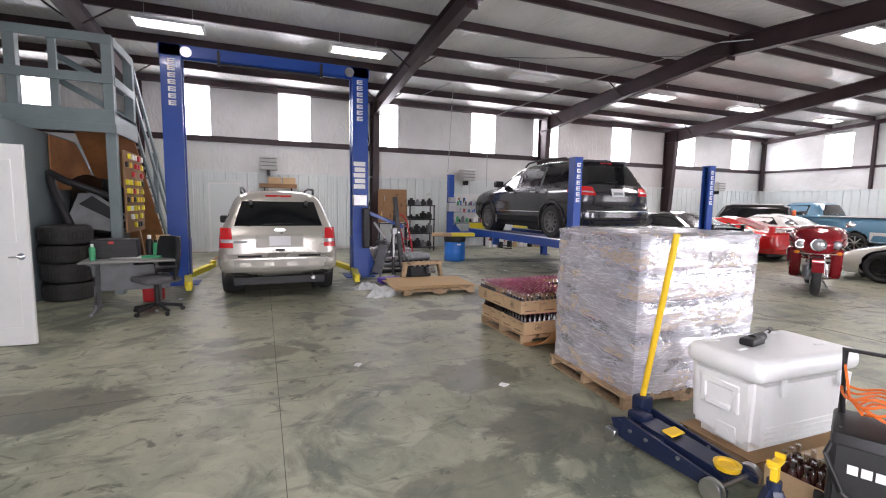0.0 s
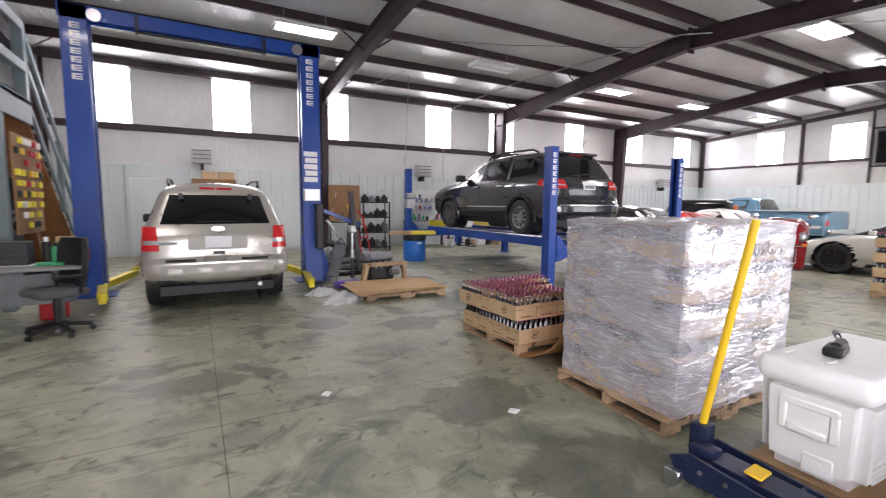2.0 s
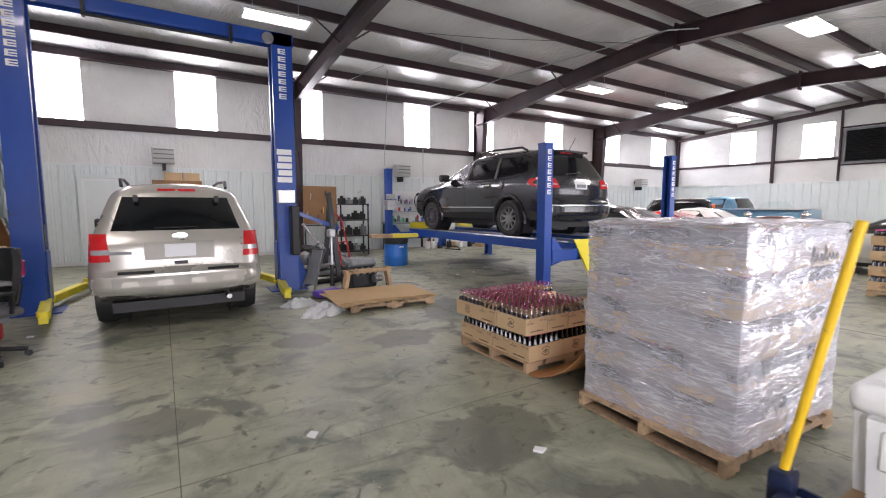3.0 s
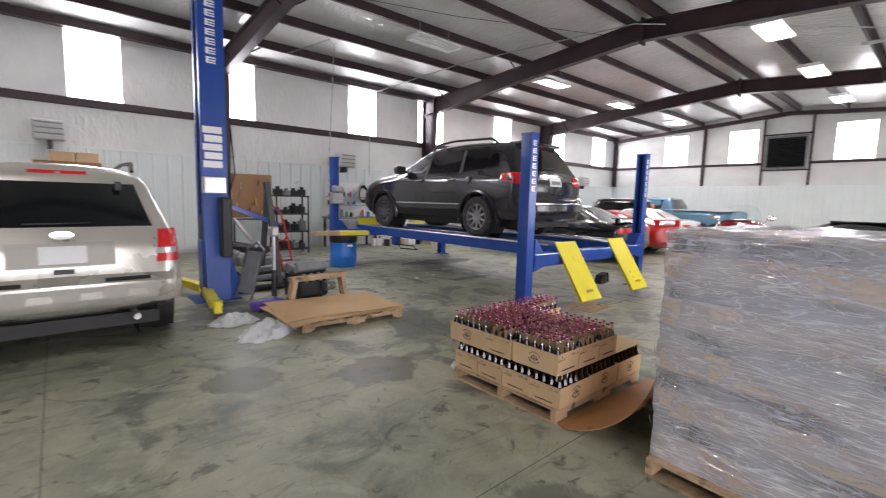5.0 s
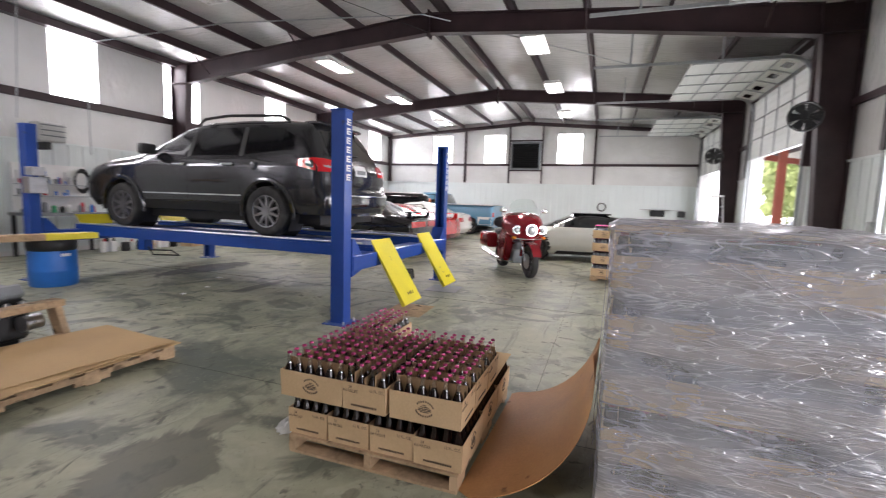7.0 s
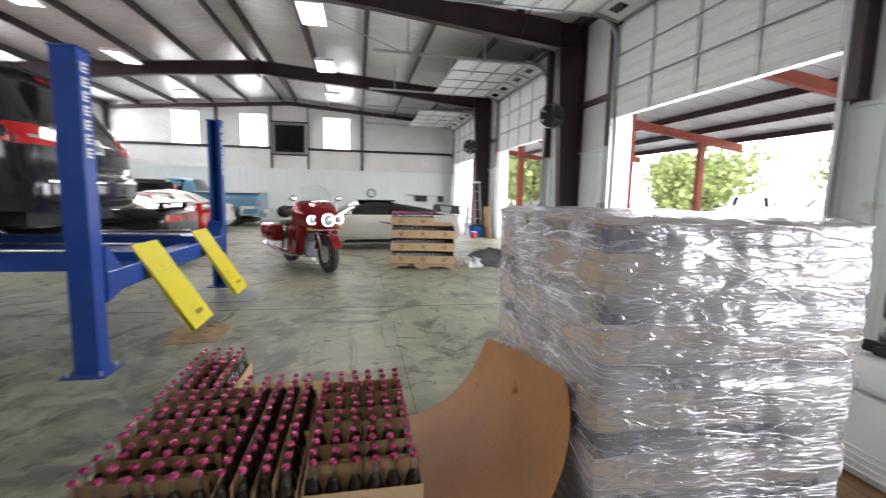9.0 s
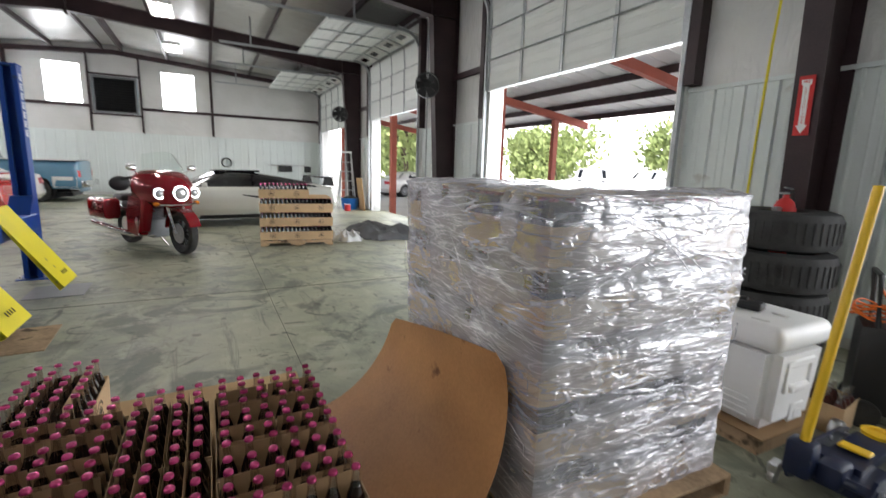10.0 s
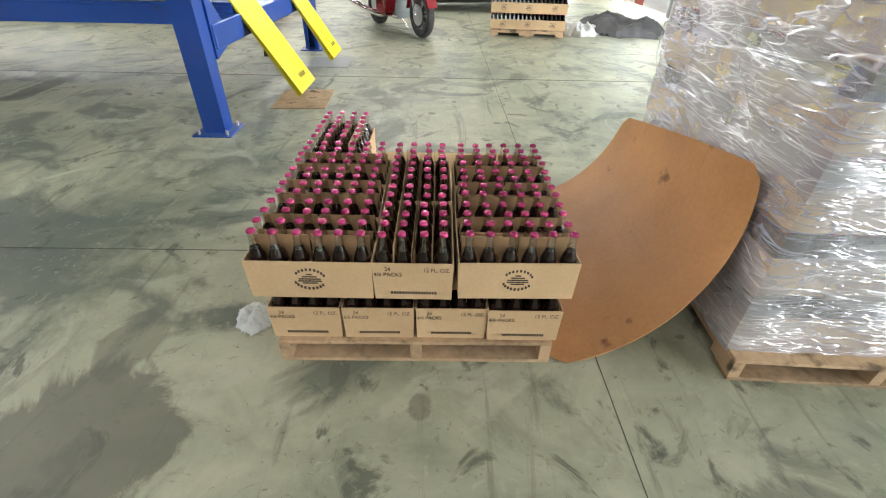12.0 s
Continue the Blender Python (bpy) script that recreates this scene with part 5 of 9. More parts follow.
class Shell:
    """A car body inflated from its side outline: sil is the outline (y forward from the tail, z up), wz its half width by height."""

    def __init__(self, sil, wz, r):
        self.sil, self.wz, self.r = sil, wz, r
        self.edges = list(zip(sil, sil[1:] + sil[:1]))
        self.zmin, self.zmax = min(z for _, z in sil), max(z for _, z in sil)

    def span(self, z):
        z = min(max(z, self.zmin + 1e-4), self.zmax - 1e-4)
        ys = [a[0] + (b[0] - a[0]) * (z - a[1]) / (b[1] - a[1]) for a, b in self.edges if (a[1] - z) * (b[1] - z) <= 0 and a[1] != b[1]]
        return min(ys), max(ys)

    def dist(self, y, z):
        best = 9
        for (ay, az), (by, bz) in self.edges:
            if az < self.zmin + 0.12 and bz < self.zmin + 0.12:
                continue
            dy, dz = by - ay, bz - az
            t = max(0, min(1, ((y - ay) * dy + (z - az) * dz) / (dy * dy + dz * dz)))
            best = min(best, math.hypot(y - ay - t * dy, z - az - t * dz))
        return best

    def w(self, y, z):
        d = min(self.dist(y, z), self.r)
        return interp(self.wz, z) - self.r + math.sqrt(max(0, self.r ** 2 - (self.r - d) ** 2))

    def body(self, arches, ar, crown=0.03):
        zs = {round(z, 4) for _, z in self.sil}
        zl = sorted(zs)
        rows = [zl[0] + 1e-4]
        for a, b in zip(zl, zl[1:]):
            n = max(1, int((b - a) / 0.045))
            rows += [a + (b - a) * k / n for k in range(1, n + 1)]
        rows[-1] -= 1e-4
        M = 72
        bm = bmesh.new()
        sides = []
        for s in (-1, 1):
            g = []
            for z in rows:
                a, b = self.span(z)
                row = []
                for k in range(M + 1):
                    t = k / M
                    t = t - 0.11 * math.sin(2 * math.pi * t)
                    y = a + (b - a) * t
                    yy, zz = y, z
                    for cy_, cz_ in arches:
                        q = math.hypot(y - cy_, z - cz_)
                        if ar - 0.035 < q < ar + 0.03 and z > cz_ - 0.2:
                            yy, zz = cy_ + (y - cy_) * ar / q, cz_ + (z - cz_) * ar / q
                    row.append(bm.verts.new((s * self.w(y, z), yy, zz)))
                g.append(row)
            for a, b in zip(g, g[1:]):
                for k in range(M):
                    c = (a[k].co + a[k + 1].co + b[k].co + b[k + 1].co) / 4
                    if any(math.hypot(c.y - p, c.z - q) < ar - 0.012 for p, q in arches):
                        continue
                    try:
                        bm.faces.new((a[k], a[k + 1], b[k + 1], b[k]))
                    except ValueError:
                        pass
            sides.append(g)
        L, R = sides
        loopL = [r[0] for r in L] + L[-1][1:-1] + [r[-1] for r in reversed(L)]
        loopR = [r[0] for r in R] + R[-1][1:-1] + [r[-1] for r in reversed(R)]
        mids = []
        for i, (p, q) in enumerate(zip(loopL, loopR)):
            a, b = loopL[max(i - 1, 0)].co, loopL[min(i + 1, len(loopL) - 1)].co
            t = Vector((0, b.y - a.y, b.z - a.z))
            nrm = Vector((0, -t.z, t.y)).normalized() if t.length > 1e-6 else Vector((0, 0, 1))
            ring = [p]
            for k in range(1, 6):
                u = k / 6
                c = p.co.lerp(q.co, u) + nrm * crown * (1 - (2 * u - 1) ** 2)
                ring.append(bm.verts.new(c))
            ring.append(q)
            mids.append(ring)
        for a, b in zip(mids, mids[1:]):
            for k in range(6):
                try:
                    bm.faces.new((a[k], a[k + 1], b[k + 1], b[k]))
                except ValueError:
                    pass
        bmesh.ops.remove_doubles(bm, verts=bm.verts, dist=0.0008)
        bmesh.ops.dissolve_degenerate(bm, edges=bm.edges, dist=0.0005)
        return bm

    def end(self, quad, off=0.005, front=False, n=8, thick=0.006, crown=0.03):
        """A panel on the tail (or nose): quad of four (x, z) corners."""
        bm = bmesh.new()
        g = []
        for j in range(n + 1):
            row = []
            for i in range(n + 1):
                u, v = i / n, j / n
                x = (quad[0][0] * (1 - u) + quad[1][0] * u) * (1 - v) + (quad[3][0] * (1 - u) + quad[2][0] * u) * v
                z = (quad[0][1] * (1 - u) + quad[1][1] * u) * (1 - v) + (quad[3][1] * (1 - u) + quad[2][1] * u) * v
                W = interp(self.wz, z)
                over = min(max(0, abs(x) - (W - self.r)), self.r * 0.985)
                d = self.r - math.sqrt(self.r ** 2 - over ** 2)
                fl = crown * max(0, 1 - (x / (W - self.r)) ** 2)
                a, b = self.span(z)
                y = (b - d + fl + off) if front else (a + d - fl - off)
                row.append(bm.verts.new((x, y, z)))
            g.append(row)
        for a, b in zip(g, g[1:]):
            for i in range(n):
                bm.faces.new((a[i], a[i + 1], b[i + 1], b[i]))
        self.thicken(bm, thick, (0, -1 if front else 1, 0))
        return bm

    @staticmethod
    def thicken(bm, t, way):
        top = bmesh.ops.extrude_face_region(bm, geom=bm.faces[:])
        vs = [v for v in top["geom"] if isinstance(v, bmesh.types.BMVert)]
        bmesh.ops.translate(bm, verts=vs, vec=Vector(way) * t)

    def side(self, poly, s, off=0.005, thick=0.006, n=6):
        """A panel on the side s: polygon of (y, z), its edges followed along the skin."""
        bm = bmesh.new()
        pts = []
        for (a, b), (c, d) in zip(poly, poly[1:] + poly[:1]):
            pts += [(a + (c - a) * k / n, b + (d - b) * k / n) for k in range(n)]
        vs = [bm.verts.new((s * (self.w(y, z) + off), y, z)) for y, z in pts]
        bm.faces.new(vs)
        bmesh.ops.triangulate(bm, faces=bm.faces[:])
        self.thicken(bm, thick, (-s, 0, 0))
        return bm


def wheel(parent, x, y, z, s, r=0.36, w=0.235, spokes=10, rim_r=0.66, rim_mat=None, dark=None):
    hub = part("wheel", cy((0, 0, 0), (s * 0.05, 0, 0), 0.055, n=16), rim_mat or M_STEEL, parent, m=pose(x, y, z))
    rr = r * rim_r
    bm = bmesh.new()
    lathe(bm, [(rr, -w / 2 + 0.02), (r * 0.8, -w / 2), (r * 0.94, -w / 2 + 0.015), (r * 0.99, -w / 2 + 0.05), (r, -w / 4), (r, w / 4), (r * 0.99, w / 2 - 0.05), (r * 0.94, w / 2 - 0.015), (r * 0.8, w / 2), (rr, w / 2 - 0.02), (rr, -w / 2 + 0.02)], 40, pose(0, 0, 0, 0, 90, 0))
    part("tyre", bm, M_RUBBER, hub)
    bm = bmesh.new()
    o = s * (w / 2 - 0.03)
    lathe(bm, [(rr, o + s * 0.012), (rr * 0.94, o + s * 0.01), (rr * 0.9, o - s * 0.03), (rr * 0.9, -o)], 32, pose(0, 0, 0, 0, 90, 0))
    for k in range(spokes):
        a = 2 * math.pi * k / spokes
        m = pose(0, 0, 0, math.degrees(a), 0, 0)
        prism(bm, [(-0.022, 0.05), (0.022, 0.05), (0.014, rr * 0.94), (-0.014, rr * 0.94)], "x", o - s * 0.03, o, m)
    cyl(bm, (o - s * 0.03, 0, 0), (o + s * 0.008, 0, 0), rr * 0.24, n=18)
    part("rim", bm, rim_mat or M_STEEL, hub)
    bm = bmesh.new()
    cyl(bm, (o - s * 0.07, 0, 0), (o - s * 0.055, 0, 0), rr * 0.9, n=24)
    part("brake_disc", bm, dark or M_DARK, hub)
    return hub


def wells(car, arches, ar, w):
    for y, z in arches:
        for s in (-1, 1):
            bm = bmesh.new()
            lathe(bm, [(ar + 0.02, 0), (ar + 0.02, 0.3), (0.0, 0.3)], 28, pose(0, 0, 0, 0, -90 * s, 0))
            bmesh.ops.delete(bm, geom=[v for v in bm.verts if v.co.z < -ar * 0.75 and abs(v.co.x) < 0.1], context="VERTS")
            part("wheel_well", bm, M_DARK, car, m=pose(s * (w - 0.03), y, z))


def paint(name, color, rough=0.25, metal=0.3):
    return mat(name, color, rough, metal=metal, var=0.05, scale=2.0, bump=0.0, coat=0.9)


P_SILVER = paint("champagne_silver_paint", (0.50, 0.48, 0.43), 0.28, 0.5)
P_BUMPER = mat("silver_bumper_plastic", (0.40, 0.385, 0.345), 0.42, var=0.05, bump=0.02)
P_GREY = paint("dark_grey_metallic_paint", (0.038, 0.038, 0.043), 0.2, 0.5)
P_BLACK = paint("black_car_paint", (0.008, 0.008, 0.009), 0.18, 0.0)
P_RED = paint("red_car_paint", (0.55, 0.012, 0.012), 0.2, 0.0)
P_MAROON = paint("candy_red_paint", (0.28, 0.008, 0.016), 0.15, 0.3)
P_WHITE = paint("white_car_paint", (0.74, 0.73, 0.70), 0.22, 0.0)
P_PEARL = paint("pearl_white_paint", (0.66, 0.66, 0.60), 0.2, 0.1)
P_TEAL = paint("light_blue_paint", (0.10, 0.24, 0.36), 0.3, 0.1)
M_PLATE = mat("licence_plate", (0.72, 0.73, 0.74), 0.5, var=0.05, bump=0.02)

# silver SUV seen from behind
SUV = [(0.34, 0.34), (0.03, 0.46), (0.0, 0.52), (0.0, 0.66), (0.08, 0.73), (0.10, 1.0), (0.16, 1.12), (0.32, 1.58), (0.42, 1.68), (0.6, 1.705), (1.4, 1.735), (2.2, 1.71), (2.72, 1.63), (3.35, 1.16), (4.1, 1.03), (4.36, 0.88), (4.42, 0.5), (4.3, 0.30)]
SUVW = [(0.30, 0.84), (0.45, 0.895), (0.7, 0.905), (1.0, 0.885), (1.12, 0.85), (1.72, 0.62)]
sh = Shell(SUV, SUVW, 0.16)
suv = thing("silver_suv", "silver compact SUV parked with its tailgate to the room", "car", pose(0.33, 7.63, 0))
AR = [(0.86, 0.36), (3.48, 0.36)]
body = part("body", sh.body(AR, 0.41), P_SILVER, suv)
wells(suv, AR, 0.41, 0.9)
for y, z in AR:
    for s in (-1, 1):
        wheel(suv, s * 0.78, y, z, s, 0.36)
rear = [("tailgate_glass", [(-0.67, 1.17), (0.67, 1.17), (0.55, 1.56), (-0.55, 1.56)], M_TINT, "dark tinted rear window", 0.006),
        ("plate_recess", [(-0.36, 0.83), (0.36, 0.83), (0.36, 1.04), (-0.36, 1.04)], P_BUMPER, "", 0.004),
        ("licence_plate", [(-0.16, 0.86), (0.16, 0.86), (0.16, 1.01), (-0.16, 1.01)], M_PLATE, "white licence plate", 0.010),
        ("bumper_step", [(-0.62, 0.685), (0.62, 0.685), (0.62, 0.715), (-0.62, 0.715)], M_DARK, "black bumper step pad", 0.012),
        ("bumper", [(-0.86, 0.475), (0.86, 0.475), (0.86, 0.65), (-0.86, 0.65)], P_BUMPER, "satin silver plastic bumper", 0.006),
        ("badge_bar", [(-0.70, 0.905), (-0.48, 0.905), (-0.48, 0.94), (-0.70, 0.94)], M_TOOLGREY, "small model badge", 0.008),
        ("tow_cover", [(-0.07, 0.77), (0.07, 0.77), (0.07, 0.81), (-0.07, 0.81)], M_DARK, "", 0.010),
        ("wiper", [(-0.25, 1.19), (0.2, 1.2), (0.2, 1.21), (-0.25, 1.205)], M_DARK, "", 0.02),
        ("brake_lamp", [(-0.2, 1.635), (0.2, 1.635), (0.2, 1.665), (-0.2, 1.665)], M_TAIL, "red high brake lamp", 0.012)]
for nm, q, mt, lab, off in rear:
    part(nm, sh.end(q, off), mt, suv, lab)
for s in (-1, 1):
    part("tail_lamp", sh.end([(s * 0.68, 0.83), (s * 0.888, 0.83), (s * 0.875, 1.14), (s * 0.71, 1.14)], 0.008), M_TAIL, suv, "red tail lamp")
    part("reverse_lamp", sh.end([(s * 0.68, 0.91), (s * 0.86, 0.91), (s * 0.86, 0.965), (s * 0.685, 0.965)], 0.011), M_LENS, suv, "clear reversing lens")
    part("roof_rail", tube(bmesh.new(), [(s * 0.56, 0.5, 1.69), (s * 0.57, 0.62, 1.77), (s * 0.58, 1.5, 1.80), (s * 0.58, 2.3, 1.78), (s * 0.57, 2.5, 1.70)], 0.02), M_DARK, suv)
    part("side_window", sh.side([(0.5, 1.2), (1.25, 1.2), (1.25, 1.58), (0.62, 1.56)], s), M_TINT, suv, "tinted side glass")
    part("side_window", sh.side([(1.32, 1.2), (2.1, 1.2), (2.05, 1.6), (1.32, 1.59)], s), M_TINT, suv, "tinted side glass")
    part("side_window", sh.side([(2.16, 1.2), (3.0, 1.2), (2.65, 1.56), (2.12, 1.6)], s), M_TINT, suv, "tinted side glass")
    part("door_mirror", bx(-0.09, 0.09, -0.06, 0.06, -0.075, 0.075, 0.03, seg=2), M_DARK, suv, m=pose(s * 0.98, 2.8, 1.18))
    part("exhaust", cy((s * 0.5, 0.02, 0.33), (s * 0.5, 0.6, 0.33), 0.03), M_STEEL, suv) if s > 0 else None
for k in range(4):
    x = -0.51 + k * 0.34
    part("bumper_insert", sh.end([(x - 0.085, 0.545), (x + 0.085, 0.545), (x + 0.07, 0.605), (x - 0.07, 0.605)], 0.014), P_SILVER, suv, "bright bumper insert")
part("emblem", lathe(bmesh.new(), [(0.0, 0.0), (0.075, 0.0), (0.08, 0.008), (0.0, 0.012)], 24, pose(0, 0.055, 1.105, 90) @ Matrix.Diagonal((1, 0.45, 1, 1))), M_CHROME, suv, "chrome oval emblem")
for x in (-0.42, 0.42):
    part("glass_hinge", bx(x - 0.025, x + 0.025, 0.2, 0.24, 1.5, 1.58, 0.006), M_DARK, suv)
bm = bmesh.new()
box(bm, -0.7, 0.7, 0.2, 4.0, 0.22, 0.34)
part("underbody", bm, M_DARK, suv, smooth=False)
tube(bm := bmesh.new(), [(-0.7, 0.6, 0.25), (-0.45, 0.3, 0.3), (0.45, 0.3, 0.3), (0.7, 0.6, 0.25)], 0.025)
part("axle_beam", bm, M_DARK, suv)
part("windscreen", sh.end([(-0.62, 1.2), (0.62, 1.2), (0.54, 1.6), (-0.54, 1.6)], 0.005, True), M_TINT, suv, "windscreen")

# dark SUV on the four-post lift
JX, JY = 6.80, 7.23
CRO = [(0.05, 0.34), (0.0, 0.46), (0.0, 0.62), (0.06, 0.74), (0.07, 0.98), (0.13, 1.10), (0.40, 1.54), (0.50, 1.64), (0.9, 1.685), (1.7, 1.71), (2.35, 1.69), (2.78, 1.61), (3.58, 1.20), (4.35, 1.10), (4.68, 1.0), (4.83, 0.82), (4.88, 0.5), (4.75, 0.3)]
CROW = [(0.30, 0.84), (0.45, 0.905), (0.75, 0.925), (1.02, 0.905), (1.12, 0.865), (1.72, 0.63)]
sj = Shell(CRO, CROW, 0.17)
suv2 = thing("dark_grey_suv", "dark grey metallic SUV standing raised on the four-post lift", "car", pose(JX, JY, RZ))
AR2 = [(1.03, 0.36), (3.94, 0.36)]
part("body", sj.body(AR2, 0.415), P_GREY, suv2)
wells(suv2, AR2, 0.415, 0.91)
M_RIM = mat("two_tone_alloy", (0.35, 0.35, 0.36), 0.3, metal=0.9, var=0.2, bump=0.02)
for y, z in AR2:
    for s in (-1, 1):
        wheel(suv2, s * 0.82, y, z, s, 0.36, 0.235, 10, 0.64, M_RIM)
        bm = bmesh.new()
        prev = None
        for k in range(17):
            a = math.pi * (-0.06 + 1.12 * k / 16)
            ring = []
            for q, o in ((0.415, 0.012), (0.44, 0.03), (0.475, 0.028), (0.49, 0.004)):
                yy, zz = y + q * math.cos(a), z + q * math.sin(a)
                ring.append(bm.verts.new((s * (interp(CROW, max(zz, 0.4)) + o), yy, zz)))
            if prev:
                for i in range(3):
                    bm.faces.new((prev[i], prev[i + 1], ring[i + 1], ring[i]))
            prev = ring
        part("wheel_arch", bm, P_GREY, suv2)
part("tailgate_glass", sj.end([(-0.64, 1.16), (0.64, 1.16), (0.54, 1.53), (-0.54, 1.53)], 0.006), M_TINT, suv2, "dark tinted rear window")
part("licence_plate", sj.end([(-0.16, 0.91), (0.16, 0.91), (0.16, 1.07), (-0.16, 1.07)], 0.012), M_PLATE, suv2, "white licence plate")
bm = sj.end([(-0.12, 0.94), (0.12, 0.94), (0.12, 1.0), (-0.12, 1.0)], 0.019, n=2)
part("plate_marks", bm, M_TOOLGREY, suv2)
part("rear_bumper", sj.end([(-0.88, 0.36), (0.88, 0.36), (0.88, 0.58), (-0.88, 0.58)], 0.006), P_GREY, suv2)
part("bumper_trim", sj.end([(-0.8, 0.605), (0.8, 0.605), (0.8, 0.63), (-0.8, 0.63)], 0.010), M_CHROME, suv2, "bright bumper trim")
part("lower_diffuser", sj.end([(-0.6, 0.36), (0.6, 0.36), (0.6, 0.42), (-0.6, 0.42)], 0.012), M_DARK, suv2)
part("brake_lamp", sj.end([(-0.16, 1.60), (0.16, 1.60), (0.16, 1.62), (-0.16, 1.62)], 0.012), M_TAIL, suv2)
part("spoiler", bx(-0.55, 0.55, 0.36, 0.66, 1.615, 1.665, 0.015), P_GREY, suv2)
part("rear_wiper", sj.end([(-0.3, 1.175), (0.1, 1.22), (0.1, 1.235), (-0.3, 1.19)], 0.02), M_DARK, suv2)
part("antenna", cy((0.4, 0.75, 1.68), (0.4, 0.55, 1.95), 0.006, n=6), M_DARK, suv2)
for s in (-1, 1):
    part("tail_lamp", sj.end([(s * 0.55, 0.93), (s * 0.90, 0.93), (s * 0.885, 1.12), (s * 0.6, 1.10)], 0.008), M_TAIL, suv2, "red tail lamp")
    part("tail_lamp_side", sj.side([(0.2, 0.94), (0.5, 1.0), (0.5, 1.1), (0.24, 1.12)], s, 0.006), M_TAIL, suv2, "red wraparound lamp")
    part("reverse_lamp", sj.end([(s * 0.6, 0.98), (s * 0.84, 0.99), (s * 0.84, 1.02), (s * 0.62, 1.01)], 0.011), M_LENS, suv2)
    part("side_window", sj.side([(0.60, 1.24), (1.45, 1.17), (1.5, 1.57), (0.9, 1.55), (0.68, 1.44)], s), M_TINT, suv2, "tinted quarter glass")
    part("side_window", sj.side([(1.56, 1.16), (2.48, 1.16), (2.44, 1.58), (1.6, 1.57)], s), M_TINT, suv2, "tinted rear door glass")
    part("side_window", sj.side([(2.56, 1.16), (3.38, 1.19), (2.8, 1.54), (2.52, 1.58)], s), M_TINT, suv2, "front door glass")
    part("door_pillar", sj.side([(1.47, 1.14), (1.55, 1.14), (1.58, 1.58), (1.5, 1.57)], s, 0.008), M_DARK, suv2)
    part("door_pillar", sj.side([(2.48, 1.14), (2.56, 1.14), (2.52, 1.59), (2.44, 1.58)], s, 0.008), M_DARK, suv2)
    part("sill_trim", sj.side([(1.45, 0.565), (3.45, 0.565), (3.45, 0.585), (1.45, 0.585)], s, 0.016, 0.014), M_CHROME, suv2, "bright sill strip")
    part("sill", sj.side([(1.4, 0.33), (3.55, 0.33), (3.5, 0.46), (1.45, 0.46)], s, 0.01), M_DARK, suv2)
    for y in (1.5, 2.5, 3.6):
        part("door_seam", sj.side([(y, 0.48), (y + 0.008, 0.48), (y + 0.02, 1.13), (y + 0.012, 1.13)], s, 0.0025, 0.004), M_DARK, suv2)
    for y in (1.72, 2.66):
        bm = bx(-0.02, 0.02, -0.11, 0.11, -0.016, 0.016, 0.008)
        part("door_handle", bm, M_CHROME, suv2, "chrome door handle", pose(s * 0.925, y, 1.02))
    part("fuel_flap", lathe(bmesh.new(), [(0, 0.003), (0.07, 0.003), (0.075, 0.0)], 20, pose(s * 0.908, 1.25, 1.0, 0, 90 * s, 0)), P_GREY, suv2) if s < 0 else None
    part("door_mirror", bx(-0.12, 0.12, -0.07, 0.07, -0.08, 0.08, 0.035, seg=2), M_DARK, suv2, m=pose(s * 1.0, 3.22, 1.24))
    part("roof_rail", tube(bmesh.new(), [(s * 0.55, 0.9, 1.68), (s * 0.56, 1.05, 1.75), (s * 0.57, 2.0, 1.775), (s * 0.56, 2.5, 1.74), (s * 0.55, 2.65, 1.65)], 0.022), M_DARK, suv2, "black roof rail")
    part("headlamp", sj.end([(s * 0.5, 0.78), (s * 0.86, 0.8), (s * 0.84, 0.95), (s * 0.5, 0.9)], 0.008, True), M_LENS, suv2)
part("underbody", bx(-0.72, 0.72, 0.25, 4.5, 0.2, 0.34), M_DARK, suv2, smooth=False)
part("spare_carrier", cy((0, 0.75, 0.14), (0, 0.75, 0.24), 0.3, n=24), M_DARK, suv2)
part("windscreen", sj.end([(-0.62, 1.18), (0.62, 1.18), (0.54, 1.57), (-0.54, 1.57)], 0.005, True), M_TINT, suv2, "windscreen")


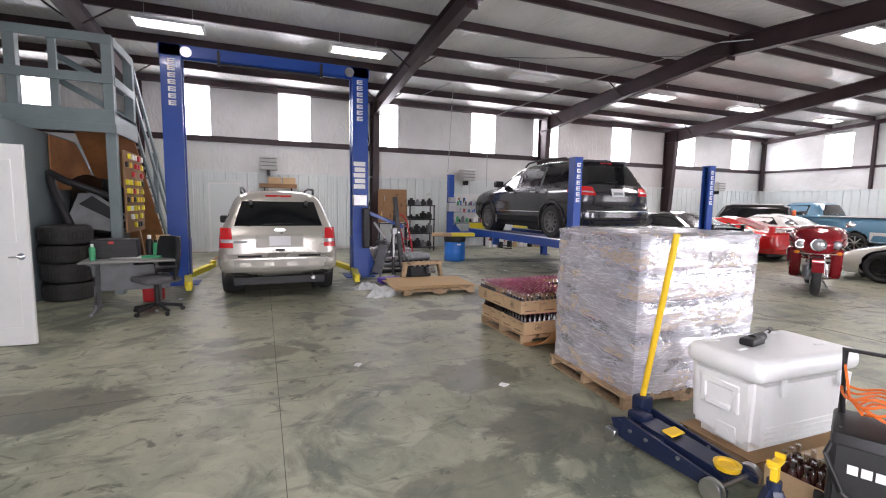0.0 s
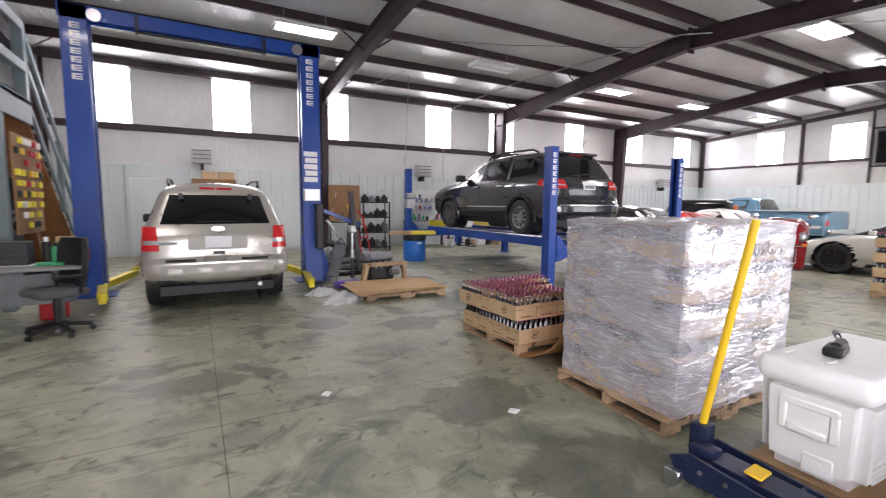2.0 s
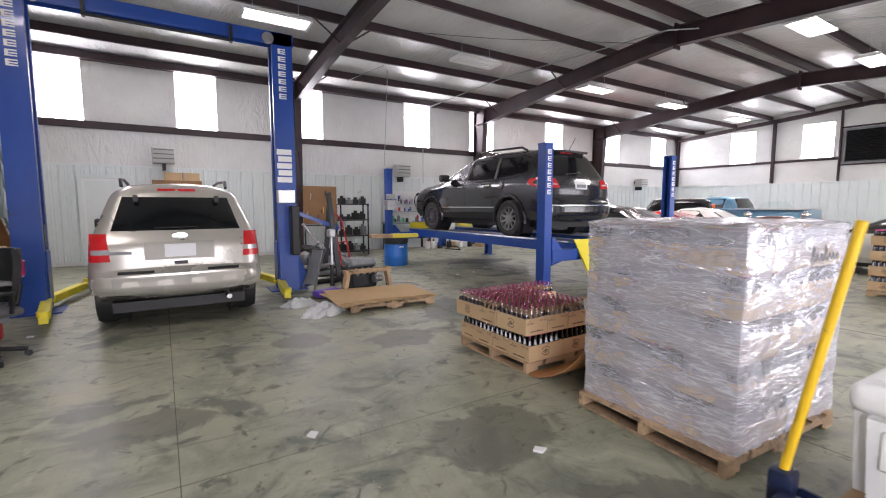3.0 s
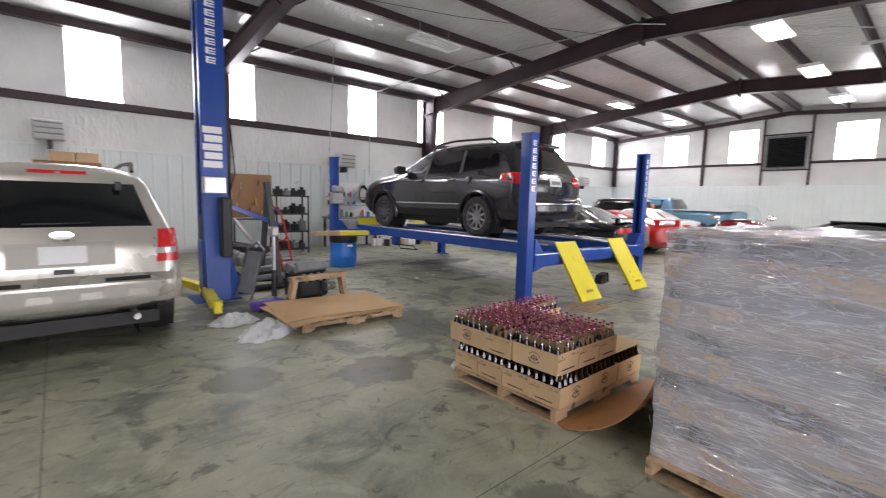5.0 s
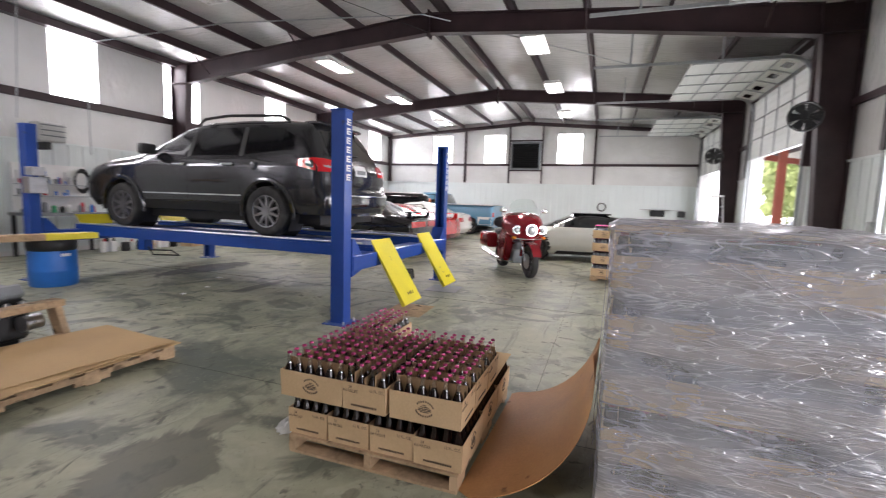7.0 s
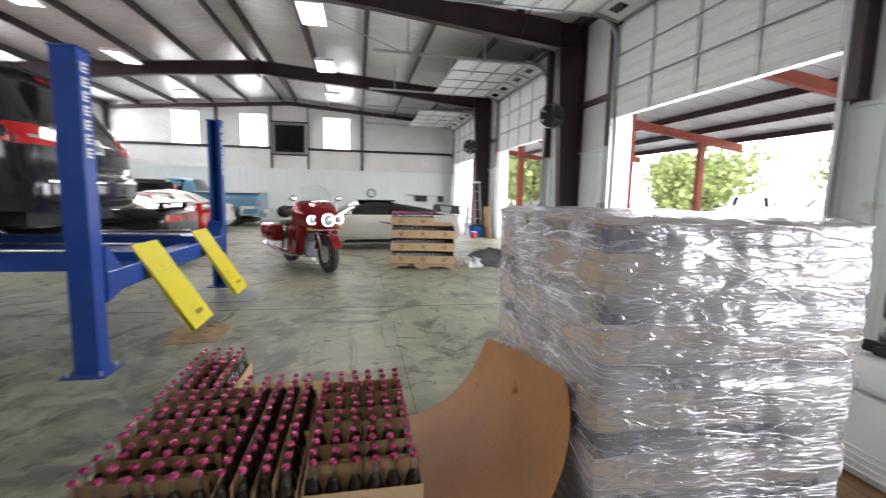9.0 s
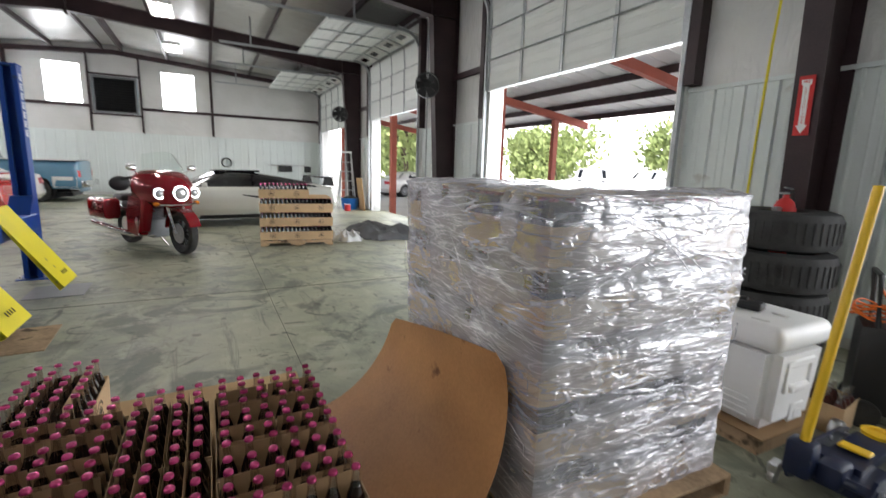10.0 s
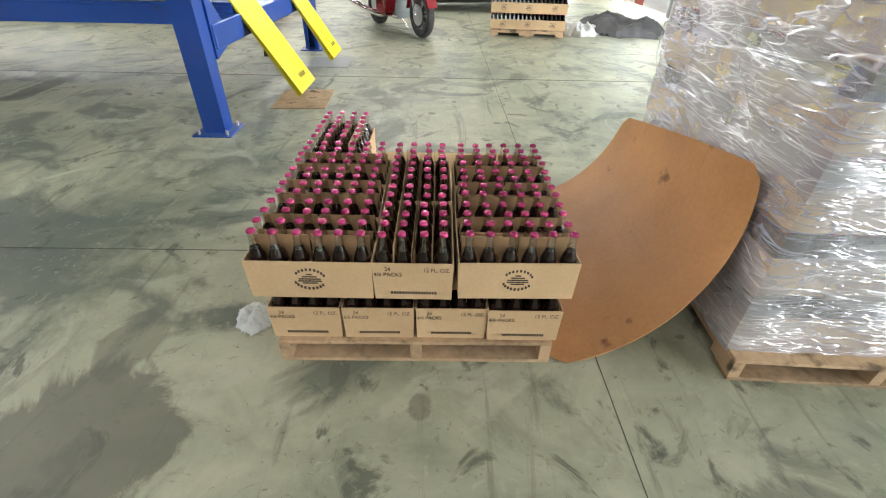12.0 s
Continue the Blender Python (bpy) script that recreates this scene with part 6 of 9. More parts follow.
def coupe(name, label, m, body_mat, sil, wz, arches, tail, roof=None, group="parked cars", glass=True, wr=0.33, rim=None, bumper=None):
    sh = Shell(sil, wz, 0.16)
    c = thing(name, label, "car", m, group)
    part("body", sh.body(arches, wr + 0.045), body_mat, c)
    wells(c, arches, wr + 0.045, wz[1][1])
    for y, z in arches:
        for s in (-1, 1):
            wheel(c, s * (wz[1][1] - 0.12), y, wr, s, wr, 0.22, 8, 0.68, rim or M_RIM)
    part("underbody", bx(-0.7, 0.7, 0.3, sil[-1][0] - 0.2, 0.16, 0.3), M_DARK, c, smooth=False)
    belt, top = glass
    a, b = sh.span(belt + 0.03)
    a2, b2 = sh.span(top)
    W0, W1 = interp(wz, belt + 0.03) - 0.17, interp(wz, top) - 0.13
    part("rear_window", sh.end([(-W0, belt + 0.04), (W0, belt + 0.04), (W1, top), (-W1, top)], 0.006), M_TINT, c, "dark rear glass")
    part("windscreen", sh.end([(-W0, belt + 0.04), (W0, belt + 0.04), (W1, top), (-W1, top)], 0.006, True), M_TINT, c, "windscreen")
    for s in (-1, 1):
        part("side_window", sh.side([(a + 0.5, belt + 0.03), (b - 0.45, belt + 0.03), (b2 - 0.1, top - 0.02), (a2 + 0.25, top - 0.02)], s), M_TINT, c, "side glass")
        z0, z1, x0, x1 = tail
        part("tail_lamp", sh.end([(s * x0, z0), (s * x1, z0), (s * x1, z1), (s * x0, z1)], 0.008), M_TAIL, c, "red tail lamp")
        part("headlamp", sh.end([(s * 0.45, 0.6), (s * 0.82, 0.6), (s * 0.8, 0.7), (s * 0.45, 0.68)], 0.008, True), M_LENS, c)
        part("door_mirror", bx(-0.09, 0.09, -0.06, 0.06, -0.05, 0.05, 0.025, seg=2), body_mat, c, m=pose(s * (wz[2][1] + 0.08), b - 0.35, belt + 0.08))
    part("licence_plate", sh.end([(-0.16, z0 - 0.32), (0.16, z0 - 0.32), (0.16, z0 - 0.18), (-0.16, z0 - 0.18)], 0.008), M_PLATE, c)
    part("rear_bumper", sh.end([(-0.8, 0.3), (0.8, 0.3), (0.8, 0.5), (-0.8, 0.5)], 0.012), bumper or body_mat, c)
    return c, sh


MUSCLE = [(0.1, 0.28), (0.0, 0.45), (0.02, 0.62), (0.03, 0.92), (0.12, 1.0), (0.55, 1.04), (1.35, 1.38), (1.9, 1.44), (2.4, 1.40), (3.3, 1.05), (4.7, 0.93), (4.95, 0.8), (5.0, 0.45), (4.9, 0.26)]
MUSCLEW = [(0.26, 0.86), (0.45, 0.94), (0.8, 0.955), (1.0, 0.92), (1.06, 0.84), (1.44, 0.58)]
car1, s1 = coupe("black_coupe", "black muscle coupe with red tail lamps and spoiler", pose(11.6, 8.1, 0), P_BLACK, MUSCLE, MUSCLEW, [(0.95, 0.36), (3.85, 0.36)], (0.76, 0.9, 0.08, 0.86), glass=(1.04, 1.38), wr=0.36)
bm = bx(-0.75, 0.75, -0.1, 0.12, 1.10, 1.125, 0.01)
for s in (-0.6, 0.6):
    box(bm, s - 0.03, s + 0.03, -0.02, 0.08, 0.98, 1.11)
part("spoiler", bm, P_BLACK, car1, m=pose(0, 0.18, 0.02))
FBIRD = [(0.1, 0.26), (0.0, 0.4), (0.02, 0.6), (0.04, 0.82), (0.2, 0.9), (0.6, 0.94), (1.6, 1.24), (2.0, 1.28), (2.4, 1.22), (3.2, 0.92), (4.4, 0.78), (4.85, 0.6), (4.9, 0.35), (4.8, 0.24)]
FBIRDW = [(0.24, 0.84), (0.4, 0.92), (0.7, 0.93), (0.9, 0.88), (0.96, 0.8), (1.28, 0.55)]
car2, s2 = coupe("red_sports_coupe", "glossy red sports coupe with black glass", pose(14.55, 8.35, 0), P_RED, FBIRD, FBIRDW, [(0.95, 0.33), (3.6, 0.33)], (0.62, 0.8, 0.25, 0.86), glass=(0.92, 1.22))
bm = bx(-0.85, 0.85, -0.1, 0.12, 1.05, 1.08, 0.012)
for s in (-0.75, 0.75):
    box(bm, s - 0.05, s + 0.05, -0.02, 0.1, 0.88, 1.06)
part("spoiler", bm, P_RED, car2, m=pose(0, 0.14, -0.02))
CONV = [(0.1, 0.26), (0.0, 0.42), (0.02, 0.65), (0.05, 0.92), (0.2, 0.98), (0.7, 1.0), (1.2, 1.28), (1.8, 1.38), (2.3, 1.34), (2.9, 1.02), (4.3, 0.88), (4.6, 0.7), (4.65, 0.4), (4.55, 0.25)]
car3, s3 = coupe("white_convertible", "white convertible with a black soft top", pose(17.3, 8.75, 0), P_WHITE, CONV, FBIRDW[:4] + [(1.02, 0.82), (1.38, 0.55)], [(0.95, 0.33), (3.5, 0.33)], (0.68, 0.84, 0.3, 0.82), glass=(1.0, 1.3))
bm = s3.end([(-0.6, 1.05), (0.6, 1.05), (0.5, 1.33), (-0.5, 1.33)], 0.012)
part("soft_top", bm, M_GREYCLOTH, car3, "black cloth top")

# pickup truck, blue over white
PICK = [(0.1, 0.42), (0.0, 0.5), (0.02, 0.7), (0.03, 1.28), (2.3, 1.30), (2.36, 1.5), (2.52, 1.78), (2.9, 1.84), (3.5, 1.82), (3.7, 1.76), (4.2, 1.28), (5.5, 1.16), (5.6, 0.6), (5.5, 0.42)]
PICKW = [(0.42, 0.94), (0.5, 0.98), (0.95, 1.0), (1.28, 0.98), (1.34, 0.88), (1.85, 0.74)]
pk, sp = coupe("pickup_truck", "old light blue and white pickup with chrome bumper", pose(20.9, 8.3, 0), P_TEAL, PICK, PICKW, [(1.15, 0.42), (4.5, 0.42)], (0.8, 1.0, 0.82, 0.95), glass=(1.32, 1.76), wr=0.38, rim=M_CHROME)
for s in (-1, 1):
    part("lower_panel", sp.side([(0.1, 0.46), (0.72, 0.46), (0.72, 0.8), (0.1, 0.8)], s, 0.006), P_WHITE, pk, "white lower body side")
    part("lower_panel", sp.side([(1.62, 0.46), (4.0, 0.46), (4.0, 0.8), (1.62, 0.8)], s, 0.006), P_WHITE, pk, "white lower body side")
    part("bed_rail", bx(s * 0.95 - 0.05, s * 0.95 + 0.05, 0.05, 2.3, 1.305, 1.335, 0.008), P_WHITE, pk)
part("bumper", bx(-0.98, 0.98, -0.14, 0.0, 0.48, 0.68, 0.03, seg=2), M_CHROME, pk, "chrome rear bumper")
part("tonneau_cover", bx(-0.9, 0.9, 0.08, 2.28, 1.32, 1.34, 0.005), P_WHITE, pk)
# black off-roader with pale hardtop and raised rear glass
JEEP = [(0.1, 0.42), (0.0, 0.55), (0.0, 1.15), (0.05, 1.2), (0.12, 1.62), (0.3, 1.7), (1.8, 1.72), (2.2, 1.68), (2.5, 1.2), (3.8, 1.1), (3.95, 0.6), (3.85, 0.42)]
jp, sjp = coupe("black_off_roader", "black short off-roader with pale hardtop and round orange decal", pose(18.9, 10.9, 0, 0, 0, 25), P_BLACK, JEEP, [(0.42, 0.84), (0.55, 0.86), (1.1, 0.86), (1.2, 0.8), (1.7, 0.7)], [(0.85, 0.38), (3.2, 0.38)], (0.7, 0.85, 0.66, 0.8), glass=(1.18, 1.6), wr=0.37)
part("hardtop", bx(-0.66, 0.66, 0.3, 2.0, 1.71, 1.75, 0.02), P_WHITE, jp, "pale roof panel")
part("round_decal", cy((0.2, -0.02, 1.38), (0.2, 0.06, 1.38), 0.16, n=24), mat("orange_decal", (0.75, 0.16, 0.05), 0.5, bump=0.02), jp, "round orange decal")

# white mid-engined sports car
SPORT = [(0.15, 0.2), (0.0, 0.42), (0.02, 0.62), (0.1, 0.88), (0.5, 0.96), (1.3, 1.10), (2.0, 1.2), (2.35, 1.22), (2.7, 1.17), (3.5, 0.84), (4.2, 0.68), (4.55, 0.5), (4.6, 0.28), (4.5, 0.18)]
SPORTW = [(0.18, 0.88), (0.4, 0.97), (0.65, 0.98), (0.85, 0.92), (0.92, 0.8), (1.22, 0.52)]
sc_, ssp = coupe("white_sports_car", "low pearl white sports car with black roof and rear wing", pose(13.85, 1.9, 0, 0, 0, 8), P_PEARL, SPORT, SPORTW, [(0.95, 0.34), (3.65, 0.34)], (0.64, 0.76, 0.3, 0.9), glass=(0.86, 1.17), wr=0.34, rim=M_DARK)
me = next(o for o in sc_.children if o.name.startswith("body")).data
me.materials.append(P_BLACK)
for f in me.polygons:
    if f.center.z > 0.87 and 0.6 < f.center.y < 3.6:
        f.material_index = 1
bm = bx(-0.85, 0.85, -0.05, 0.2, 1.10, 1.125, 0.01)
for s in (-0.8, 0.8):
    prism(bm, [(-0.05, 0.9), (0.25, 0.92), (0.2, 1.1), (0.0, 1.1)], "x", s - 0.012, s + 0.012)
part("rear_wing", bm, M_DARK, sc_, "black rear wing", pose(0, 0.1, 0))
for s in (-1, 1):
    part("side_scoop", ssp.side([(1.35, 0.62), (2.3, 0.72), (1.75, 0.5), (1.4, 0.45)], s, 0.008), M_DARK, sc_, "black side intake")
    part("sill", ssp.side([(1.45, 0.19), (3.15, 0.19), (3.1, 0.27), (1.5, 0.27)], s, 0.02, 0.03), M_DARK, sc_, "black side skirt")
part("roof_panel", bx(-0.45, 0.45, 1.75, 2.7, 1.205, 1.245, 0.015), M_TINT, sc_, "black roof panel")

# cars in the yard
FLOORY = -0.16
coupe("white_yard_sedan", "white sedan parked under the carport", pose(24.7, -3.6, FLOORY, 0, 0, 199), P_WHITE, CONV, FBIRDW[:4] + [(1.02, 0.82), (1.38, 0.55)], [(0.95, 0.33), (3.5, 0.33)], (0.68, 0.84, 0.3, 0.82), glass=(1.0, 1.3), group="cars in the yard")
for x, y, rz in ((20.6, -22.5, 8), (21.2, -15.6, 43), (26.0, -24, 3)):
    coupe("white_pickup", "white pickup truck parked in the sunny yard", pose(x, y, FLOORY, 0, 0, rz), P_WHITE, PICK, PICKW, [(1.15, 0.42), (4.5, 0.42)], (0.8, 1.0, 0.82, 0.95), glass=(1.32, 1.76), wr=0.38, group="cars in the yard")


# ---- motorcycle ----
def blob(bm, c, s, seg=18, m=None):
    r = bmesh.ops.create_uvsphere(bm, u_segments=seg, v_segments=seg // 2, radius=1, matrix=Matrix.Translation(c) @ (m or Matrix.Identity(4)) @ Matrix.Diagonal((*s, 1)))
    return bm


FAIRING = [(0.72, 0.25, -0.12), (0.80, 0.36, -0.05), (0.92, 0.42, -0.01), (1.04, 0.43, -0.06), (1.13, 0.41, -0.15), (1.20, 0.36, -0.25), (1.25, 0.27, -0.36)]


def fairing_y(wb, x, z):
    """How far forward the fairing's skin stands at x and z."""
    w = interp([(q[0], q[1]) for q in FAIRING], z)
    f = wb + interp([(q[0], q[2]) for q in FAIRING], z)
    back = wb - 0.55
    return back + (f - back) * max(0.0, 1 - abs(x / w) ** 2.6) ** 0.62


def fairing_shell(wb):
    bm = bmesh.new()
    rows = []
    for j in range(19):
        z = 0.72 + (1.25 - 0.72) * j / 18
        w = interp([(q[0], q[1]) for q in FAIRING], z)
        rows.append([bm.verts.new((w * math.sin(math.pi / 2 * t), fairing_y(wb, w * math.sin(math.pi / 2 * t), z), z)) for t in [k / 14 - 1 for k in range(29)]])
    for a, b in zip(rows, rows[1:]):
        for k in range(28):
            bm.faces.new((a[k], a[k + 1], b[k + 1], b[k]))
    top = bm.verts.new((0, wb - 0.52, 1.27))
    low = bm.verts.new((0, wb - 0.5, 0.70))
    for k in range(28):
        bm.faces.new((rows[-1][k], rows[-1][k + 1], top))
        bm.faces.new((rows[0][k + 1], rows[0][k], low))
    Shell.thicken(bm, 0.01, (0, -1, 0))
    return bm


def motorcycle(mo, body, tone, lamps):
    # forward is +y: rear axle at the origin
    WB = 1.62
    for nm, y, r, w in (("rear_wheel", 0.0, 0.32, 0.17), ("front_wheel", WB, 0.33, 0.13)):
        h = part(nm, cy((-0.06, 0, 0), (0.06, 0, 0), 0.04), M_STEEL, mo, m=pose(0, y, r))
        rr = r * 0.66
        part("tyre", lathe(bmesh.new(), [(rr, -w / 2 + 0.02), (r * 0.85, -w / 2), (r * 0.96, -w * 0.36), (r, 0), (r * 0.96, w * 0.36), (r * 0.85, w / 2), (rr, w / 2 - 0.02), (rr, -w / 2 + 0.02)], 36, pose(0, 0, 0, 0, 90, 0)), M_RUBBER, h)
        bm = lathe(bmesh.new(), [(rr, -0.04), (rr * 0.92, -0.03), (rr * 0.92, 0.03), (rr, 0.04)], 32, pose(0, 0, 0, 0, 90, 0))
        for k in range(9):
            box(bm, -0.02, 0.02, -0.014, 0.014, 0.03, rr * 0.94, m=pose(0, 0, 0, k * 40, 0, 0))
        part("rim", bm, M_DARK, h)
        bm = bmesh.new()
        for x in (-0.075, 0.075):
            cyl(bm, (x - 0.003, 0, 0), (x + 0.003, 0, 0), r * 0.45, n=24)
        part("brake_disc", bm, M_STEEL, h)


    part("front_fender", pr([(WB + 0.37 * math.cos(a) , 0.33 + 0.37 * math.sin(a)) for a in [radians(q) for q in range(20, 171, 15)]] + [(WB + 0.345 * math.cos(a), 0.33 + 0.345 * math.sin(a)) for a in [radians(q) for q in range(170, 19, -15)]], "x", -0.085, 0.085), body, mo, "%s front fender" % tone)
    bm = bmesh.new()
    for x in (-0.1, 0.1):
        cyl(bm, (x, WB, 0.33), (x * 1.1, WB - 0.36, 1.05), 0.028, n=12)
    part("fork", bm, M_CHROME, mo)
    bm = fairing_shell(WB)
    part("fairing", bm, body, mo, "%s batwing fairing" % tone)
    for x, r in lamps:
        y = fairing_y(WB, x, 0.93)
        part("headlamp", blob(bmesh.new(), (x, y + 0.01, 0.93), (r, 0.045, r), 18), M_LENS, mo, "round clear headlamp")
        part("headlamp_ring", lathe(bmesh.new(), [(r - 0.008, 0), (r + 0.012, 0.0), (r + 0.012, 0.035), (r - 0.008, 0.035), (r - 0.008, 0)], 24, pose(x, y + 0.03, 0.93, 90)), M_CHROME, mo)
    for x in (-0.30, 0.30):
        part("indicator", blob(bmesh.new(), (x, WB - 0.12, 0.775), (0.05, 0.045, 0.032), 12), M_AMBER, mo, "amber indicator")
    part("fairing_trim", tube(bmesh.new(), [(-0.27, WB - 0.08, 0.765), (-0.12, WB - 0.02, 0.755), (0.12, WB - 0.02, 0.755), (0.27, WB - 0.08, 0.765)], 0.013), M_CHROME, mo, "chrome trim bar")
    bm = bmesh.new()
    g = []
    for j in range(9):
        v = j / 8
        g.append([bm.verts.new((0.31 * (1 - 0.22 * v ** 2) * (i / 6 - 1), WB - 0.26 - 0.17 * v - 0.12 * (i / 6 - 1) ** 2, 1.17 + 0.37 * v - 0.05 * (i / 6 - 1) ** 2 * v)) for i in range(13)])
    for a, b in zip(g, g[1:]):
        for i in range(12):
            bm.faces.new((a[i], a[i + 1], b[i + 1], b[i]))
    Shell.thicken(bm, 0.005, (0, -1, 0))
    part("windshield", bm, M_PANE, mo, "clear windshield")
    part("fuel_tank", blob(bmesh.new(), (0, 0.82, 0.80), (0.19, 0.36, 0.17), 22), body, mo, "%s fuel tank" % tone)
    bm = bx(-0.19, 0.19, 0.12, 0.62, 0.62, 0.74, 0.05, seg=3)
    box(bm, -0.16, 0.16, -0.22, 0.16, 0.72, 0.84, 0.05, seg=3)
    blob(bm, (0, -0.26, 1.0), (0.17, 0.06, 0.13), 14)
    part("seat", bm, M_DARK, mo, "black leather seat and backrest")
    bm = bx(-0.13, 0.13, -0.42, 0.4, 0.56, 0.66, 0.05, seg=2)
    part("rear_fender", bm, body, mo)
    for s in (-1, 1):
        bm = bx(s * 0.30 - 0.12, s * 0.30 + 0.12, -0.52, 0.16, 0.44, 0.78, 0.06, seg=3)
        bag = part("saddlebag", bm, body, mo, "%s hard saddlebag" % tone)
        part("bag_latch", bx(s * 0.42 - 0.01, s * 0.42 + 0.012, -0.2, -0.12, 0.6, 0.7, 0.004), M_CHROME, bag)
        part("exhaust", tube(bmesh.new(), [(s * 0.2, 0.95, 0.3), (s * 0.24, 0.6, 0.24), (s * 0.27, 0.1, 0.26), (s * 0.29, -0.62, 0.34)], 0.05, 14), M_CHROME, mo, "chrome exhaust")
        part("crash_bar", tube(bmesh.new(), [(s * 0.12, 1.05, 0.62), (s * 0.30, 1.06, 0.66), (s * 0.40, 1.08, 0.5), (s * 0.36, 1.06, 0.28), (s * 0.12, 1.0, 0.24)], 0.02), M_CHROME, mo, "chrome crash bar")
        bm = pr([(0.72, 0.30), (1.02, 0.24), (1.12, 0.30), (1.20, 0.60), (1.30, 0.86), (0.86, 0.90), (0.74, 0.62)], "x", s * 0.30 - 0.085, s * 0.30 + 0.085)
        bmesh.ops.bevel(bm, geom=bm.edges[:], offset=0.035, segments=2, affect="EDGES")
        part("lower_fairing", bm, body, mo)
        part("handlebar", tube(bmesh.new(), [(0, WB - 0.42, 1.1), (s * 0.22, WB - 0.48, 1.18), (s * 0.40, WB - 0.66, 1.14)], 0.016), M_CHROME, mo)
        part("grip", cy((s * 0.36, WB - 0.61, 1.15), (s * 0.46, WB - 0.73, 1.12), 0.022), M_DARK, mo)
        part("mirror", blob(bmesh.new(), (s * 0.44, WB - 0.45, 1.3), (0.075, 0.03, 0.05), 14), M_CHROME, mo)
        part("mirror_stem", cy((s * 0.3, WB - 0.52, 1.16), (s * 0.42, WB - 0.46, 1.28), 0.008), M_CHROME, mo)
        part("tail_lamp", blob(bmesh.new(), (s * 0.3, -0.53, 0.62), (0.05, 0.02, 0.07), 12), M_TAIL, mo)
    bm = bx(-0.17, 0.17, 0.5, 1.02, 0.2, 0.5, 0.05, seg=2)
    for q in (0.66, 0.86):
        for k in range(6):
            cyl(bm, (0, q - 0.03 + 0.012 * k, 0.5 + 0.03 * k), (0, q - 0.03 + 0.012 * k, 0.515 + 0.03 * k), 0.1, n=16)
    part("engine", bm, M_TOOLGREY, mo, "grey finned V-twin engine")
    part("air_cleaner", cy((-0.22, 0.76, 0.6), (-0.12, 0.76, 0.6), 0.09), M_CHROME, mo)
    part("footboard", bx(-0.36, 0.36, 0.55, 0.75, 0.26, 0.28, 0.008), M_DARK, mo)
    part("kickstand", cy((-0.12, 0.55, 0.25), (-0.26, 0.62, 0.0), 0.015), M_CHROME, mo)


motorcycle(thing("touring_motorcycle", "candy red touring motorcycle with fairing, saddlebags and chrome", "motorcycle", pose(10.83, 5.88, 0, 0, 0, 121)), P_MAROON, "red", ((0, 0.105), (-0.26, 0.07), (0.26, 0.07)))

# ---- bottles and cartons ----
CW, CD, CH, BH = 0.405, 0.266, 0.145, 0.232


def bottle_mesh(n=10):
    bm = bmesh.new()
    prof = [(0.0, 0.003), (0.027, 0.0), (0.030, 0.004), (0.030, 0.120), (0.027, 0.140), (0.017, 0.168), (0.0135, 0.19), (0.0130, 0.222), (0.0145, 0.224), (0.0, 0.226)]
    lathe(bm, prof, n)
    for f in bm.faces:
        f.material_index = 1 if f.calc_center_median().z > 0.158 else 0
        f.smooth = True
    return bm


def cap_mesh(n=12):
    bm = bmesh.new()
    lathe(bm, [(0.0150, 0.2225), (0.0146, 0.226), (0.0128, 0.2308), (0.010, 0.232), (0.0, 0.2325)], n)
    for f in bm.faces:
        f.smooth = True
    return bm


def mesh_of(name, bm, mats):
    me = bpy.data.meshes.new(name)
    bmesh.ops.recalc_face_normals(bm, faces=bm.faces)
    bm.to_mesh(me)
    bm.free()
    for m in mats:
        me.materials.append(m)
    return me


BOTTLE = mesh_of("bottle", bottle_mesh(), [M_SODA, M_NECK])
CAP = mesh_of("crown_cap", cap_mesh(), [M_PINK])
M_CAPDARK = M_PINK


def carton_bm(w, d, h, t=0.004, flare=0.004):
    """An open tray of one connected skin."""
    bm = bmesh.new()
    rings = []
    for x, y, z in ((w / 2 - t, d / 2 - t, t), (w / 2 + flare - t, d / 2 + flare - t, h), (w / 2 + flare, d / 2 + flare, h), (w / 2, d / 2, 0)):
        rings.append([bm.verts.new((sx * x, sy * y, z)) for sx, sy in ((-1, -1), (1, -1), (1, 1), (-1, 1))])
    for a, b in zip(rings, rings[1:]):
        for k in range(4):
            bm.faces.new((a[k], a[(k + 1) % 4], b[(k + 1) % 4], b[k]))
    bm.faces.new(rings[0])
    bm.faces.new(rings[-1])
    return bm


def carrier_bm(cx, cy_):
    """A six-pack carrier: thin cell walls and a taller middle wall."""
    bm = bmesh.new()
    x0, x1 = (-CW / 2 + 0.008, -0.003) if cx < 0 else (0.003, CW / 2 - 0.008)
    y0, y1 = (-CD / 2 + 0.008, -0.003) if cy_ < 0 else (0.003, CD / 2 - 0.008)
    ym = (y0 + y1) / 2
    box(bm, x0, x1, ym - 0.0012, ym + 0.0012, 0.006, 0.200)
    box(bm, x0, x1, y0, y0 + 0.002, 0.006, 0.12 if cy_ < 0 else 0.175)
    box(bm, x0, x1, y1 - 0.002, y1, 0.006, 0.12 if cy_ > 0 else 0.175)
    for q in (x0, x0 + (x1 - x0) / 3, x0 + 2 * (x1 - x0) / 3, x1 - 0.002):
        box(bm, q, q + 0.0015, y0, y1, 0.006, 0.13)
    return bm


SPOTS = [(-CW / 2 + (i + 0.5) * CW / 6, -CD / 2 + (j + 0.5) * CD / 4) for i in range(6) for j in range(4)]
TEXTS = {}


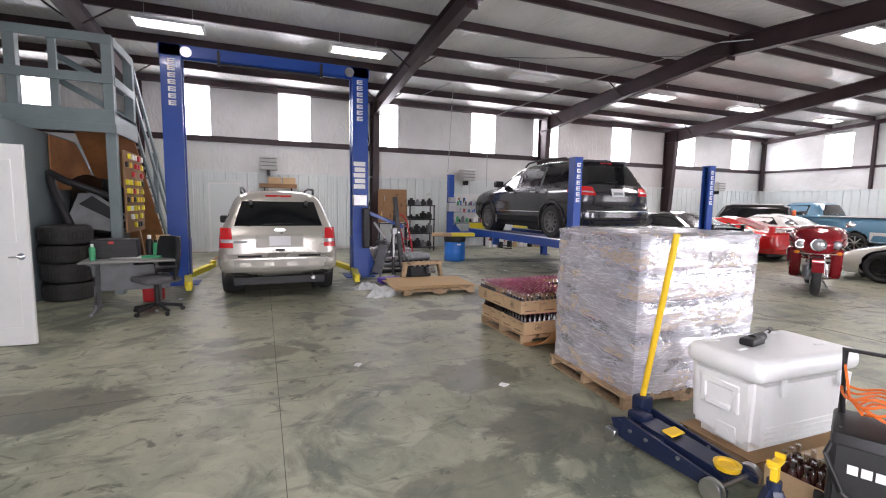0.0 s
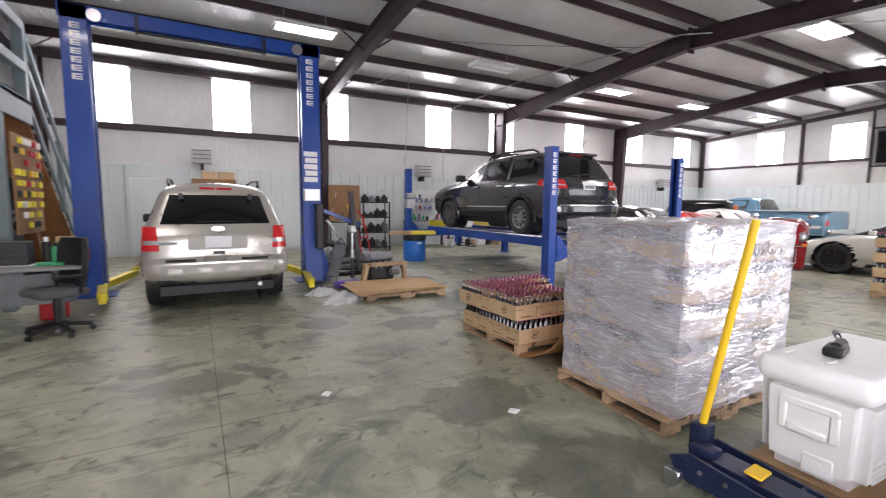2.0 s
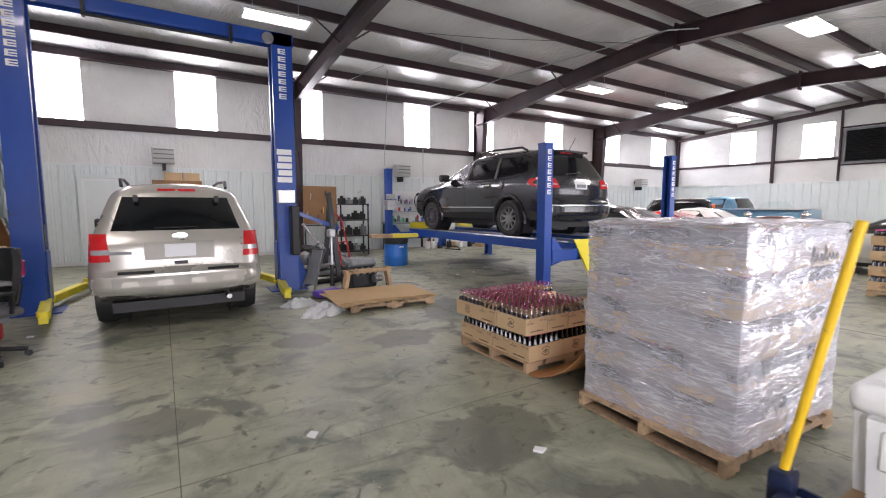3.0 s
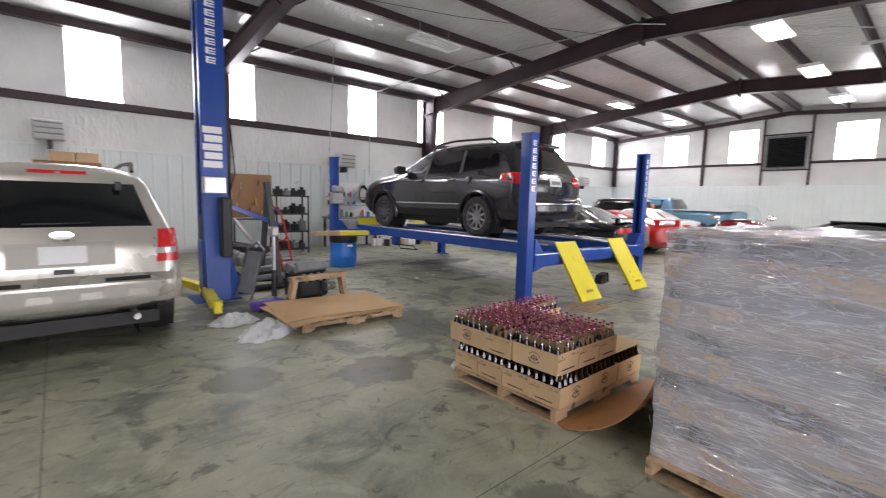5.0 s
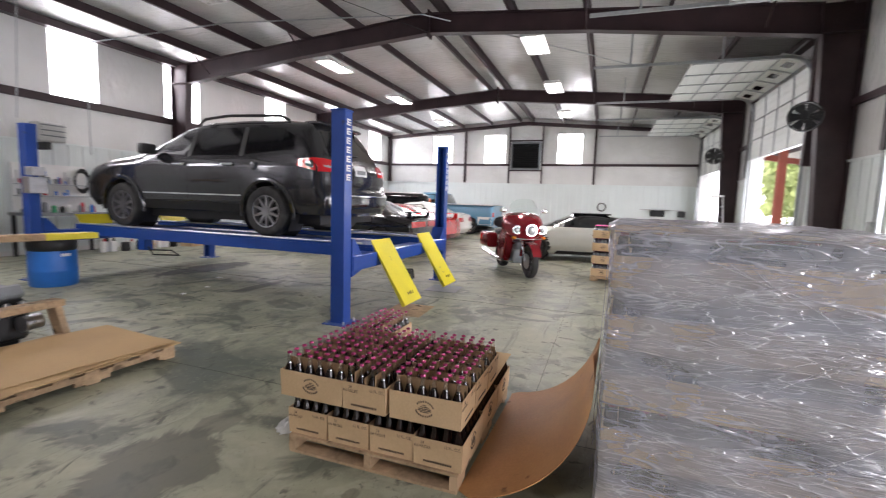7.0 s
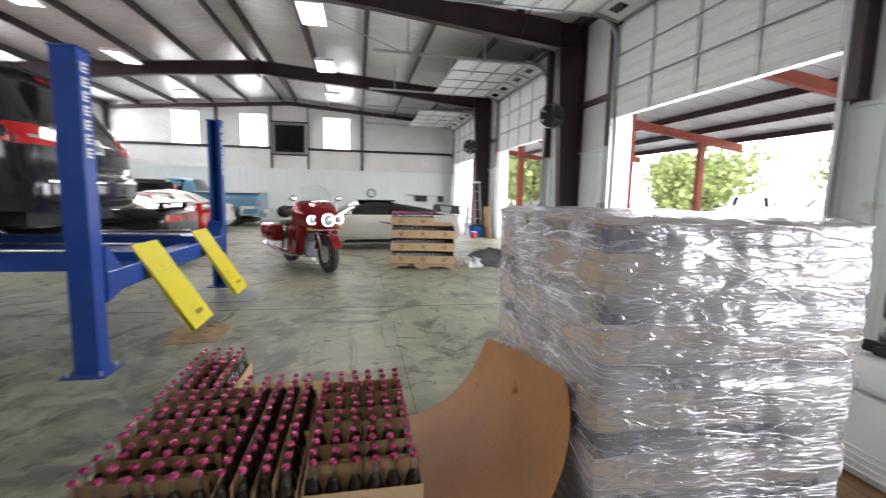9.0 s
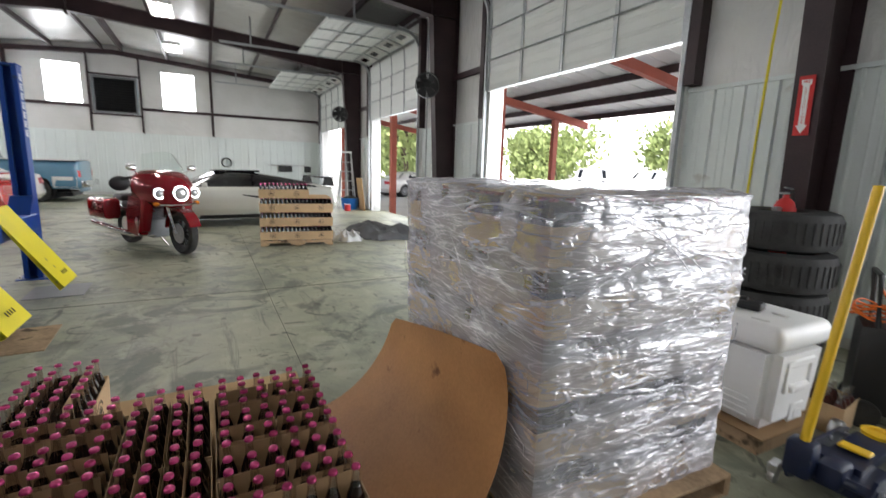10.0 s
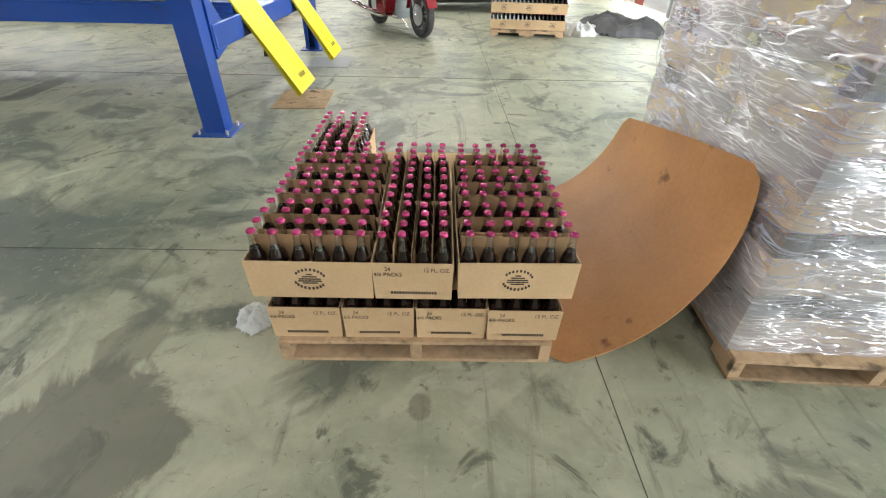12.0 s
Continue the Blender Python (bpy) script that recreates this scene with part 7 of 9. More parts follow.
def print_text(text, size, m, parent):
    if text not in TEXTS:
        ob = words("printed_text", text, size, m, M_INK, parent, 0.0003)
        TEXTS[text] = ob.data
    else:
        ob = new("printed_text", TEXTS[text])
        ob.parent = parent
        ob.matrix_basis = m
    return ob


def face_m(x, y, z, turn):
    """Lettering on a side face: turn 0 faces -y, -90 faces -x."""
    return pose(x, y, z, 90, 0, turn)


def case_prints(c, long_front):
    """Words on the short ends, a plain round emblem and bars on the long sides."""
    for s in (-1, 1):
        turn = 90 if s > 0 else -90
        X = s * (CW / 2 + 0.0043)
        print_text("24\n4/6 PACKS", 0.021, face_m(X, -s * 0.085, 0.112, turn), c)
        print_text("12 FL. OZ.", 0.021, face_m(X, s * 0.08, 0.12, turn), c)
        bm = bmesh.new()
        for k in range(17):
            box(bm, X - 0.0006, X + 0.0006, -0.08 + k * 0.0094, -0.0735 + k * 0.0094, 0.024, 0.034)
        part("name_bar", bm, M_INK, c, "row of plain ink marks", smooth=False)
        Y = s * (CD / 2 + 0.003)
        bm = bmesh.new()
        ring = [(0.052 * math.cos(a) * s, 0.078 + 0.038 * math.sin(a)) for a in [k * math.pi / 12 for k in range(24)]]
        for k in range(24):
            if k % 12 in (0, 1, 11):
                continue
            (x0, z0), (x1, z1) = ring[k], ring[(k + 1) % 24]
            box(bm, (x0 + x1) / 2 - 0.0035, (x0 + x1) / 2 + 0.0035, Y - 0.0006, Y + 0.0006, (z0 + z1) / 2 - 0.005, (z0 + z1) / 2 + 0.005)
        for q, wd_ in ((0.060, 0.024), (0.068, 0.038), (0.076, 0.036), (0.085, 0.024), (0.094, 0.010)):
            box(bm, -wd_, wd_, Y - 0.0006, Y + 0.0006, q, q + 0.0045)
        part("printed_emblem", bm, M_INK, c, "plain dark round emblem", smooth=False)


def hero_case():
    c = thing("bottle_case", "open cardboard case of dark soda bottles with pink caps", "bottle case", group="cases of bottles on the low pallet")
    part("carton", carton_bm(CW, CD, CH), M_CARD, c, smooth=False)
    for cx in (-1, 1):
        for cy_ in (-1, 1):
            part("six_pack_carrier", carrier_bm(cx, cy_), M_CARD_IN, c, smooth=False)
    rng = random.Random(3)
    for x, y in SPOTS:
        b = new("bottle", BOTTLE)
        b.parent = c
        b.matrix_basis = pose(x + rng.uniform(-0.002, 0.002), y + rng.uniform(-0.002, 0.002), 0.006, rng.uniform(-1.2, 1.2), rng.uniform(-1.2, 1.2), rng.uniform(0, 360))
        k = new("crown_cap", CAP)
        k.parent = b
    case_prints(c, True)
    return c


def bulk_case(dark=True):
    c = thing("bottle_case", "cardboard case packed with dark soda bottles", "bottle case", group="stacked cases of bottles")
    part("carton", carton_bm(CW, CD, CH), M_CARD, c, smooth=False)
    bm = bmesh.new()
    for x, y in SPOTS:
        nb = bottle_mesh(7)
        me = bpy.data.meshes.new("tmp")
        bmesh.ops.translate(nb, verts=nb.verts, vec=(x, y, 0.006))
        for f in nb.faces:
            f.material_index = 0
        nb.to_mesh(me)
        nb.free()
        bm.from_mesh(me)
        bpy.data.meshes.remove(me)
    ob = part("bottle_pack", bm, M_SODA, c, "packed dark bottles")
    ob["kind"] = "stuff"
    bm = bmesh.new()
    for x, y in SPOTS:
        lathe(bm, [(0.0165, 0.22), (0.0145, 0.2305), (0.0, 0.232)], 7, pose(x, y, 0.006))
    ob = part("cap_pack", bm, M_PINK, c, "pink crown caps")
    ob["kind"] = "stuff"
    return c


def pallet(m, wx, wy, label="worn pine shipping pallet", h=0.105):
    p = thing("pallet", label, "pallet", m, group="wooden pallets")
    for k in range(3):
        y = -wy / 2 + 0.02 + (wy - 0.04) * k / 2
        bm = bmesh.new()
        y0, y1 = y - 0.02, y + 0.02
        box(bm, -wx / 2, wx / 2, y0, y1, 0.05, h - 0.016)
        for x in (-wx / 2 + 0.07, 0, wx / 2 - 0.07):
            box(bm, x - 0.07 if x else -0.12, x + 0.07 if x else 0.12, y0, y1, 0.016, 0.05)
        part("stringer", bm, M_PALLET, p, smooth=False)
    for z0, n in ((h - 0.016, 7), (0.0, 3)):
        for k in range(n):
            x = -wx / 2 + 0.05 + (wx - 0.1) * k / (n - 1)
            part("board", bx(x - 0.05, x + 0.05, -wy / 2, wy / 2, z0, z0 + 0.0155, 0.002), M_PALLET, p, smooth=False)
    return p


# low pallet of soda
PX, PY, PZ = 2.73, 4.83, 0.105
CASE = 0.962
CS = Matrix.Diagonal((CASE, CASE, 1, 1))
pallet(pose(PX + 0.63, PY + 0.01, 0), 1.2, 1.0)
case = hero_case()
T2 = PZ + BH + 0.012
lay = [(0.136 + 0.272 * k, 0.335, 90) for k in range(3)] + [(0.136 + 0.272 * k, -0.345, 90) for k in range(3)] + [(0.195 + 0.411 * k, -0.003, 0) for k in range(2)] + [(0.205 + 0.822, 0.40, 0)]
for i, (x, y, rz) in enumerate(lay):
    m = pose(PX - 0.012 + x * CASE, PY + 0.012 + y * CASE, T2, 0, 0, rz + (0.6 if i % 2 else -0.5)) @ CS
    if i == 0:
        case.matrix_basis = m
    else:
        copy_thing(case, m)
low = bulk_case()
tagged(low, "cardboard case packed with dark soda bottles", group="cases of bottles on the low pallet")
case_prints(low, False)
first = True
for i in range(3):
    for j in range(4):
        m = pose(PX + 0.045 + (0.2025 + i * 0.407) * CASE, PY + 0.012 + (-0.405 + j * 0.27) * CASE, PZ) @ CS
        if first:
            low.matrix_basis = m
            first = False
        else:
            copy_thing(low, m)
t = thing("layer_sheet", "plain cardboard sheet lying between the bottle tiers", "cardboard sheet", pose(PX + 0.62, PY, T2 - 0.004))
part("sheet", bx(-0.58, 0.58, -0.51, 0.51, 0, 0.003), M_SHEET, t, smooth=False)

# far pallet of soda, four tiers
SX, SY = 9.72, 3.32
SM = pose(SX, SY, 0, 0, 0, -7)
pallet(SM @ pose(0.51, 0, 0, 0, 0, 90), 1.22, 1.05)
bulk = bulk_case()
first = True
for tier in range(4):
    for i in range(4):
        for j in range(3):
            if tier == 3 and not (j > 0 and i < 2):
                continue
            m = SM @ pose(0.14 + i * 0.27, -0.408 + j * 0.408, 0.105 + tier * (BH + 0.012), 0, 0, 90)
            if first:
                bulk.matrix_basis = m
                first = False
                case_prints(bulk, True)
            else:
                copy_thing(bulk, m)
    if tier < 3:
        t = thing("layer_sheet", "plain cardboard sheet lying between the bottle tiers", "cardboard sheet", SM @ pose(0.52, 0, 0.105 + (tier + 1) * (BH + 0.012) - 0.004))
        part("sheet", bx(-0.54, 0.54, -0.61, 0.61, 0, 0.003), M_SHEET, t, smooth=False)

# wrapped pallet
WM = pose(3.272, 3.142, 0, 0, 0, -3.6)
pw = pallet(WM, 1.24, 1.04, "pale pine pallet under a film-wrapped load")
LM = pose(3.355, 3.165, 0, 0, 0, -2)
wc = bulk_case()
tagged(wc, "cardboard case of bottles inside clear stretch film", group="wrapped cases")
first = True
TIER = 0.247
for tier in range(5):
    for i in range(3):
        for j in range(4):
            if 0 < i < 2 and 0 < j < 3 and tier < 4:
                continue
            m = LM @ pose(-0.41 + i * 0.41, -0.378 + j * 0.252, 0.105 + tier * TIER, 0, 0, 0.15 * ((tier * 7 + i) % 3 - 1))
            if first:
                wc.matrix_basis = m
                first = False
            else:
                copy_thing(wc, m)
    t = thing("layer_sheet", "plain cardboard sheet lying between the bottle tiers", "cardboard sheet", LM @ pose(0, 0, 0.105 + (tier + 1) * TIER - 0.005))
    part("sheet", bx(-0.61, 0.61, -0.52, 0.52, 0, 0.003), M_SHEET, t, smooth=False)


def wrap_shell(hx, hy, z0, z1):
    """A film skin round a load: bulging tiers, drawn-in corners, creased."""
    bm = bmesh.new()
    nu, nv = 176, 72
    per = []
    for k in range(nu):
        a = 2 * math.pi * k / nu
        c, s = math.cos(a), math.sin(a)
        r = (abs(c) ** 40 + abs(s) ** 40) ** (-1 / 40)
        per.append((c * r, s * r))
    rows = []
    for j in range(nv + 1):
        v = j / nv
        z = z0 + (z1 - z0) * v
        row = []
        for k, (px, py) in enumerate(per):
            tier = (z - 0.105) % TIER / TIER
            bulge = 0.014 - 0.007 * (tier > 0.62) + 0.02 * max(0, v - 0.86) / 0.14 * (1 if px > -0.5 else 0.3)
            q = Vector((px * 2.2, py * 2.2, z * 2.5))
            dd = 0.011 * noise.noise(q) + 0.006 * noise.noise(q * 3.5 + Vector((0, 0, z * 9))) + 0.004 * abs(noise.noise(Vector((px * 5, py * 5, z * 26))))
            n_ = Vector((px, py)).normalized()
            row.append(bm.verts.new((px * hx + n_.x * (bulge + dd), py * hy + n_.y * (bulge + dd), z + 0.012 * noise.noise(Vector((px * 2, py * 2, 4)) * 2) * (j in (0, nv)))))
        rows.append(row)
    for a, b in zip(rows, rows[1:]):
        for k in range(nu):
            bm.faces.new((a[k], a[(k + 1) % nu], b[(k + 1) % nu], b[k]))
    # top: loosely gathered
    prev = rows[-1]
    for f, dz in ((0.97, 0.016), (0.9, 0.022), (0.75, 0.016), (0.5, 0.02), (0.22, 0.016)):
        row = [bm.verts.new((px * hx * f, py * hy * f, z1 + dz + 0.012 * noise.noise(Vector((px * 6 * f, py * 6 * f, 9))))) for px, py in per]
        for k in range(nu):
            bm.faces.new((prev[k], prev[(k + 1) % nu], row[(k + 1) % nu], row[k]))
        prev = row
    bm.faces.new(prev)
    return bm


fw = thing("stretch_wrap", "clear creased stretch film wrapped tightly round the load", "stretch wrap", LM)
part("film_skin", wrap_shell(0.632, 0.52, 0.09, 0.105 + 5 * TIER + 0.004), FILM, fw)
bm = bmesh.new()
rng = random.Random(12)
for k in range(70):
    side = rng.choice((0, 1, 2, 3))
    z = rng.uniform(0.25, 1.25)
    L = rng.uniform(0.35, 1.0)
    sl = rng.uniform(-0.4, 0.4)
    c = rng.uniform(-0.5, 0.5)
    pts = []
    for q in range(9):
        u = c + (q / 8 - 0.5) * L
        u = max(-0.6, min(0.6, u))
        zz = min(1.28, max(0.15, z + sl * (q / 8) + 0.01 * math.sin(q)))
        off = 0.024
        pts.append(((u, -0.526 - off, zz), (0.628 + off, u * 0.85, zz), (u, 0.526 + off, zz), (-0.628 - off, u * 0.85, zz))[side])
    tube(bm, pts, rng.uniform(0.0008, 0.0024), 5)
part("film_rope", bm, M_CLOUDFILM, fw, "twisted strands of film")
# marker scrawl on the south face
bm = bmesh.new()
for k in range(7):
    x = 0.02 + k * 0.055
    h = 0.09 if k in (0, 3) else 0.045
    tube(bm, [(x, -0.563, 1.13), (x + 0.012, -0.564, 1.13 + h), (x + 0.03, -0.564, 1.13 + h * 0.8), (x + 0.02, -0.564, 1.13 + h * 0.4), (x + 0.042, -0.563, 1.13)], 0.003, 5)
part("marker_scrawl", bm, M_TOOLGREY, fw, "grey illegible marker scrawl")

# curled fibreboard leaning between the pallets
cb = thing("curled_board", "large brown fibreboard sheet curled up against the wrapped load", "board")
bm = bmesh.new()
g = []
nu, nv = 26, 22
for i in range(nu + 1):
    u = i / nu
    row = []
    for j in range(nv + 1):
        v = j / nv
        uu = u
        e = 0.05
        R = 0.595
        th = radians((103 - 26 * u) * v ** 0.92)
        ins = 0.05 * max(0, 1 - v / 0.06) ** 2 + 0.05 * max(0, 1 - (1 - v) / 0.06) ** 2
        x = 2.74 + 0.16 * v + (1.33 - 0.16 * v) * uu + (ins if u < 0.5 else -ins) * (1 - abs(2 * u - 1)) ** 0 * (1 if u in (0.0, 1.0) else 0.0)
        y = 4.34 - 0.60 * math.sin(th) - 0.03 * u
        z = 0.012 + R * (1 - math.cos(th)) * (1.01 + 0.09 * u)
        row.append(bm.verts.new((x, y, z)))
    g.append(row)
for a, b in zip(g, g[1:]):
    for j in range(nv):
        bm.faces.new((a[j], a[j + 1], b[j + 1], b[j]))
Shell.thicken(bm, 0.006, (0, 0, -1))
part("sheet", bm, M_BOARD, cb)

# ---- cooler, jack and neighbours ----
cm = pose(3.22, 1.96, 0, 0, 0, -2)
cs = thing("cardboard_mat", "worn brown cardboard on a low skid", "cardboard", cm)
part("skid", bx(-0.5, 0.43, -0.25, 0.25, 0, 0.09), M_PALLET, cs, smooth=False)
part("sheet", bx(-0.52, 0.45, -0.26, 0.26, 0.09, 0.098), M_CARD_IN, cs, smooth=False)
co = thing("cooler", "large white plastic marine cooler with side handle", "cooler", cm @ pose(-0.06, 0, 0.098) @ Matrix.Diagonal((0.87, 1.0, 1.12, 1)))
bm = bmesh.new()
prism(bm, [(-0.50, -0.22), (0.50, -0.22), (0.50, 0.22), (-0.50, 0.22)], "z", 0, 0.45)
for v in bm.verts:
    if v.co.z > 0.2:
        v.co.x *= 1.05
        v.co.y *= 1.1
bmesh.ops.bevel(bm, geom=bm.edges[:], offset=0.06, segments=5, affect="EDGES")
body = part("body", bm, M_WHITEPLASTIC, co)
part("lid", bx(-0.537, 0.537, -0.254, 0.254, 0.40, 0.525, 0.055, seg=5), M_WHITEPLASTIC, co)
for s in (-1, 1):
    X = s * 0.515
    bm = bmesh.new()
    box(bm, X - 0.012, X + 0.012, -0.13, -0.09, 0.2, 0.34, 0.008)
    box(bm, X - 0.012, X + 0.012, 0.09, 0.13, 0.2, 0.34, 0.008)
    box(bm, X - 0.012, X + 0.012, -0.13, 0.13, 0.32, 0.36, 0.008)
    box(bm, X + s * 0.012 - 0.012, X + s * 0.012 + 0.018, -0.085, 0.085, 0.2, 0.24, 0.01)
    part("handle", bm, M_WHITEPLASTIC, co, "moulded white carry handle")
for k in range(4):
    for s in (-1, 1):
        part("rib", bx(-0.40, 0.40, s * 0.224, s * 0.234, 0.055 + 0.03 * k, 0.068 + 0.03 * k, 0.004), M_WHITEPLASTIC, co)
part("drain_plug", cy((-0.515, -0.05, 0.07), (-0.49, -0.05, 0.07), 0.028), M_WHITEPLASTIC, co)
part("drain_cover", bx(-0.512, -0.49, -0.12, 0.02, 0.03, 0.13, 0.01), M_WHITEPLASTIC, co)
for x in (-0.3, 0.3):
    part("latch", bx(x - 0.03, x + 0.03, -0.262, -0.245, 0.33, 0.42, 0.006), M_WHITEPLASTIC, co)
for x, y in ((-0.36, 0.17), (-0.36, -0.02), (0.3, 0.18), (0.34, -0.1)):
    part("lid_tab", bx(x - 0.05, x + 0.05, y - 0.014, y + 0.014, 0.521, 0.533, 0.006, pose(0, 0, 0)), M_WHITEPLASTIC, co)
iw = thing("impact_wrench", "black cordless impact wrench with a steel extension", "power tool", cm @ pose(-0.2, 0.03, 0.689, 0, 0, 12))
bm = bx(-0.10, 0.07, -0.045, 0.045, 0, 0.05, 0.015, seg=2)
cyl(bm, (-0.02, 0, 0.035), (0.12, 0, 0.035), 0.03)
part("housing", bm, M_DARK, iw)
part("extension", cy((0.1, 0.0, 0.035), (0.36, 0.06, 0.025), 0.008), M_STEEL, iw)
part("grip", cy((0.33, 0.05, 0.025), (0.44, 0.08, 0.02), 0.016), M_DARK, iw)

fj = thing("floor_jack", "navy blue trolley floor jack with a long yellow handle", "floor jack", pose(2.42, 2.0, 0, 0, 0, 4))
bm = bmesh.new()
for x in (-0.14, 0.14):
    prism(bm, [(0.36, 0.06), (0.40, 0.14), (0.30, 0.19), (-0.28, 0.12), (-0.38, 0.09), (-0.38, 0.05), (0.3, 0.04)], "x", x - 0.008, x + 0.008)
box(bm, -0.13, 0.13, 0.05, 0.3, 0.06, 0.14, 0.01)
part("frame", bm, M_NAVY, fj, smooth=False)
bm = bmesh.new()
prism(bm, [(0.22, 0.13), (0.22, 0.17), (-0.25, 0.14), (-0.33, 0.10), (-0.3, 0.08)], "x", -0.075, 0.075)
part("lift_arm", bm, M_NAVY, fj, smooth=False)
part("foot_pad", bx(-0.06, 0.06, 0.02, 0.1, 0.165, 0.18, 0.006, pose(0, 0, 0, 5, 0, 0)), M_JACKYEL, fj, "yellow pad on the arm")
part("saddle", lathe(bmesh.new(), [(0, 0.0), (0.065, 0.0), (0.07, 0.03), (0.05, 0.03), (0.045, 0.015), (0, 0.015)], 20, pose(0, -0.29, 0.13)), M_JACKYEL, fj, "yellow rimmed saddle")
for x in (-0.17, 0.17):
    part("front_wheel", lathe(bmesh.new(), [(0, -0.025), (0.06, -0.025), (0.065, -0.015), (0.065, 0.015), (0.06, 0.025), (0, 0.025)], 24, pose(x, -0.32, 0.066, 0, 90, 0)), M_STEEL, fj)
part("front_axle", cy((-0.17, -0.32, 0.066), (0.17, -0.32, 0.066), 0.014), M_STEEL, fj)
for x in (-0.19, 0.19):
    bm = lathe(bmesh.new(), [(0, -0.014), (0.036, -0.014), (0.038, 0.0), (0.036, 0.014), (0, 0.014)], 18, pose(x, 0.36, 0.038, 0, 90, 0))
    c_ = part("caster", bm, M_STEEL, fj)
    part("caster_fork", bx(x - 0.022, x + 0.022, 0.31, 0.39, 0.05, 0.1, 0.006), M_STEEL, c_)
bm = bmesh.new()
box(bm, 0.045, 0.155, 0.31, 0.41, 0.1, 0.27, 0.02, seg=2)
box(bm, -0.05, 0.05, 0.22, 0.36, 0.09, 0.2, 0.02, seg=2)
cyl(bm, (-0.16, 0.32, 0.14), (0.16, 0.32, 0.14), 0.022)
part("handle_socket", bm, M_NAVY, fj)
part("handle", cy((0.10, 0.37, 0.2), (0.072, 0.165, 1.40), 0.020, n=14), M_JACKYEL, fj, "long yellow painted handle")
for x in (-0.14, 0.14):
    for y in (-0.1, 0.12, 0.24):
        part("bolt", cy((x - 0.016, y, 0.12), (x + 0.016, y, 0.12), 0.012, n=8), M_STEEL, fj)

bx4 = thing("bottle_box", "open carton of empty brown bottles on the floor", "bottle case", pose(2.78, 1.50, 0.0, 0, 0, 6))
part("carton", carton_bm(0.30, 0.27, 0.17), M_CARD, bx4, smooth=False)
M_BROWNGLASS = mat("brown_bottle_glass", (0.10, 0.035, 0.028), 0.08, var=0.2, bump=0, coat=0.6)
for i in range(4):
    for j in range(4):
        b = part("bottle", bottle_mesh(), [M_BROWNGLASS, M_NECK], bx4, m=pose(-0.11 + i * 0.073, -0.10 + j * 0.065, 0.012, (i * 3 + j) % 3 - 1, (i + j) % 3 - 1, 0))

ch = thing("battery_charger", "black wheeled battery charger with coiled orange cable", "battery charger", pose(2.60, 1.17, 0, 0, 0, 25))
part("case", bx(-0.17, 0.17, -0.15, 0.15, 0.08, 0.60, 0.02, seg=2), M_DARK, ch)
part("front_panel", bx(-0.176, -0.17, -0.13, 0.13, 0.15, 0.55, 0.004), M_DARK, ch)
bm = bmesh.new()
for k in range(3):
    box(bm, -0.179, -0.1755, 0.05 - 0.045 * k, 0.085 - 0.045 * k, 0.43, 0.47)
part("emblem", bm, M_WHITE, ch, "white blocks of the maker's lettering", smooth=False)
part("emblem_red", bx(-0.179, -0.1755, -0.12, -0.05, 0.42, 0.48), M_SIGNRED, ch, "red maker's block", smooth=False)
part("dial", cy((-0.185, 0, 0.3), (-0.176, 0, 0.3), 0.035), M_STEEL, ch)
part("handle", tube(bmesh.new(), [(0.1, 0.12, 0.58), (0.13, 0.13, 0.9), (0.13, -0.13, 0.9), (0.1, -0.12, 0.58)], 0.016), M_DARK, ch)
for y in (-0.17, 0.17):
    part("wheel", lathe(bmesh.new(), [(0, -0.02), (0.08, -0.02), (0.085, 0), (0.08, 0.02), (0, 0.02)], 20, pose(0.1, y, 0.085, 90)), M_RUBBER, ch)
part("foot", bx(-0.16, -0.1, -0.13, 0.13, 0, 0.08), M_DARK, ch)
M_ORANGE = mat("orange_cable", (0.75, 0.16, 0.02), 0.45, var=0.08, bump=0.02)
bm = bmesh.new()
for k in range(5):
    tube(bm, [(0.1 + 0.11 * math.cos(a), 0.02 * k - 0.04 + 0.09 * math.sin(a), 0.63 + 0.02 * k + 0.015 * math.sin(3 * a + k)) for a in [q * math.pi / 10 for q in range(21)]], 0.006, 6)
tube(bm, [(0.13, 0.13, 0.85), (0.05, 0.1, 0.7), (0.0, 0.05, 0.64)], 0.006, 6)
part("cable", bm, M_ORANGE, ch, "coiled orange cable")
part("lead", tube(bmesh.new(), [(-0.1, 0.12, 0.6), (-0.19, 0.16, 0.5), (-0.2, 0.1, 0.35), (-0.2, -0.1, 0.2), (-0.15, -0.15, 0.1)], 0.01), M_DARK, ch)

js = thing("jack_stand", "blue bottle jack stand with a yellow saddle top", "jack stand", pose(2.21, 1.34, 0, 0, 0, 15))
bm = bmesh.new()
for a in range(4):
    m = pose(0, 0, 0, 0, 0, a * 90 + 45)
    prism(bm, [(0.0, 0.3), (0.03, 0.3), (0.15, 0.0), (0.11, 0.0)], "y", -0.02, 0.02, m)
cyl(bm, (0, 0, 0.12), (0, 0, 0.34), 0.03)
part("base", bm, M_NAVY, js, smooth=False)
bm = bmesh.new()
box(bm, -0.018, 0.018, -0.014, 0.014, 0.3, 0.42)
box(bm, -0.06, 0.06, -0.02, 0.02, 0.41, 0.43, 0.006)
box(bm, -0.06, -0.045, -0.02, 0.02, 0.43, 0.45)
box(bm, 0.045, 0.06, -0.02, 0.02, 0.43, 0.45)
part("saddle", bm, M_JACKYEL, js, "yellow painted saddle")


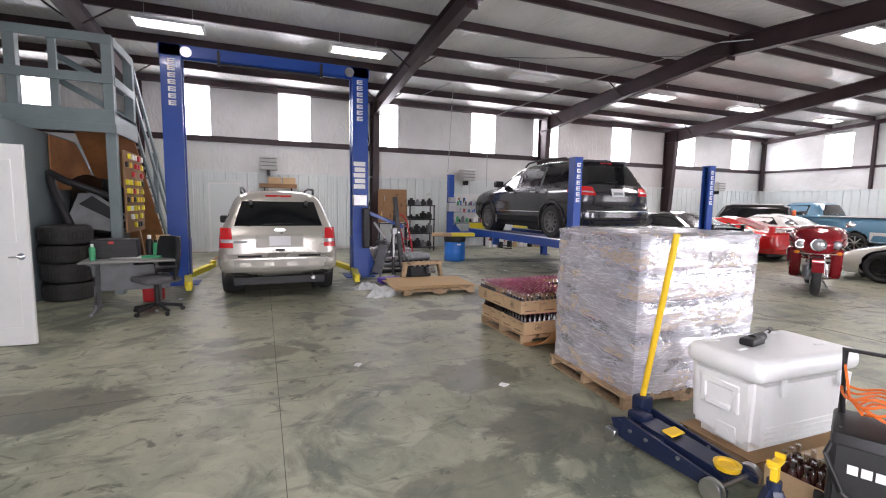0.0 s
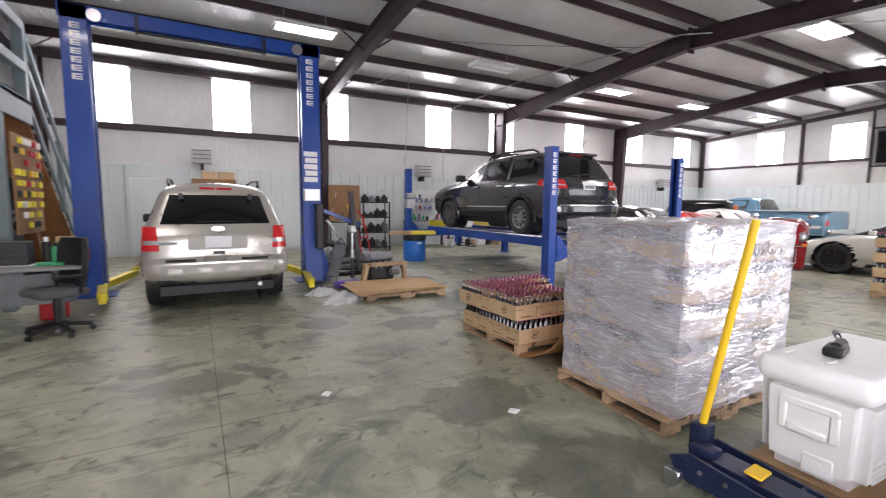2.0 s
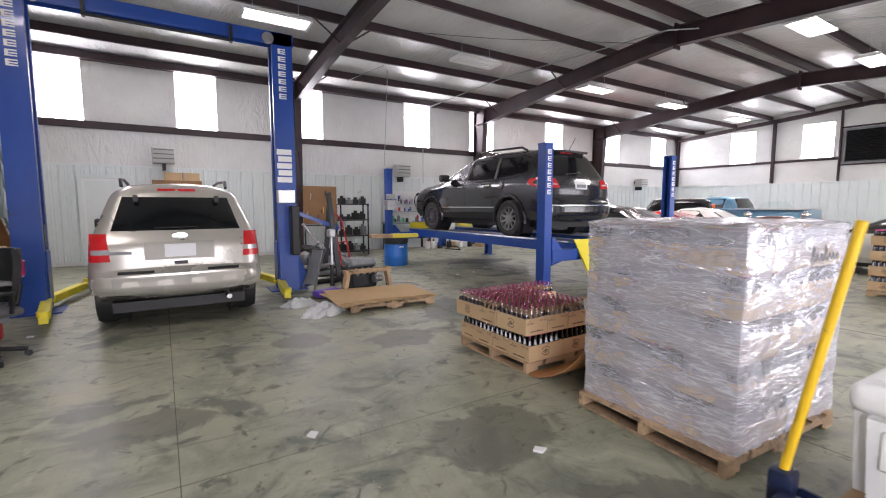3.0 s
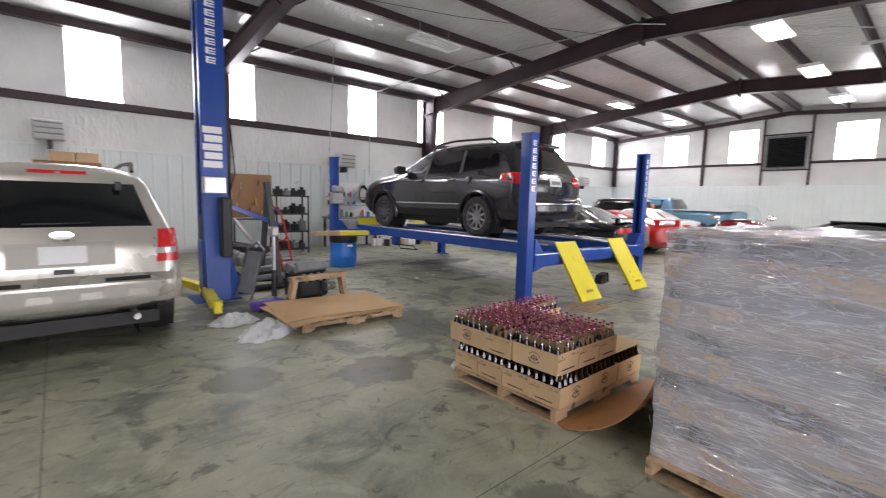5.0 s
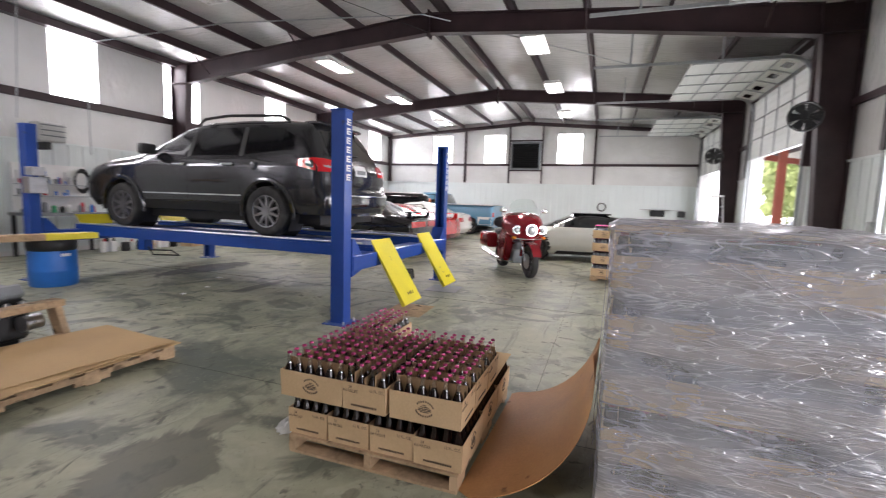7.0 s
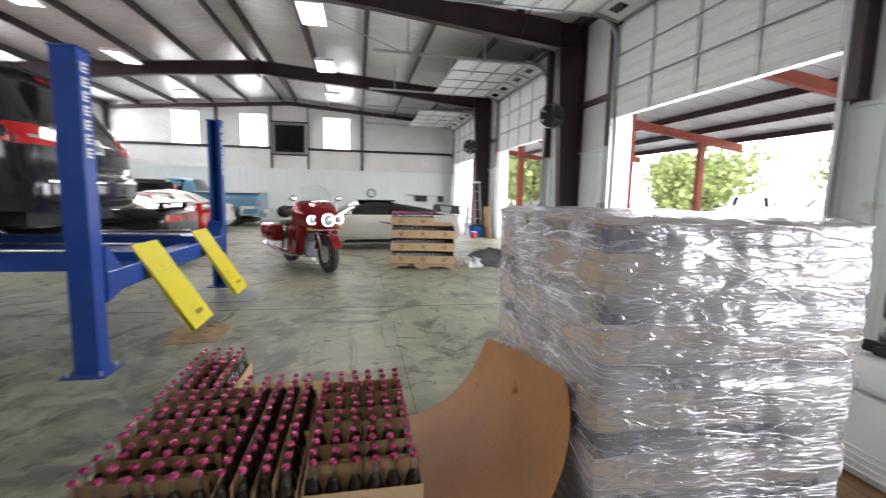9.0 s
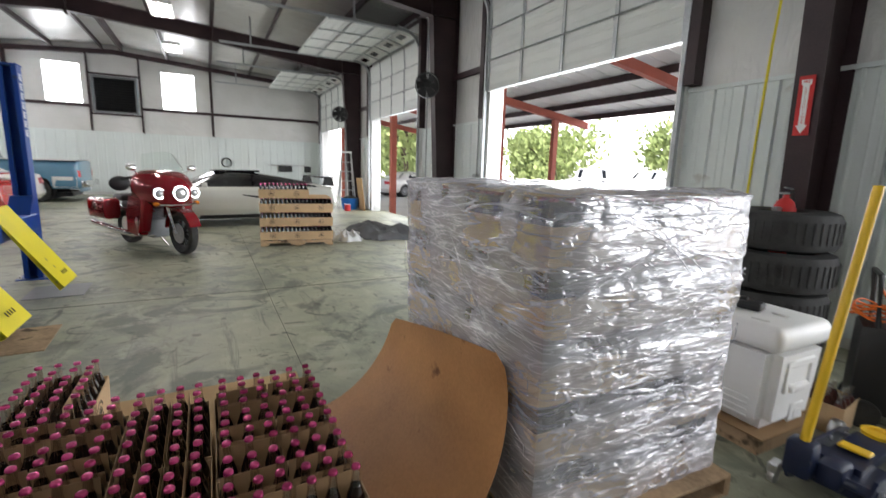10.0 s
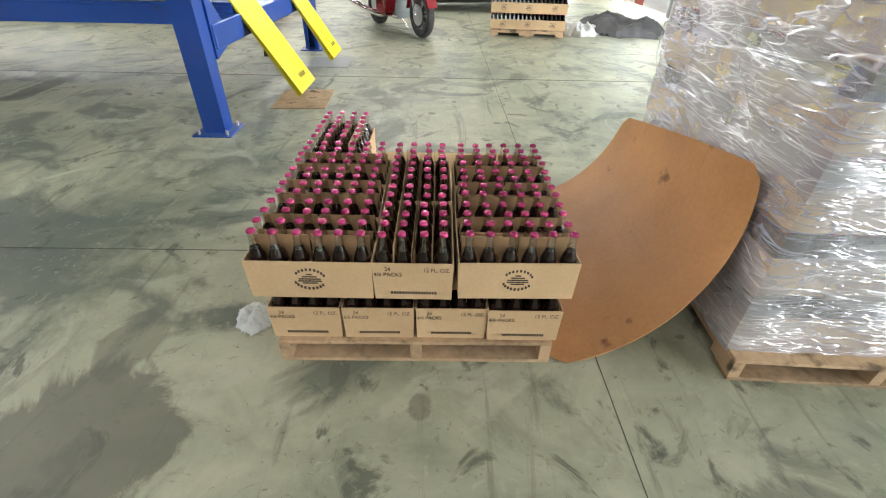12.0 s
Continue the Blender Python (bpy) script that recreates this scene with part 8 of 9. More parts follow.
def tyre_bm(r, w, inner=0.6):
    return lathe(bmesh.new(), [(r * inner, 0.02), (r * 0.8, 0.0), (r * 0.95, 0.02), (r, 0.06), (r, w - 0.06), (r * 0.95, w - 0.02), (r * 0.8, w), (r * inner, w - 0.02), (r * inner + 0.02, w / 2), (r * inner, 0.02)], 40)


for x, y, r, w, n, lab in ((3.47, 0.76, 0.37, 0.295, 4, "stack of big truck tyres"), (-2.74, 8.66, 0.33, 0.285, 4, "stack of car tyres")):
    for k in range(n):
        t = thing("tyre", "worn black tyre lying in a stack", "tyre", pose(x + 0.02 * math.sin(k * 2.3), y + 0.02 * math.cos(k * 3.1), k * (w + 0.003)), group=lab)
        part("tread", tyre_bm(r, w), M_RUBBER, t)
        bm = bmesh.new()
        for q in range(44):
            a = q * 2 * math.pi / 44
            box(bm, r - 0.004, r + 0.006, -0.009, 0.009, 0.07, w - 0.07, m=pose(0, 0, 0, 0, 0, math.degrees(a)))
        part("tread_pattern", bm, M_RUBBER, t, smooth=False)["kind"] = "stuff"

# ---- floor things round the lifts ----
pallet(pose(2.93, 7.66, 0, 0, 0, -2), 1.3, 0.86, "worn pine pallet under cardboard sheets")
for k, (dx, dy, rz) in enumerate(((0, 0, -2), (-0.07, 0.0, 2), (-0.03, 0.06, -6))):
    t = thing("cardboard_sheet", "flat brown cardboard sheet lying on a pallet", "cardboard sheet", pose(2.92 + dx, 7.72 + dy, 0.107 + 0.012 * k, 0, 0, rz), group="sheets on the pallet")
    bm = bmesh.new()
    g = [[bm.verts.new((-0.72 + 1.44 * i / 10, -0.5 + 1.0 * j / 6, 0.004 + 0.012 * max(0, noise.noise((i * 0.5 + k, j * 0.6, k * 3.0))) - (0.05 * ((i < 2) * (2 - i) / 2 * (j < 3)) if k else 0) * 0.6)) for j in range(7)] for i in range(11)]
    for a, b in zip(g, g[1:]):
        for j in range(6):
            bm.faces.new((a[j], a[j + 1], b[j + 1], b[j]))
    Shell.thicken(bm, 0.005, (0, 0, 1))
    part("sheet", bm, M_SHEET, t)
tr = thing("wooden_trestle", "rough low wooden trestle stand", "trestle", pose(3.0, 8.42, 0, 0, 0, 6))
part("top", bx(-0.42, 0.42, -0.07, 0.07, 0.36, 0.42, 0.004), M_PALLET, tr, smooth=False)
for s in (-1, 1):
    part("leg", bx(-0.03, 0.03, -0.06, 0.06, -0.2, 0.2, 0.003, pose(s * 0.4, 0, 0.19, 0, -s * 12, 0)), M_PALLET, tr, smooth=False)
part("rail", bx(-0.45, 0.45, -0.05, -0.02, 0.02, 0.1, 0.003), M_PALLET, tr, smooth=False)
en = thing("engine_block", "greasy black engine block standing on the floor", "engine", pose(3.02, 8.85, 0, 0, 0, 10))
part("block", bx(-0.25, 0.25, -0.2, 0.2, 0.05, 0.42, 0.03), M_DARK, en)
for s in (-1, 1):
    part("cylinder_head", bx(-0.24, 0.24, -0.08, 0.08, 0, 0.12, 0.02, pose(0, s * 0.13, 0.42, s * 28, 0, 0)), M_TOOLGREY, en)
    bm = bmesh.new()
    for k in range(4):
        cyl(bm, (-0.18 + k * 0.12, s * 0.2, 0.4), (-0.18 + k * 0.12, s * 0.27, 0.3), 0.025)
    part("exhaust_port", bm, M_STEEL, en)
part("oil_pan", bx(-0.2, 0.2, -0.14, 0.14, 0.0, 0.06, 0.015), M_DARK, en)
part("intake", bx(-0.18, 0.18, -0.07, 0.07, 0.46, 0.55, 0.02), M_TOOLGREY, en)
part("pulley", cy((0.25, 0, 0.2), (0.29, 0, 0.2), 0.09), M_STEEL, en)
part("alternator", cy((0.1, -0.3, 0.22), (0.25, -0.3, 0.22), 0.07), M_STEEL, en)


def crumple(name, label, cat, m, sx, sy, h, material, seed, n=26):
    t = thing(name, label, cat, m)
    bm = bmesh.new()
    g = []
    for i in range(n + 1):
        row = []
        for j in range(n + 1):
            u, v = 2 * i / n - 1, 2 * j / n - 1
            rr = math.hypot(u, v)
            edge = max(0, 1 - rr ** 2)
            q = Vector((u * 1.8 + seed, v * 1.8, seed))
            z = 0.004 + h * edge ** 0.5 * (0.55 + 0.6 * noise.noise(q) + 0.35 * noise.noise(q * 3) + 0.2 * noise.noise(q * 7))
            k = 1 + 0.22 * noise.noise(q * 1.7)
            row.append(bm.verts.new((u * sx * k * (0.75 if abs(u) + abs(v) > 1.5 else 1), v * sy * k * (0.75 if abs(u) + abs(v) > 1.5 else 1), max(0.003, z))))
        g.append(row)
    for a, b in zip(g, g[1:]):
        for j in range(n):
            bm.faces.new((a[j], a[j + 1], b[j + 1], b[j]))
    Shell.thicken(bm, 0.003, (0, 0, -1))
    part("folds", bm, material, t)
    return t


M_BAG = mat("white_poly_sheet", (0.62, 0.64, 0.64), 0.3, var=0.08, bump=0.05)
crumple("plastic_sheet", "crumpled clear plastic sheet on the floor", "plastic", pose(2.02, 7.55, 0, 0, 0, 40), 0.42, 0.24, 0.14, M_BAG, 2.0)
crumple("plastic_bag", "crumpled clear plastic bag on the floor", "plastic", pose(1.82, 8.15, 0, 0, 0, 10), 0.26, 0.2, 0.12, M_BAG, 5.0)
crumple("film_scrap", "scrap of crumpled clear film on the floor", "plastic", pose(2.98, 5.52, 0, 0, 0, 30), 0.09, 0.07, 0.06, M_BAG, 7.0, 16)
crumple("film_heap", "heap of clear film beside the far pallet", "plastic", pose(10.2, 2.3, 0), 0.35, 0.3, 0.24, M_BAG, 3.3)
crumple("grey_cover", "dark grey folded car cover in a heap", "car cover", pose(10.7, 1.45, 0), 0.95, 0.7, 0.30, M_GREYCLOTH, 9.1)
pj = thing("transmission_jack", "purple based jack with a tall grey pole handle", "jack", pose(2.36, 8.5, 0, 0, 0, 15))
part("base", bx(-0.24, 0.2, -0.11, 0.11, 0.02, 0.13, 0.04, seg=2), M_PURPLE, pj, "purple plastic base")
part("pole", cy((0.14, 0.1, 0.1), (0.14, 0.1, 0.95), 0.024), M_STEEL, pj)
part("grip", cy((0.14, 0.1, 0.15), (0.14, 0.1, 0.5), 0.032), M_DARK, pj)
part("head", bx(0.08, 0.2, 0.05, 0.15, 0.95, 1.08, 0.02), M_STEEL, pj)
fc = thing("folded_creeper", "grey folded metal creeper leaning by the lift post", "creeper", pose(2.24, 9.22, 0, 0, 18, 20))
bm = bmesh.new()
tube(bm, [(0, -0.16, 0.02), (0, -0.18, 0.75), (0, 0.0, 0.85), (0, 0.18, 0.75), (0, 0.16, 0.02)], 0.02)
box(bm, -0.015, 0.015, -0.15, 0.15, 0.1, 0.72, 0.01)
part("pad", bm, M_TOOLGREY, fc)
hc = thing("engine_hoist", "blue and grey folding engine hoist among clutter", "engine hoist", pose(2.85, 10.6, 0, 0, 0, -20))
part("mast", bx(-0.05, 0.05, -0.05, 0.05, 0.05, 1.5, 0.006, pose(0.1, 0, 0, 0, 5, 0)), M_DARK, hc, smooth=False)
part("boom", bx(-0.65, 0.55, -0.04, 0.04, -0.04, 0.04, 0.006, pose(-0.1, -0.1, 1.2, 0, 22, 10)), M_BLUE, hc, smooth=False)
for s in (-1, 1):
    part("leg", bx(-0.7, 0.7, s * 0.3 - 0.04, s * 0.3 + 0.04, 0.05, 0.13, 0.006), M_DARK, hc, smooth=False)
    part("wheel", cy((0.65, s * 0.3 - 0.02, 0.05), (0.65, s * 0.3 + 0.02, 0.05), 0.05), M_STEEL, hc)
part("ram", cy((0.05, 0, 0.6), (-0.3, -0.05, 1.1), 0.03), M_STEEL, hc)
part("cross_bar", bx(-0.7, -0.62, -0.35, 0.35, 0.05, 0.13), M_DARK, hc, smooth=False)
ht = thing("hand_truck", "red steel hand truck with grey wheels", "hand truck", pose(3.42, 10.45, 0, 0, 0, 35))
bm = bmesh.new()
for s in (-1, 1):
    tube(bm, [(s * 0.16, 0.02, 0.1), (s * 0.16, 0.12, 0.6), (s * 0.15, 0.26, 1.15), (s * 0.08, 0.34, 1.28), (0, 0.36, 1.3)], 0.018)
for z, y in ((0.35, 0.07), (0.7, 0.14), (1.0, 0.22)):
    cyl(bm, (-0.16, y, z), (0.16, y, z), 0.014)
part("frame", bm, M_REDPLASTIC, ht)
part("toe_plate", bx(-0.2, 0.2, -0.2, 0.03, 0.012, 0.022), M_STEEL, ht, smooth=False)
for s in (-1, 1):
    part("wheel", lathe(bmesh.new(), [(0, -0.03), (0.09, -0.03), (0.125, -0.02), (0.13, 0), (0.125, 0.02), (0.09, 0.03), (0, 0.03)], 24, pose(s * 0.23, 0.1, 0.13, 0, 90, 0)), M_RUBBER, ht)
    part("wheel_hub", lathe(bmesh.new(), [(0, -0.034), (0.075, -0.034), (0.075, 0.034), (0, 0.034)], 20, pose(s * 0.23, 0.1, 0.13, 0, 90, 0)), M_HEATER, ht)
# floor clutter: parts, pipes and stands behind the lift
rng = random.Random(21)
for k in range(14):
    x, y = rng.uniform(2.5, 4.2), rng.uniform(11.0, 13.8)
    t = thing("car_part", "dark greasy loose car part on the floor", "car part", pose(x, y, 0, 0, 0, rng.uniform(0, 180)), group="loose car parts")
    L, w_, h_ = rng.uniform(0.15, 0.42), rng.uniform(0.08, 0.2), rng.uniform(0.1, 0.35)
    bm = bx(-L, L, -w_, w_, 0, h_, 0.03)
    cyl(bm, (-L, 0, h_ * 0.7), (L * 1.2, 0.05, h_ * 0.9), w_ * 0.6)
    part("casting", bm, rng.choice((M_DARK, M_TOOLGREY, M_DARK, M_STEEL)), t)
for k in range(3):
    t = thing("steel_pipe", "dark steel pipe lying on the floor", "pipe", pose(2.2 + 0.2 * k, 9.7 + 0.25 * k, 0, 0, 0, 12 * k), group="pipes on the floor")
    part("bar", cy((-0.1, 0, 0.05 + 0.1 * k), (1.2, 0.1, 0.05 + 0.1 * k), 0.045), (M_DARK, M_TOOLGREY, M_STEEL)[k], t)
lr = thing("leaning_rail", "black steel rail leaning in the clutter", "steel rail", pose(3.05, 9.95, 0, -4, -5, 0))
part("rail", bx(-0.05, 0.05, -0.03, 0.03, 0, 1.72, 0.008), M_DARK, lr, smooth=False)
part("bolt_head", cy((0, -0.04, 0.9), (0, -0.03, 0.9), 0.02), M_STEEL, lr)

pb = thing("tool_pegboard", "brown pegboard on a stand with small tools", "pegboard", pose(3.95, 14.05, 0, 0, 0, -6))
part("board", bx(-0.46, 0.46, -0.01, 0.01, 0.95, 2.0, 0.002), M_BROWNPAINT, pb, smooth=False)
for s in (-1, 1):
    part("leg", bx(s * 0.42 - 0.02, s * 0.42 + 0.02, 0.012, 0.05, 0, 2.0), M_DARK, pb, smooth=False)
part("shelf", bx(-0.46, 0.46, -0.2, 0.0, 0.9, 0.93), M_DARK, pb, smooth=False)
for k in range(13):
    x, z = rng.uniform(-0.4, 0.4), rng.uniform(1.05, 1.9)
    bm = bmesh.new()
    cyl(bm, (x, -0.04, z), (x + rng.uniform(-0.02, 0.02), -0.03, z - rng.uniform(0.06, 0.18)), 0.014, 0.009)
    cyl(bm, (x, -0.045, z), (x, -0.008, z + 0.01), 0.006)
    part("hung_tool", bm, rng.choice((M_STEEL, M_DARK, M_JACKYEL, M_BROWNPAINT)), pb)

sf = thing("shelf_rack", "black plastic shelf rack loaded with dark parts", "shelf", pose(4.95, 14.2, 0))
for z in (0.12, 0.58, 1.04, 1.5):
    part("shelf", bx(-0.45, 0.45, -0.22, 0.22, z - 0.02, z + 0.015, 0.008), M_DARK, sf)
for x in (-0.42, 0.42):
    for y in (-0.19, 0.19):
        part("upright", cy((x, y, 0), (x, y, 1.52), 0.022, n=10), M_DARK, sf)
for z in (0.135, 0.595, 1.055, 1.515):
    for k in range(4):
        x = -0.32 + 0.21 * k
        h_ = rng.uniform(0.08, 0.26)
        t = thing("shelf_item", "dark boxed workshop part stored on a shelf", "car part", pose(4.95 + x, 14.2 + rng.uniform(-0.05, 0.05), z, 0, 0, rng.uniform(-20, 20)), group="parts on the shelf rack")
        bm = bx(-0.08, 0.08, -0.1, 0.1, 0, h_, 0.012)
        cyl(bm, (0, 0, h_), (0, 0, h_ + 0.06), 0.05)
        part("body", bm, rng.choice((M_DARK, M_TOOLGREY, M_DARK, M_DARK)), t)

# tool wall behind the lift
tw = thing("tool_wall", "white pegboard wall crowded with hung tools and hoses", "tool wall", pose(7.15, YN - 0.08, 0))
part("board", bx(-0.68, 0.72, -0.02, 0.0, 0.95, 1.95), M_WHITE, tw, smooth=False)
for z in (1.25, 1.5):
    part("shelf", bx(-0.66, 0.7, -0.22, -0.02, z, z + 0.02), M_GALV, tw, smooth=False)
for k in range(34):
    x, z = rng.uniform(-0.62, 0.66), rng.choice((1.28, 1.53, 1.8))
    bm = bmesh.new()
    if z > 1.7:
        box(bm, x - 0.02, x + 0.02, -0.06, -0.022, z - rng.uniform(0.08, 0.2), z, 0.005)
    else:
        cyl(bm, (x, -0.12, z), (x, -0.12, z + rng.uniform(0.06, 0.16)), rng.uniform(0.018, 0.04), n=10)
    part("tool", bm, rng.choice((M_DARK, M_STEEL, M_TOOLGREY, M_REDPLASTIC, M_BLUEPLASTIC, M_WHITE, M_GREEN)), tw)
bm = bmesh.new()
for k in range(5):
    tube(bm, [(0.62 + 0.15 * math.cos(a), -0.05 - 0.012 * k, 1.62 + (0.2 + 0.02 * k) * math.sin(a)) for a in [q * math.pi / 8 for q in range(17)]], 0.012, 6)
part("hose_coil", bm, M_DARK, tw, "coiled black hose")
wb = thing("work_bench", "cluttered grey steel workbench against the wall", "workbench", pose(7.1, YN - 0.45, 0))
part("top", bx(-0.75, 0.85, -0.33, 0.3, 0.86, 0.92, 0.006), M_TOOLGREY, wb, smooth=False)
for x in (-0.68, 0.78):
    for y in (-0.28, 0.25):
        part("leg", bx(x - 0.03, x + 0.03, y - 0.03, y + 0.03, 0, 0.86), M_DARK, wb, smooth=False)
for k in range(12):
    x = -0.65 + 0.125 * k
    t = thing("bench_item", "small workshop can or part on the bench", "workshop item", pose(7.1 + x, YN - 0.5 + rng.uniform(-0.12, 0.12), 0.92), group="things on the workbench")
    h_ = rng.uniform(0.08, 0.24)
    r_ = rng.uniform(0.03, 0.055)
    part("can", lathe(bmesh.new(), [(0, 0), (r_, 0), (r_, h_ * 0.8), (r_ * 0.4, h_), (0, h_)], 14), rng.choice((M_REDPLASTIC, M_WHITE, M_GREEN, M_TOOLGREY, M_DARK, M_BLUEPLASTIC)), t)
for k in range(9):
    x = 7.75 + k * 0.21
    t = thing("fluid_jug", "plastic fluid jug standing on the floor", "jug", pose(x, 14.5 + rng.uniform(-0.08, 0.08), 0, 0, 0, rng.uniform(-30, 30)), group="row of jugs")
    h_ = rng.uniform(0.24, 0.34)
    part("body", bx(-0.08, 0.08, -0.06, 0.06, 0, h_ * 0.8, 0.025, seg=2), (M_WHITEPLASTIC, M_WHITEPLASTIC, M_DARK, M_HEATER, M_DARK, M_CARD)[k % 6], t)
    part("cap", cy((0.03, 0, h_ * 0.8), (0.03, 0, h_), 0.03, 0.022), (M_REDPLASTIC, M_DARK, M_WHITE)[k % 3], t)
t = thing("carton", "brown cardboard carton on the floor", "carton", pose(9.9, 14.3, 0, 0, 0, 8))
part("box", bx(-0.25, 0.25, -0.18, 0.18, 0, 0.22, 0.004), M_CARD, t, smooth=False)
part("tape", bx(-0.251, 0.251, -0.03, 0.03, 0.2205, 0.2215), M_SHEET, t, smooth=False)

dr = thing("drum", "blue plastic drum used as a bin with black liner", "drum", pose(5.02, 11.45, 0))
part("barrel", lathe(bmesh.new(), [(0, 0), (0.27, 0), (0.285, 0.02), (0.29, 0.2), (0.295, 0.22), (0.295, 0.24), (0.29, 0.26), (0.29, 0.5), (0.28, 0.54), (0.27, 0.54), (0.27, 0.04), (0, 0.04)], 36), M_BLUEPLASTIC, dr)
part("liner", lathe(bmesh.new(), [(0.27, 0.5), (0.292, 0.545), (0.3, 0.56), (0.302, 0.66), (0.29, 0.68), (0.26, 0.6)], 36), M_DARK, dr, "black bin liner")
part("label_plate", bx(-0.06, 0.06, -0.303, -0.295, 0.45, 0.49), M_WHITE, dr, smooth=False)
pk_ = thing("timber_plank", "thick timber plank with a yellow painted end", "plank", pose(4.96, 11.35, 0.685, 0, 0, -10))
part("plank", bx(-0.62, -0.1, -0.12, 0.12, 0, 0.09, 0.006), M_PALLET, pk_, smooth=False)
part("painted_end", bx(-0.1, 0.55, -0.121, 0.121, -0.001, 0.091, 0.006), M_YELLOW, pk_, "yellow painted end", smooth=False)

# mats and chocks under the lift
for x, y, w_, d_ in ((6.05, 6.08, 0.62, 0.5), (7.62, 6.15, 0.55, 0.5)):
    t = thing("floor_mat", "worn dark sheet lying under the ramp", "floor mat", pose(x, y, 0, 0, 0, 3), group="mats under the ramps")
    part("sheet", bx(-w_ / 2, w_ / 2, -d_ / 2, d_ / 2, 0.0, 0.006), M_PALLET if x < 7 else M_TOOLGREY, t, smooth=False)
for k in range(3):
    t = thing("wheel_chock", "black rubber wheel chock on the floor", "wheel chock", pose(8.0 + 0.16 * k, 7.0 + 0.05 * k, 0, 0, 0, 20 * k), group="wheel chocks")
    part("wedge", pr([(-0.12, 0), (0.12, 0), (0.05, 0.16), (-0.03, 0.16)], "y", -0.07, 0.07), M_RUBBER, t, smooth=False)
# ---- office corner ----
dk = thing("desk", "grey laminate desk with bent tube legs", "desk", pose(-1.64, 7.57, 0, 0, 0, 4))
part("top", bx(-0.55, 0.55, -0.32, 0.34, 0.70, 0.735, 0.008), mat("grey_laminate", (0.22, 0.22, 0.21), 0.45, var=0.1, bump=0.02), dk)
part("modesty_panel", bx(-0.42, 0.42, 0.2, 0.22, 0.25, 0.7), M_TOOLGREY, dk, smooth=False)
for x in (-0.44, 0.3):
    part("leg", tube(bmesh.new(), [(x, -0.28, 0.7), (x, -0.1, 0.66), (x, -0.02, 0.5), (x, -0.02, 0.1), (x, -0.08, 0.03), (x, -0.3, 0.02)], 0.022), M_TOOLGREY, dk)
    part("foot", tube(bmesh.new(), [(x, -0.3, 0.02), (x, 0.3, 0.02)], 0.022), M_TOOLGREY, dk)
    part("leg_panel", bx(x - 0.015, x + 0.015, -0.02, 0.2, 0.06, 0.7), M_TOOLGREY, dk, smooth=False)
tb = thing("tool_box", "black steel tool box standing on the desk", "tool box", pose(-1.86, 7.72, 0.737, 0, 0, 4))
part("case", bx(-0.27, 0.27, -0.14, 0.14, 0, 0.26, 0.01), M_DARK, tb, smooth=False)
for k in range(3):
    part("drawer", bx(-0.25, 0.25, -0.147, -0.14, 0.03 + 0.07 * k, 0.09 + 0.07 * k, 0.003), M_DARK, tb, smooth=False)
part("sticker", bx(-0.06, 0.0, -0.149, -0.1465, 0.2, 0.235), M_REDPLASTIC, tb, smooth=False)


def can(name, label, cat, x, y, z, r, h, material, capm):
    t = thing(name, label, cat, pose(x + 0.12, y + 0.12, z))
    part("body", lathe(bmesh.new(), [(0, 0), (r, 0), (r, h * 0.75), (r * 0.7, h * 0.82), (0, h * 0.82)], 18), material, t)
    part("cap", cy((0, 0, h * 0.82), (0, 0, h), r * 0.55), capm, t)


can("spray_can", "green and white spray can on the desk", "spray can", -2.16, 7.25, 0.738, 0.035, 0.22, M_GREEN, M_WHITE)
can("bottle_green", "green plastic bottle on the desk", "bottle", -1.5, 7.62, 0.738, 0.04, 0.24, M_GREEN, M_DARK)
can("soap_tub", "red plastic tub on the desk", "tub", -1.36, 7.55, 0.738, 0.07, 0.2, M_REDPLASTIC, M_WHITE)
can("wipes_tub", "pink and white wipes tub on the desk", "tub", -1.25, 7.66, 0.738, 0.06, 0.2, M_PINK, M_WHITE)
can("oil_bottle", "black oil bottle on the desk", "bottle", -1.6, 7.72, 0.738, 0.045, 0.3, M_DARK, M_WHITE)
t = thing("carton", "small brown carton on the desk", "carton", pose(-1.3, 7.84, 0.738, 0, 0, 15))
part("box", bx(-0.09, 0.09, -0.06, 0.06, 0, 0.3, 0.003), M_CARD, t, smooth=False)
part("flap", bx(-0.09, 0.09, -0.063, -0.06, 0.22, 0.3), M_SHEET, t, smooth=False)
t = thing("paper_tray", "green tray with papers on the desk", "tray", pose(-1.38, 7.54, 0.738, 0, 0, -10))
part("tray", bx(-0.12, 0.12, -0.08, 0.08, 0, 0.03, 0.004), M_GREEN, t, smooth=False)
part("paper", bx(-0.5, -0.16, -0.09, 0.06, 0, 0.006), M_WHITE, t, smooth=False)
t = thing("gas_can", "red plastic can under the desk", "can", pose(-1.5, 8.07, 0))
part("body", bx(-0.14, 0.14, -0.1, 0.1, 0.0, 0.3, 0.05, seg=3), M_REDPLASTIC, t)
part("spout", cy((0.05, 0, 0.3), (0.12, 0, 0.42), 0.02), M_DARK, t)
oc = thing("office_chair", "black and grey five-star swivel office chair", "office chair", pose(-1.3, 7.24, 0, 0, 0, -55))
part("seat", bx(-0.24, 0.24, -0.23, 0.23, 0.43, 0.51, 0.035, seg=3), M_GREYCLOTH, oc)
bm = bmesh.new()
g = []
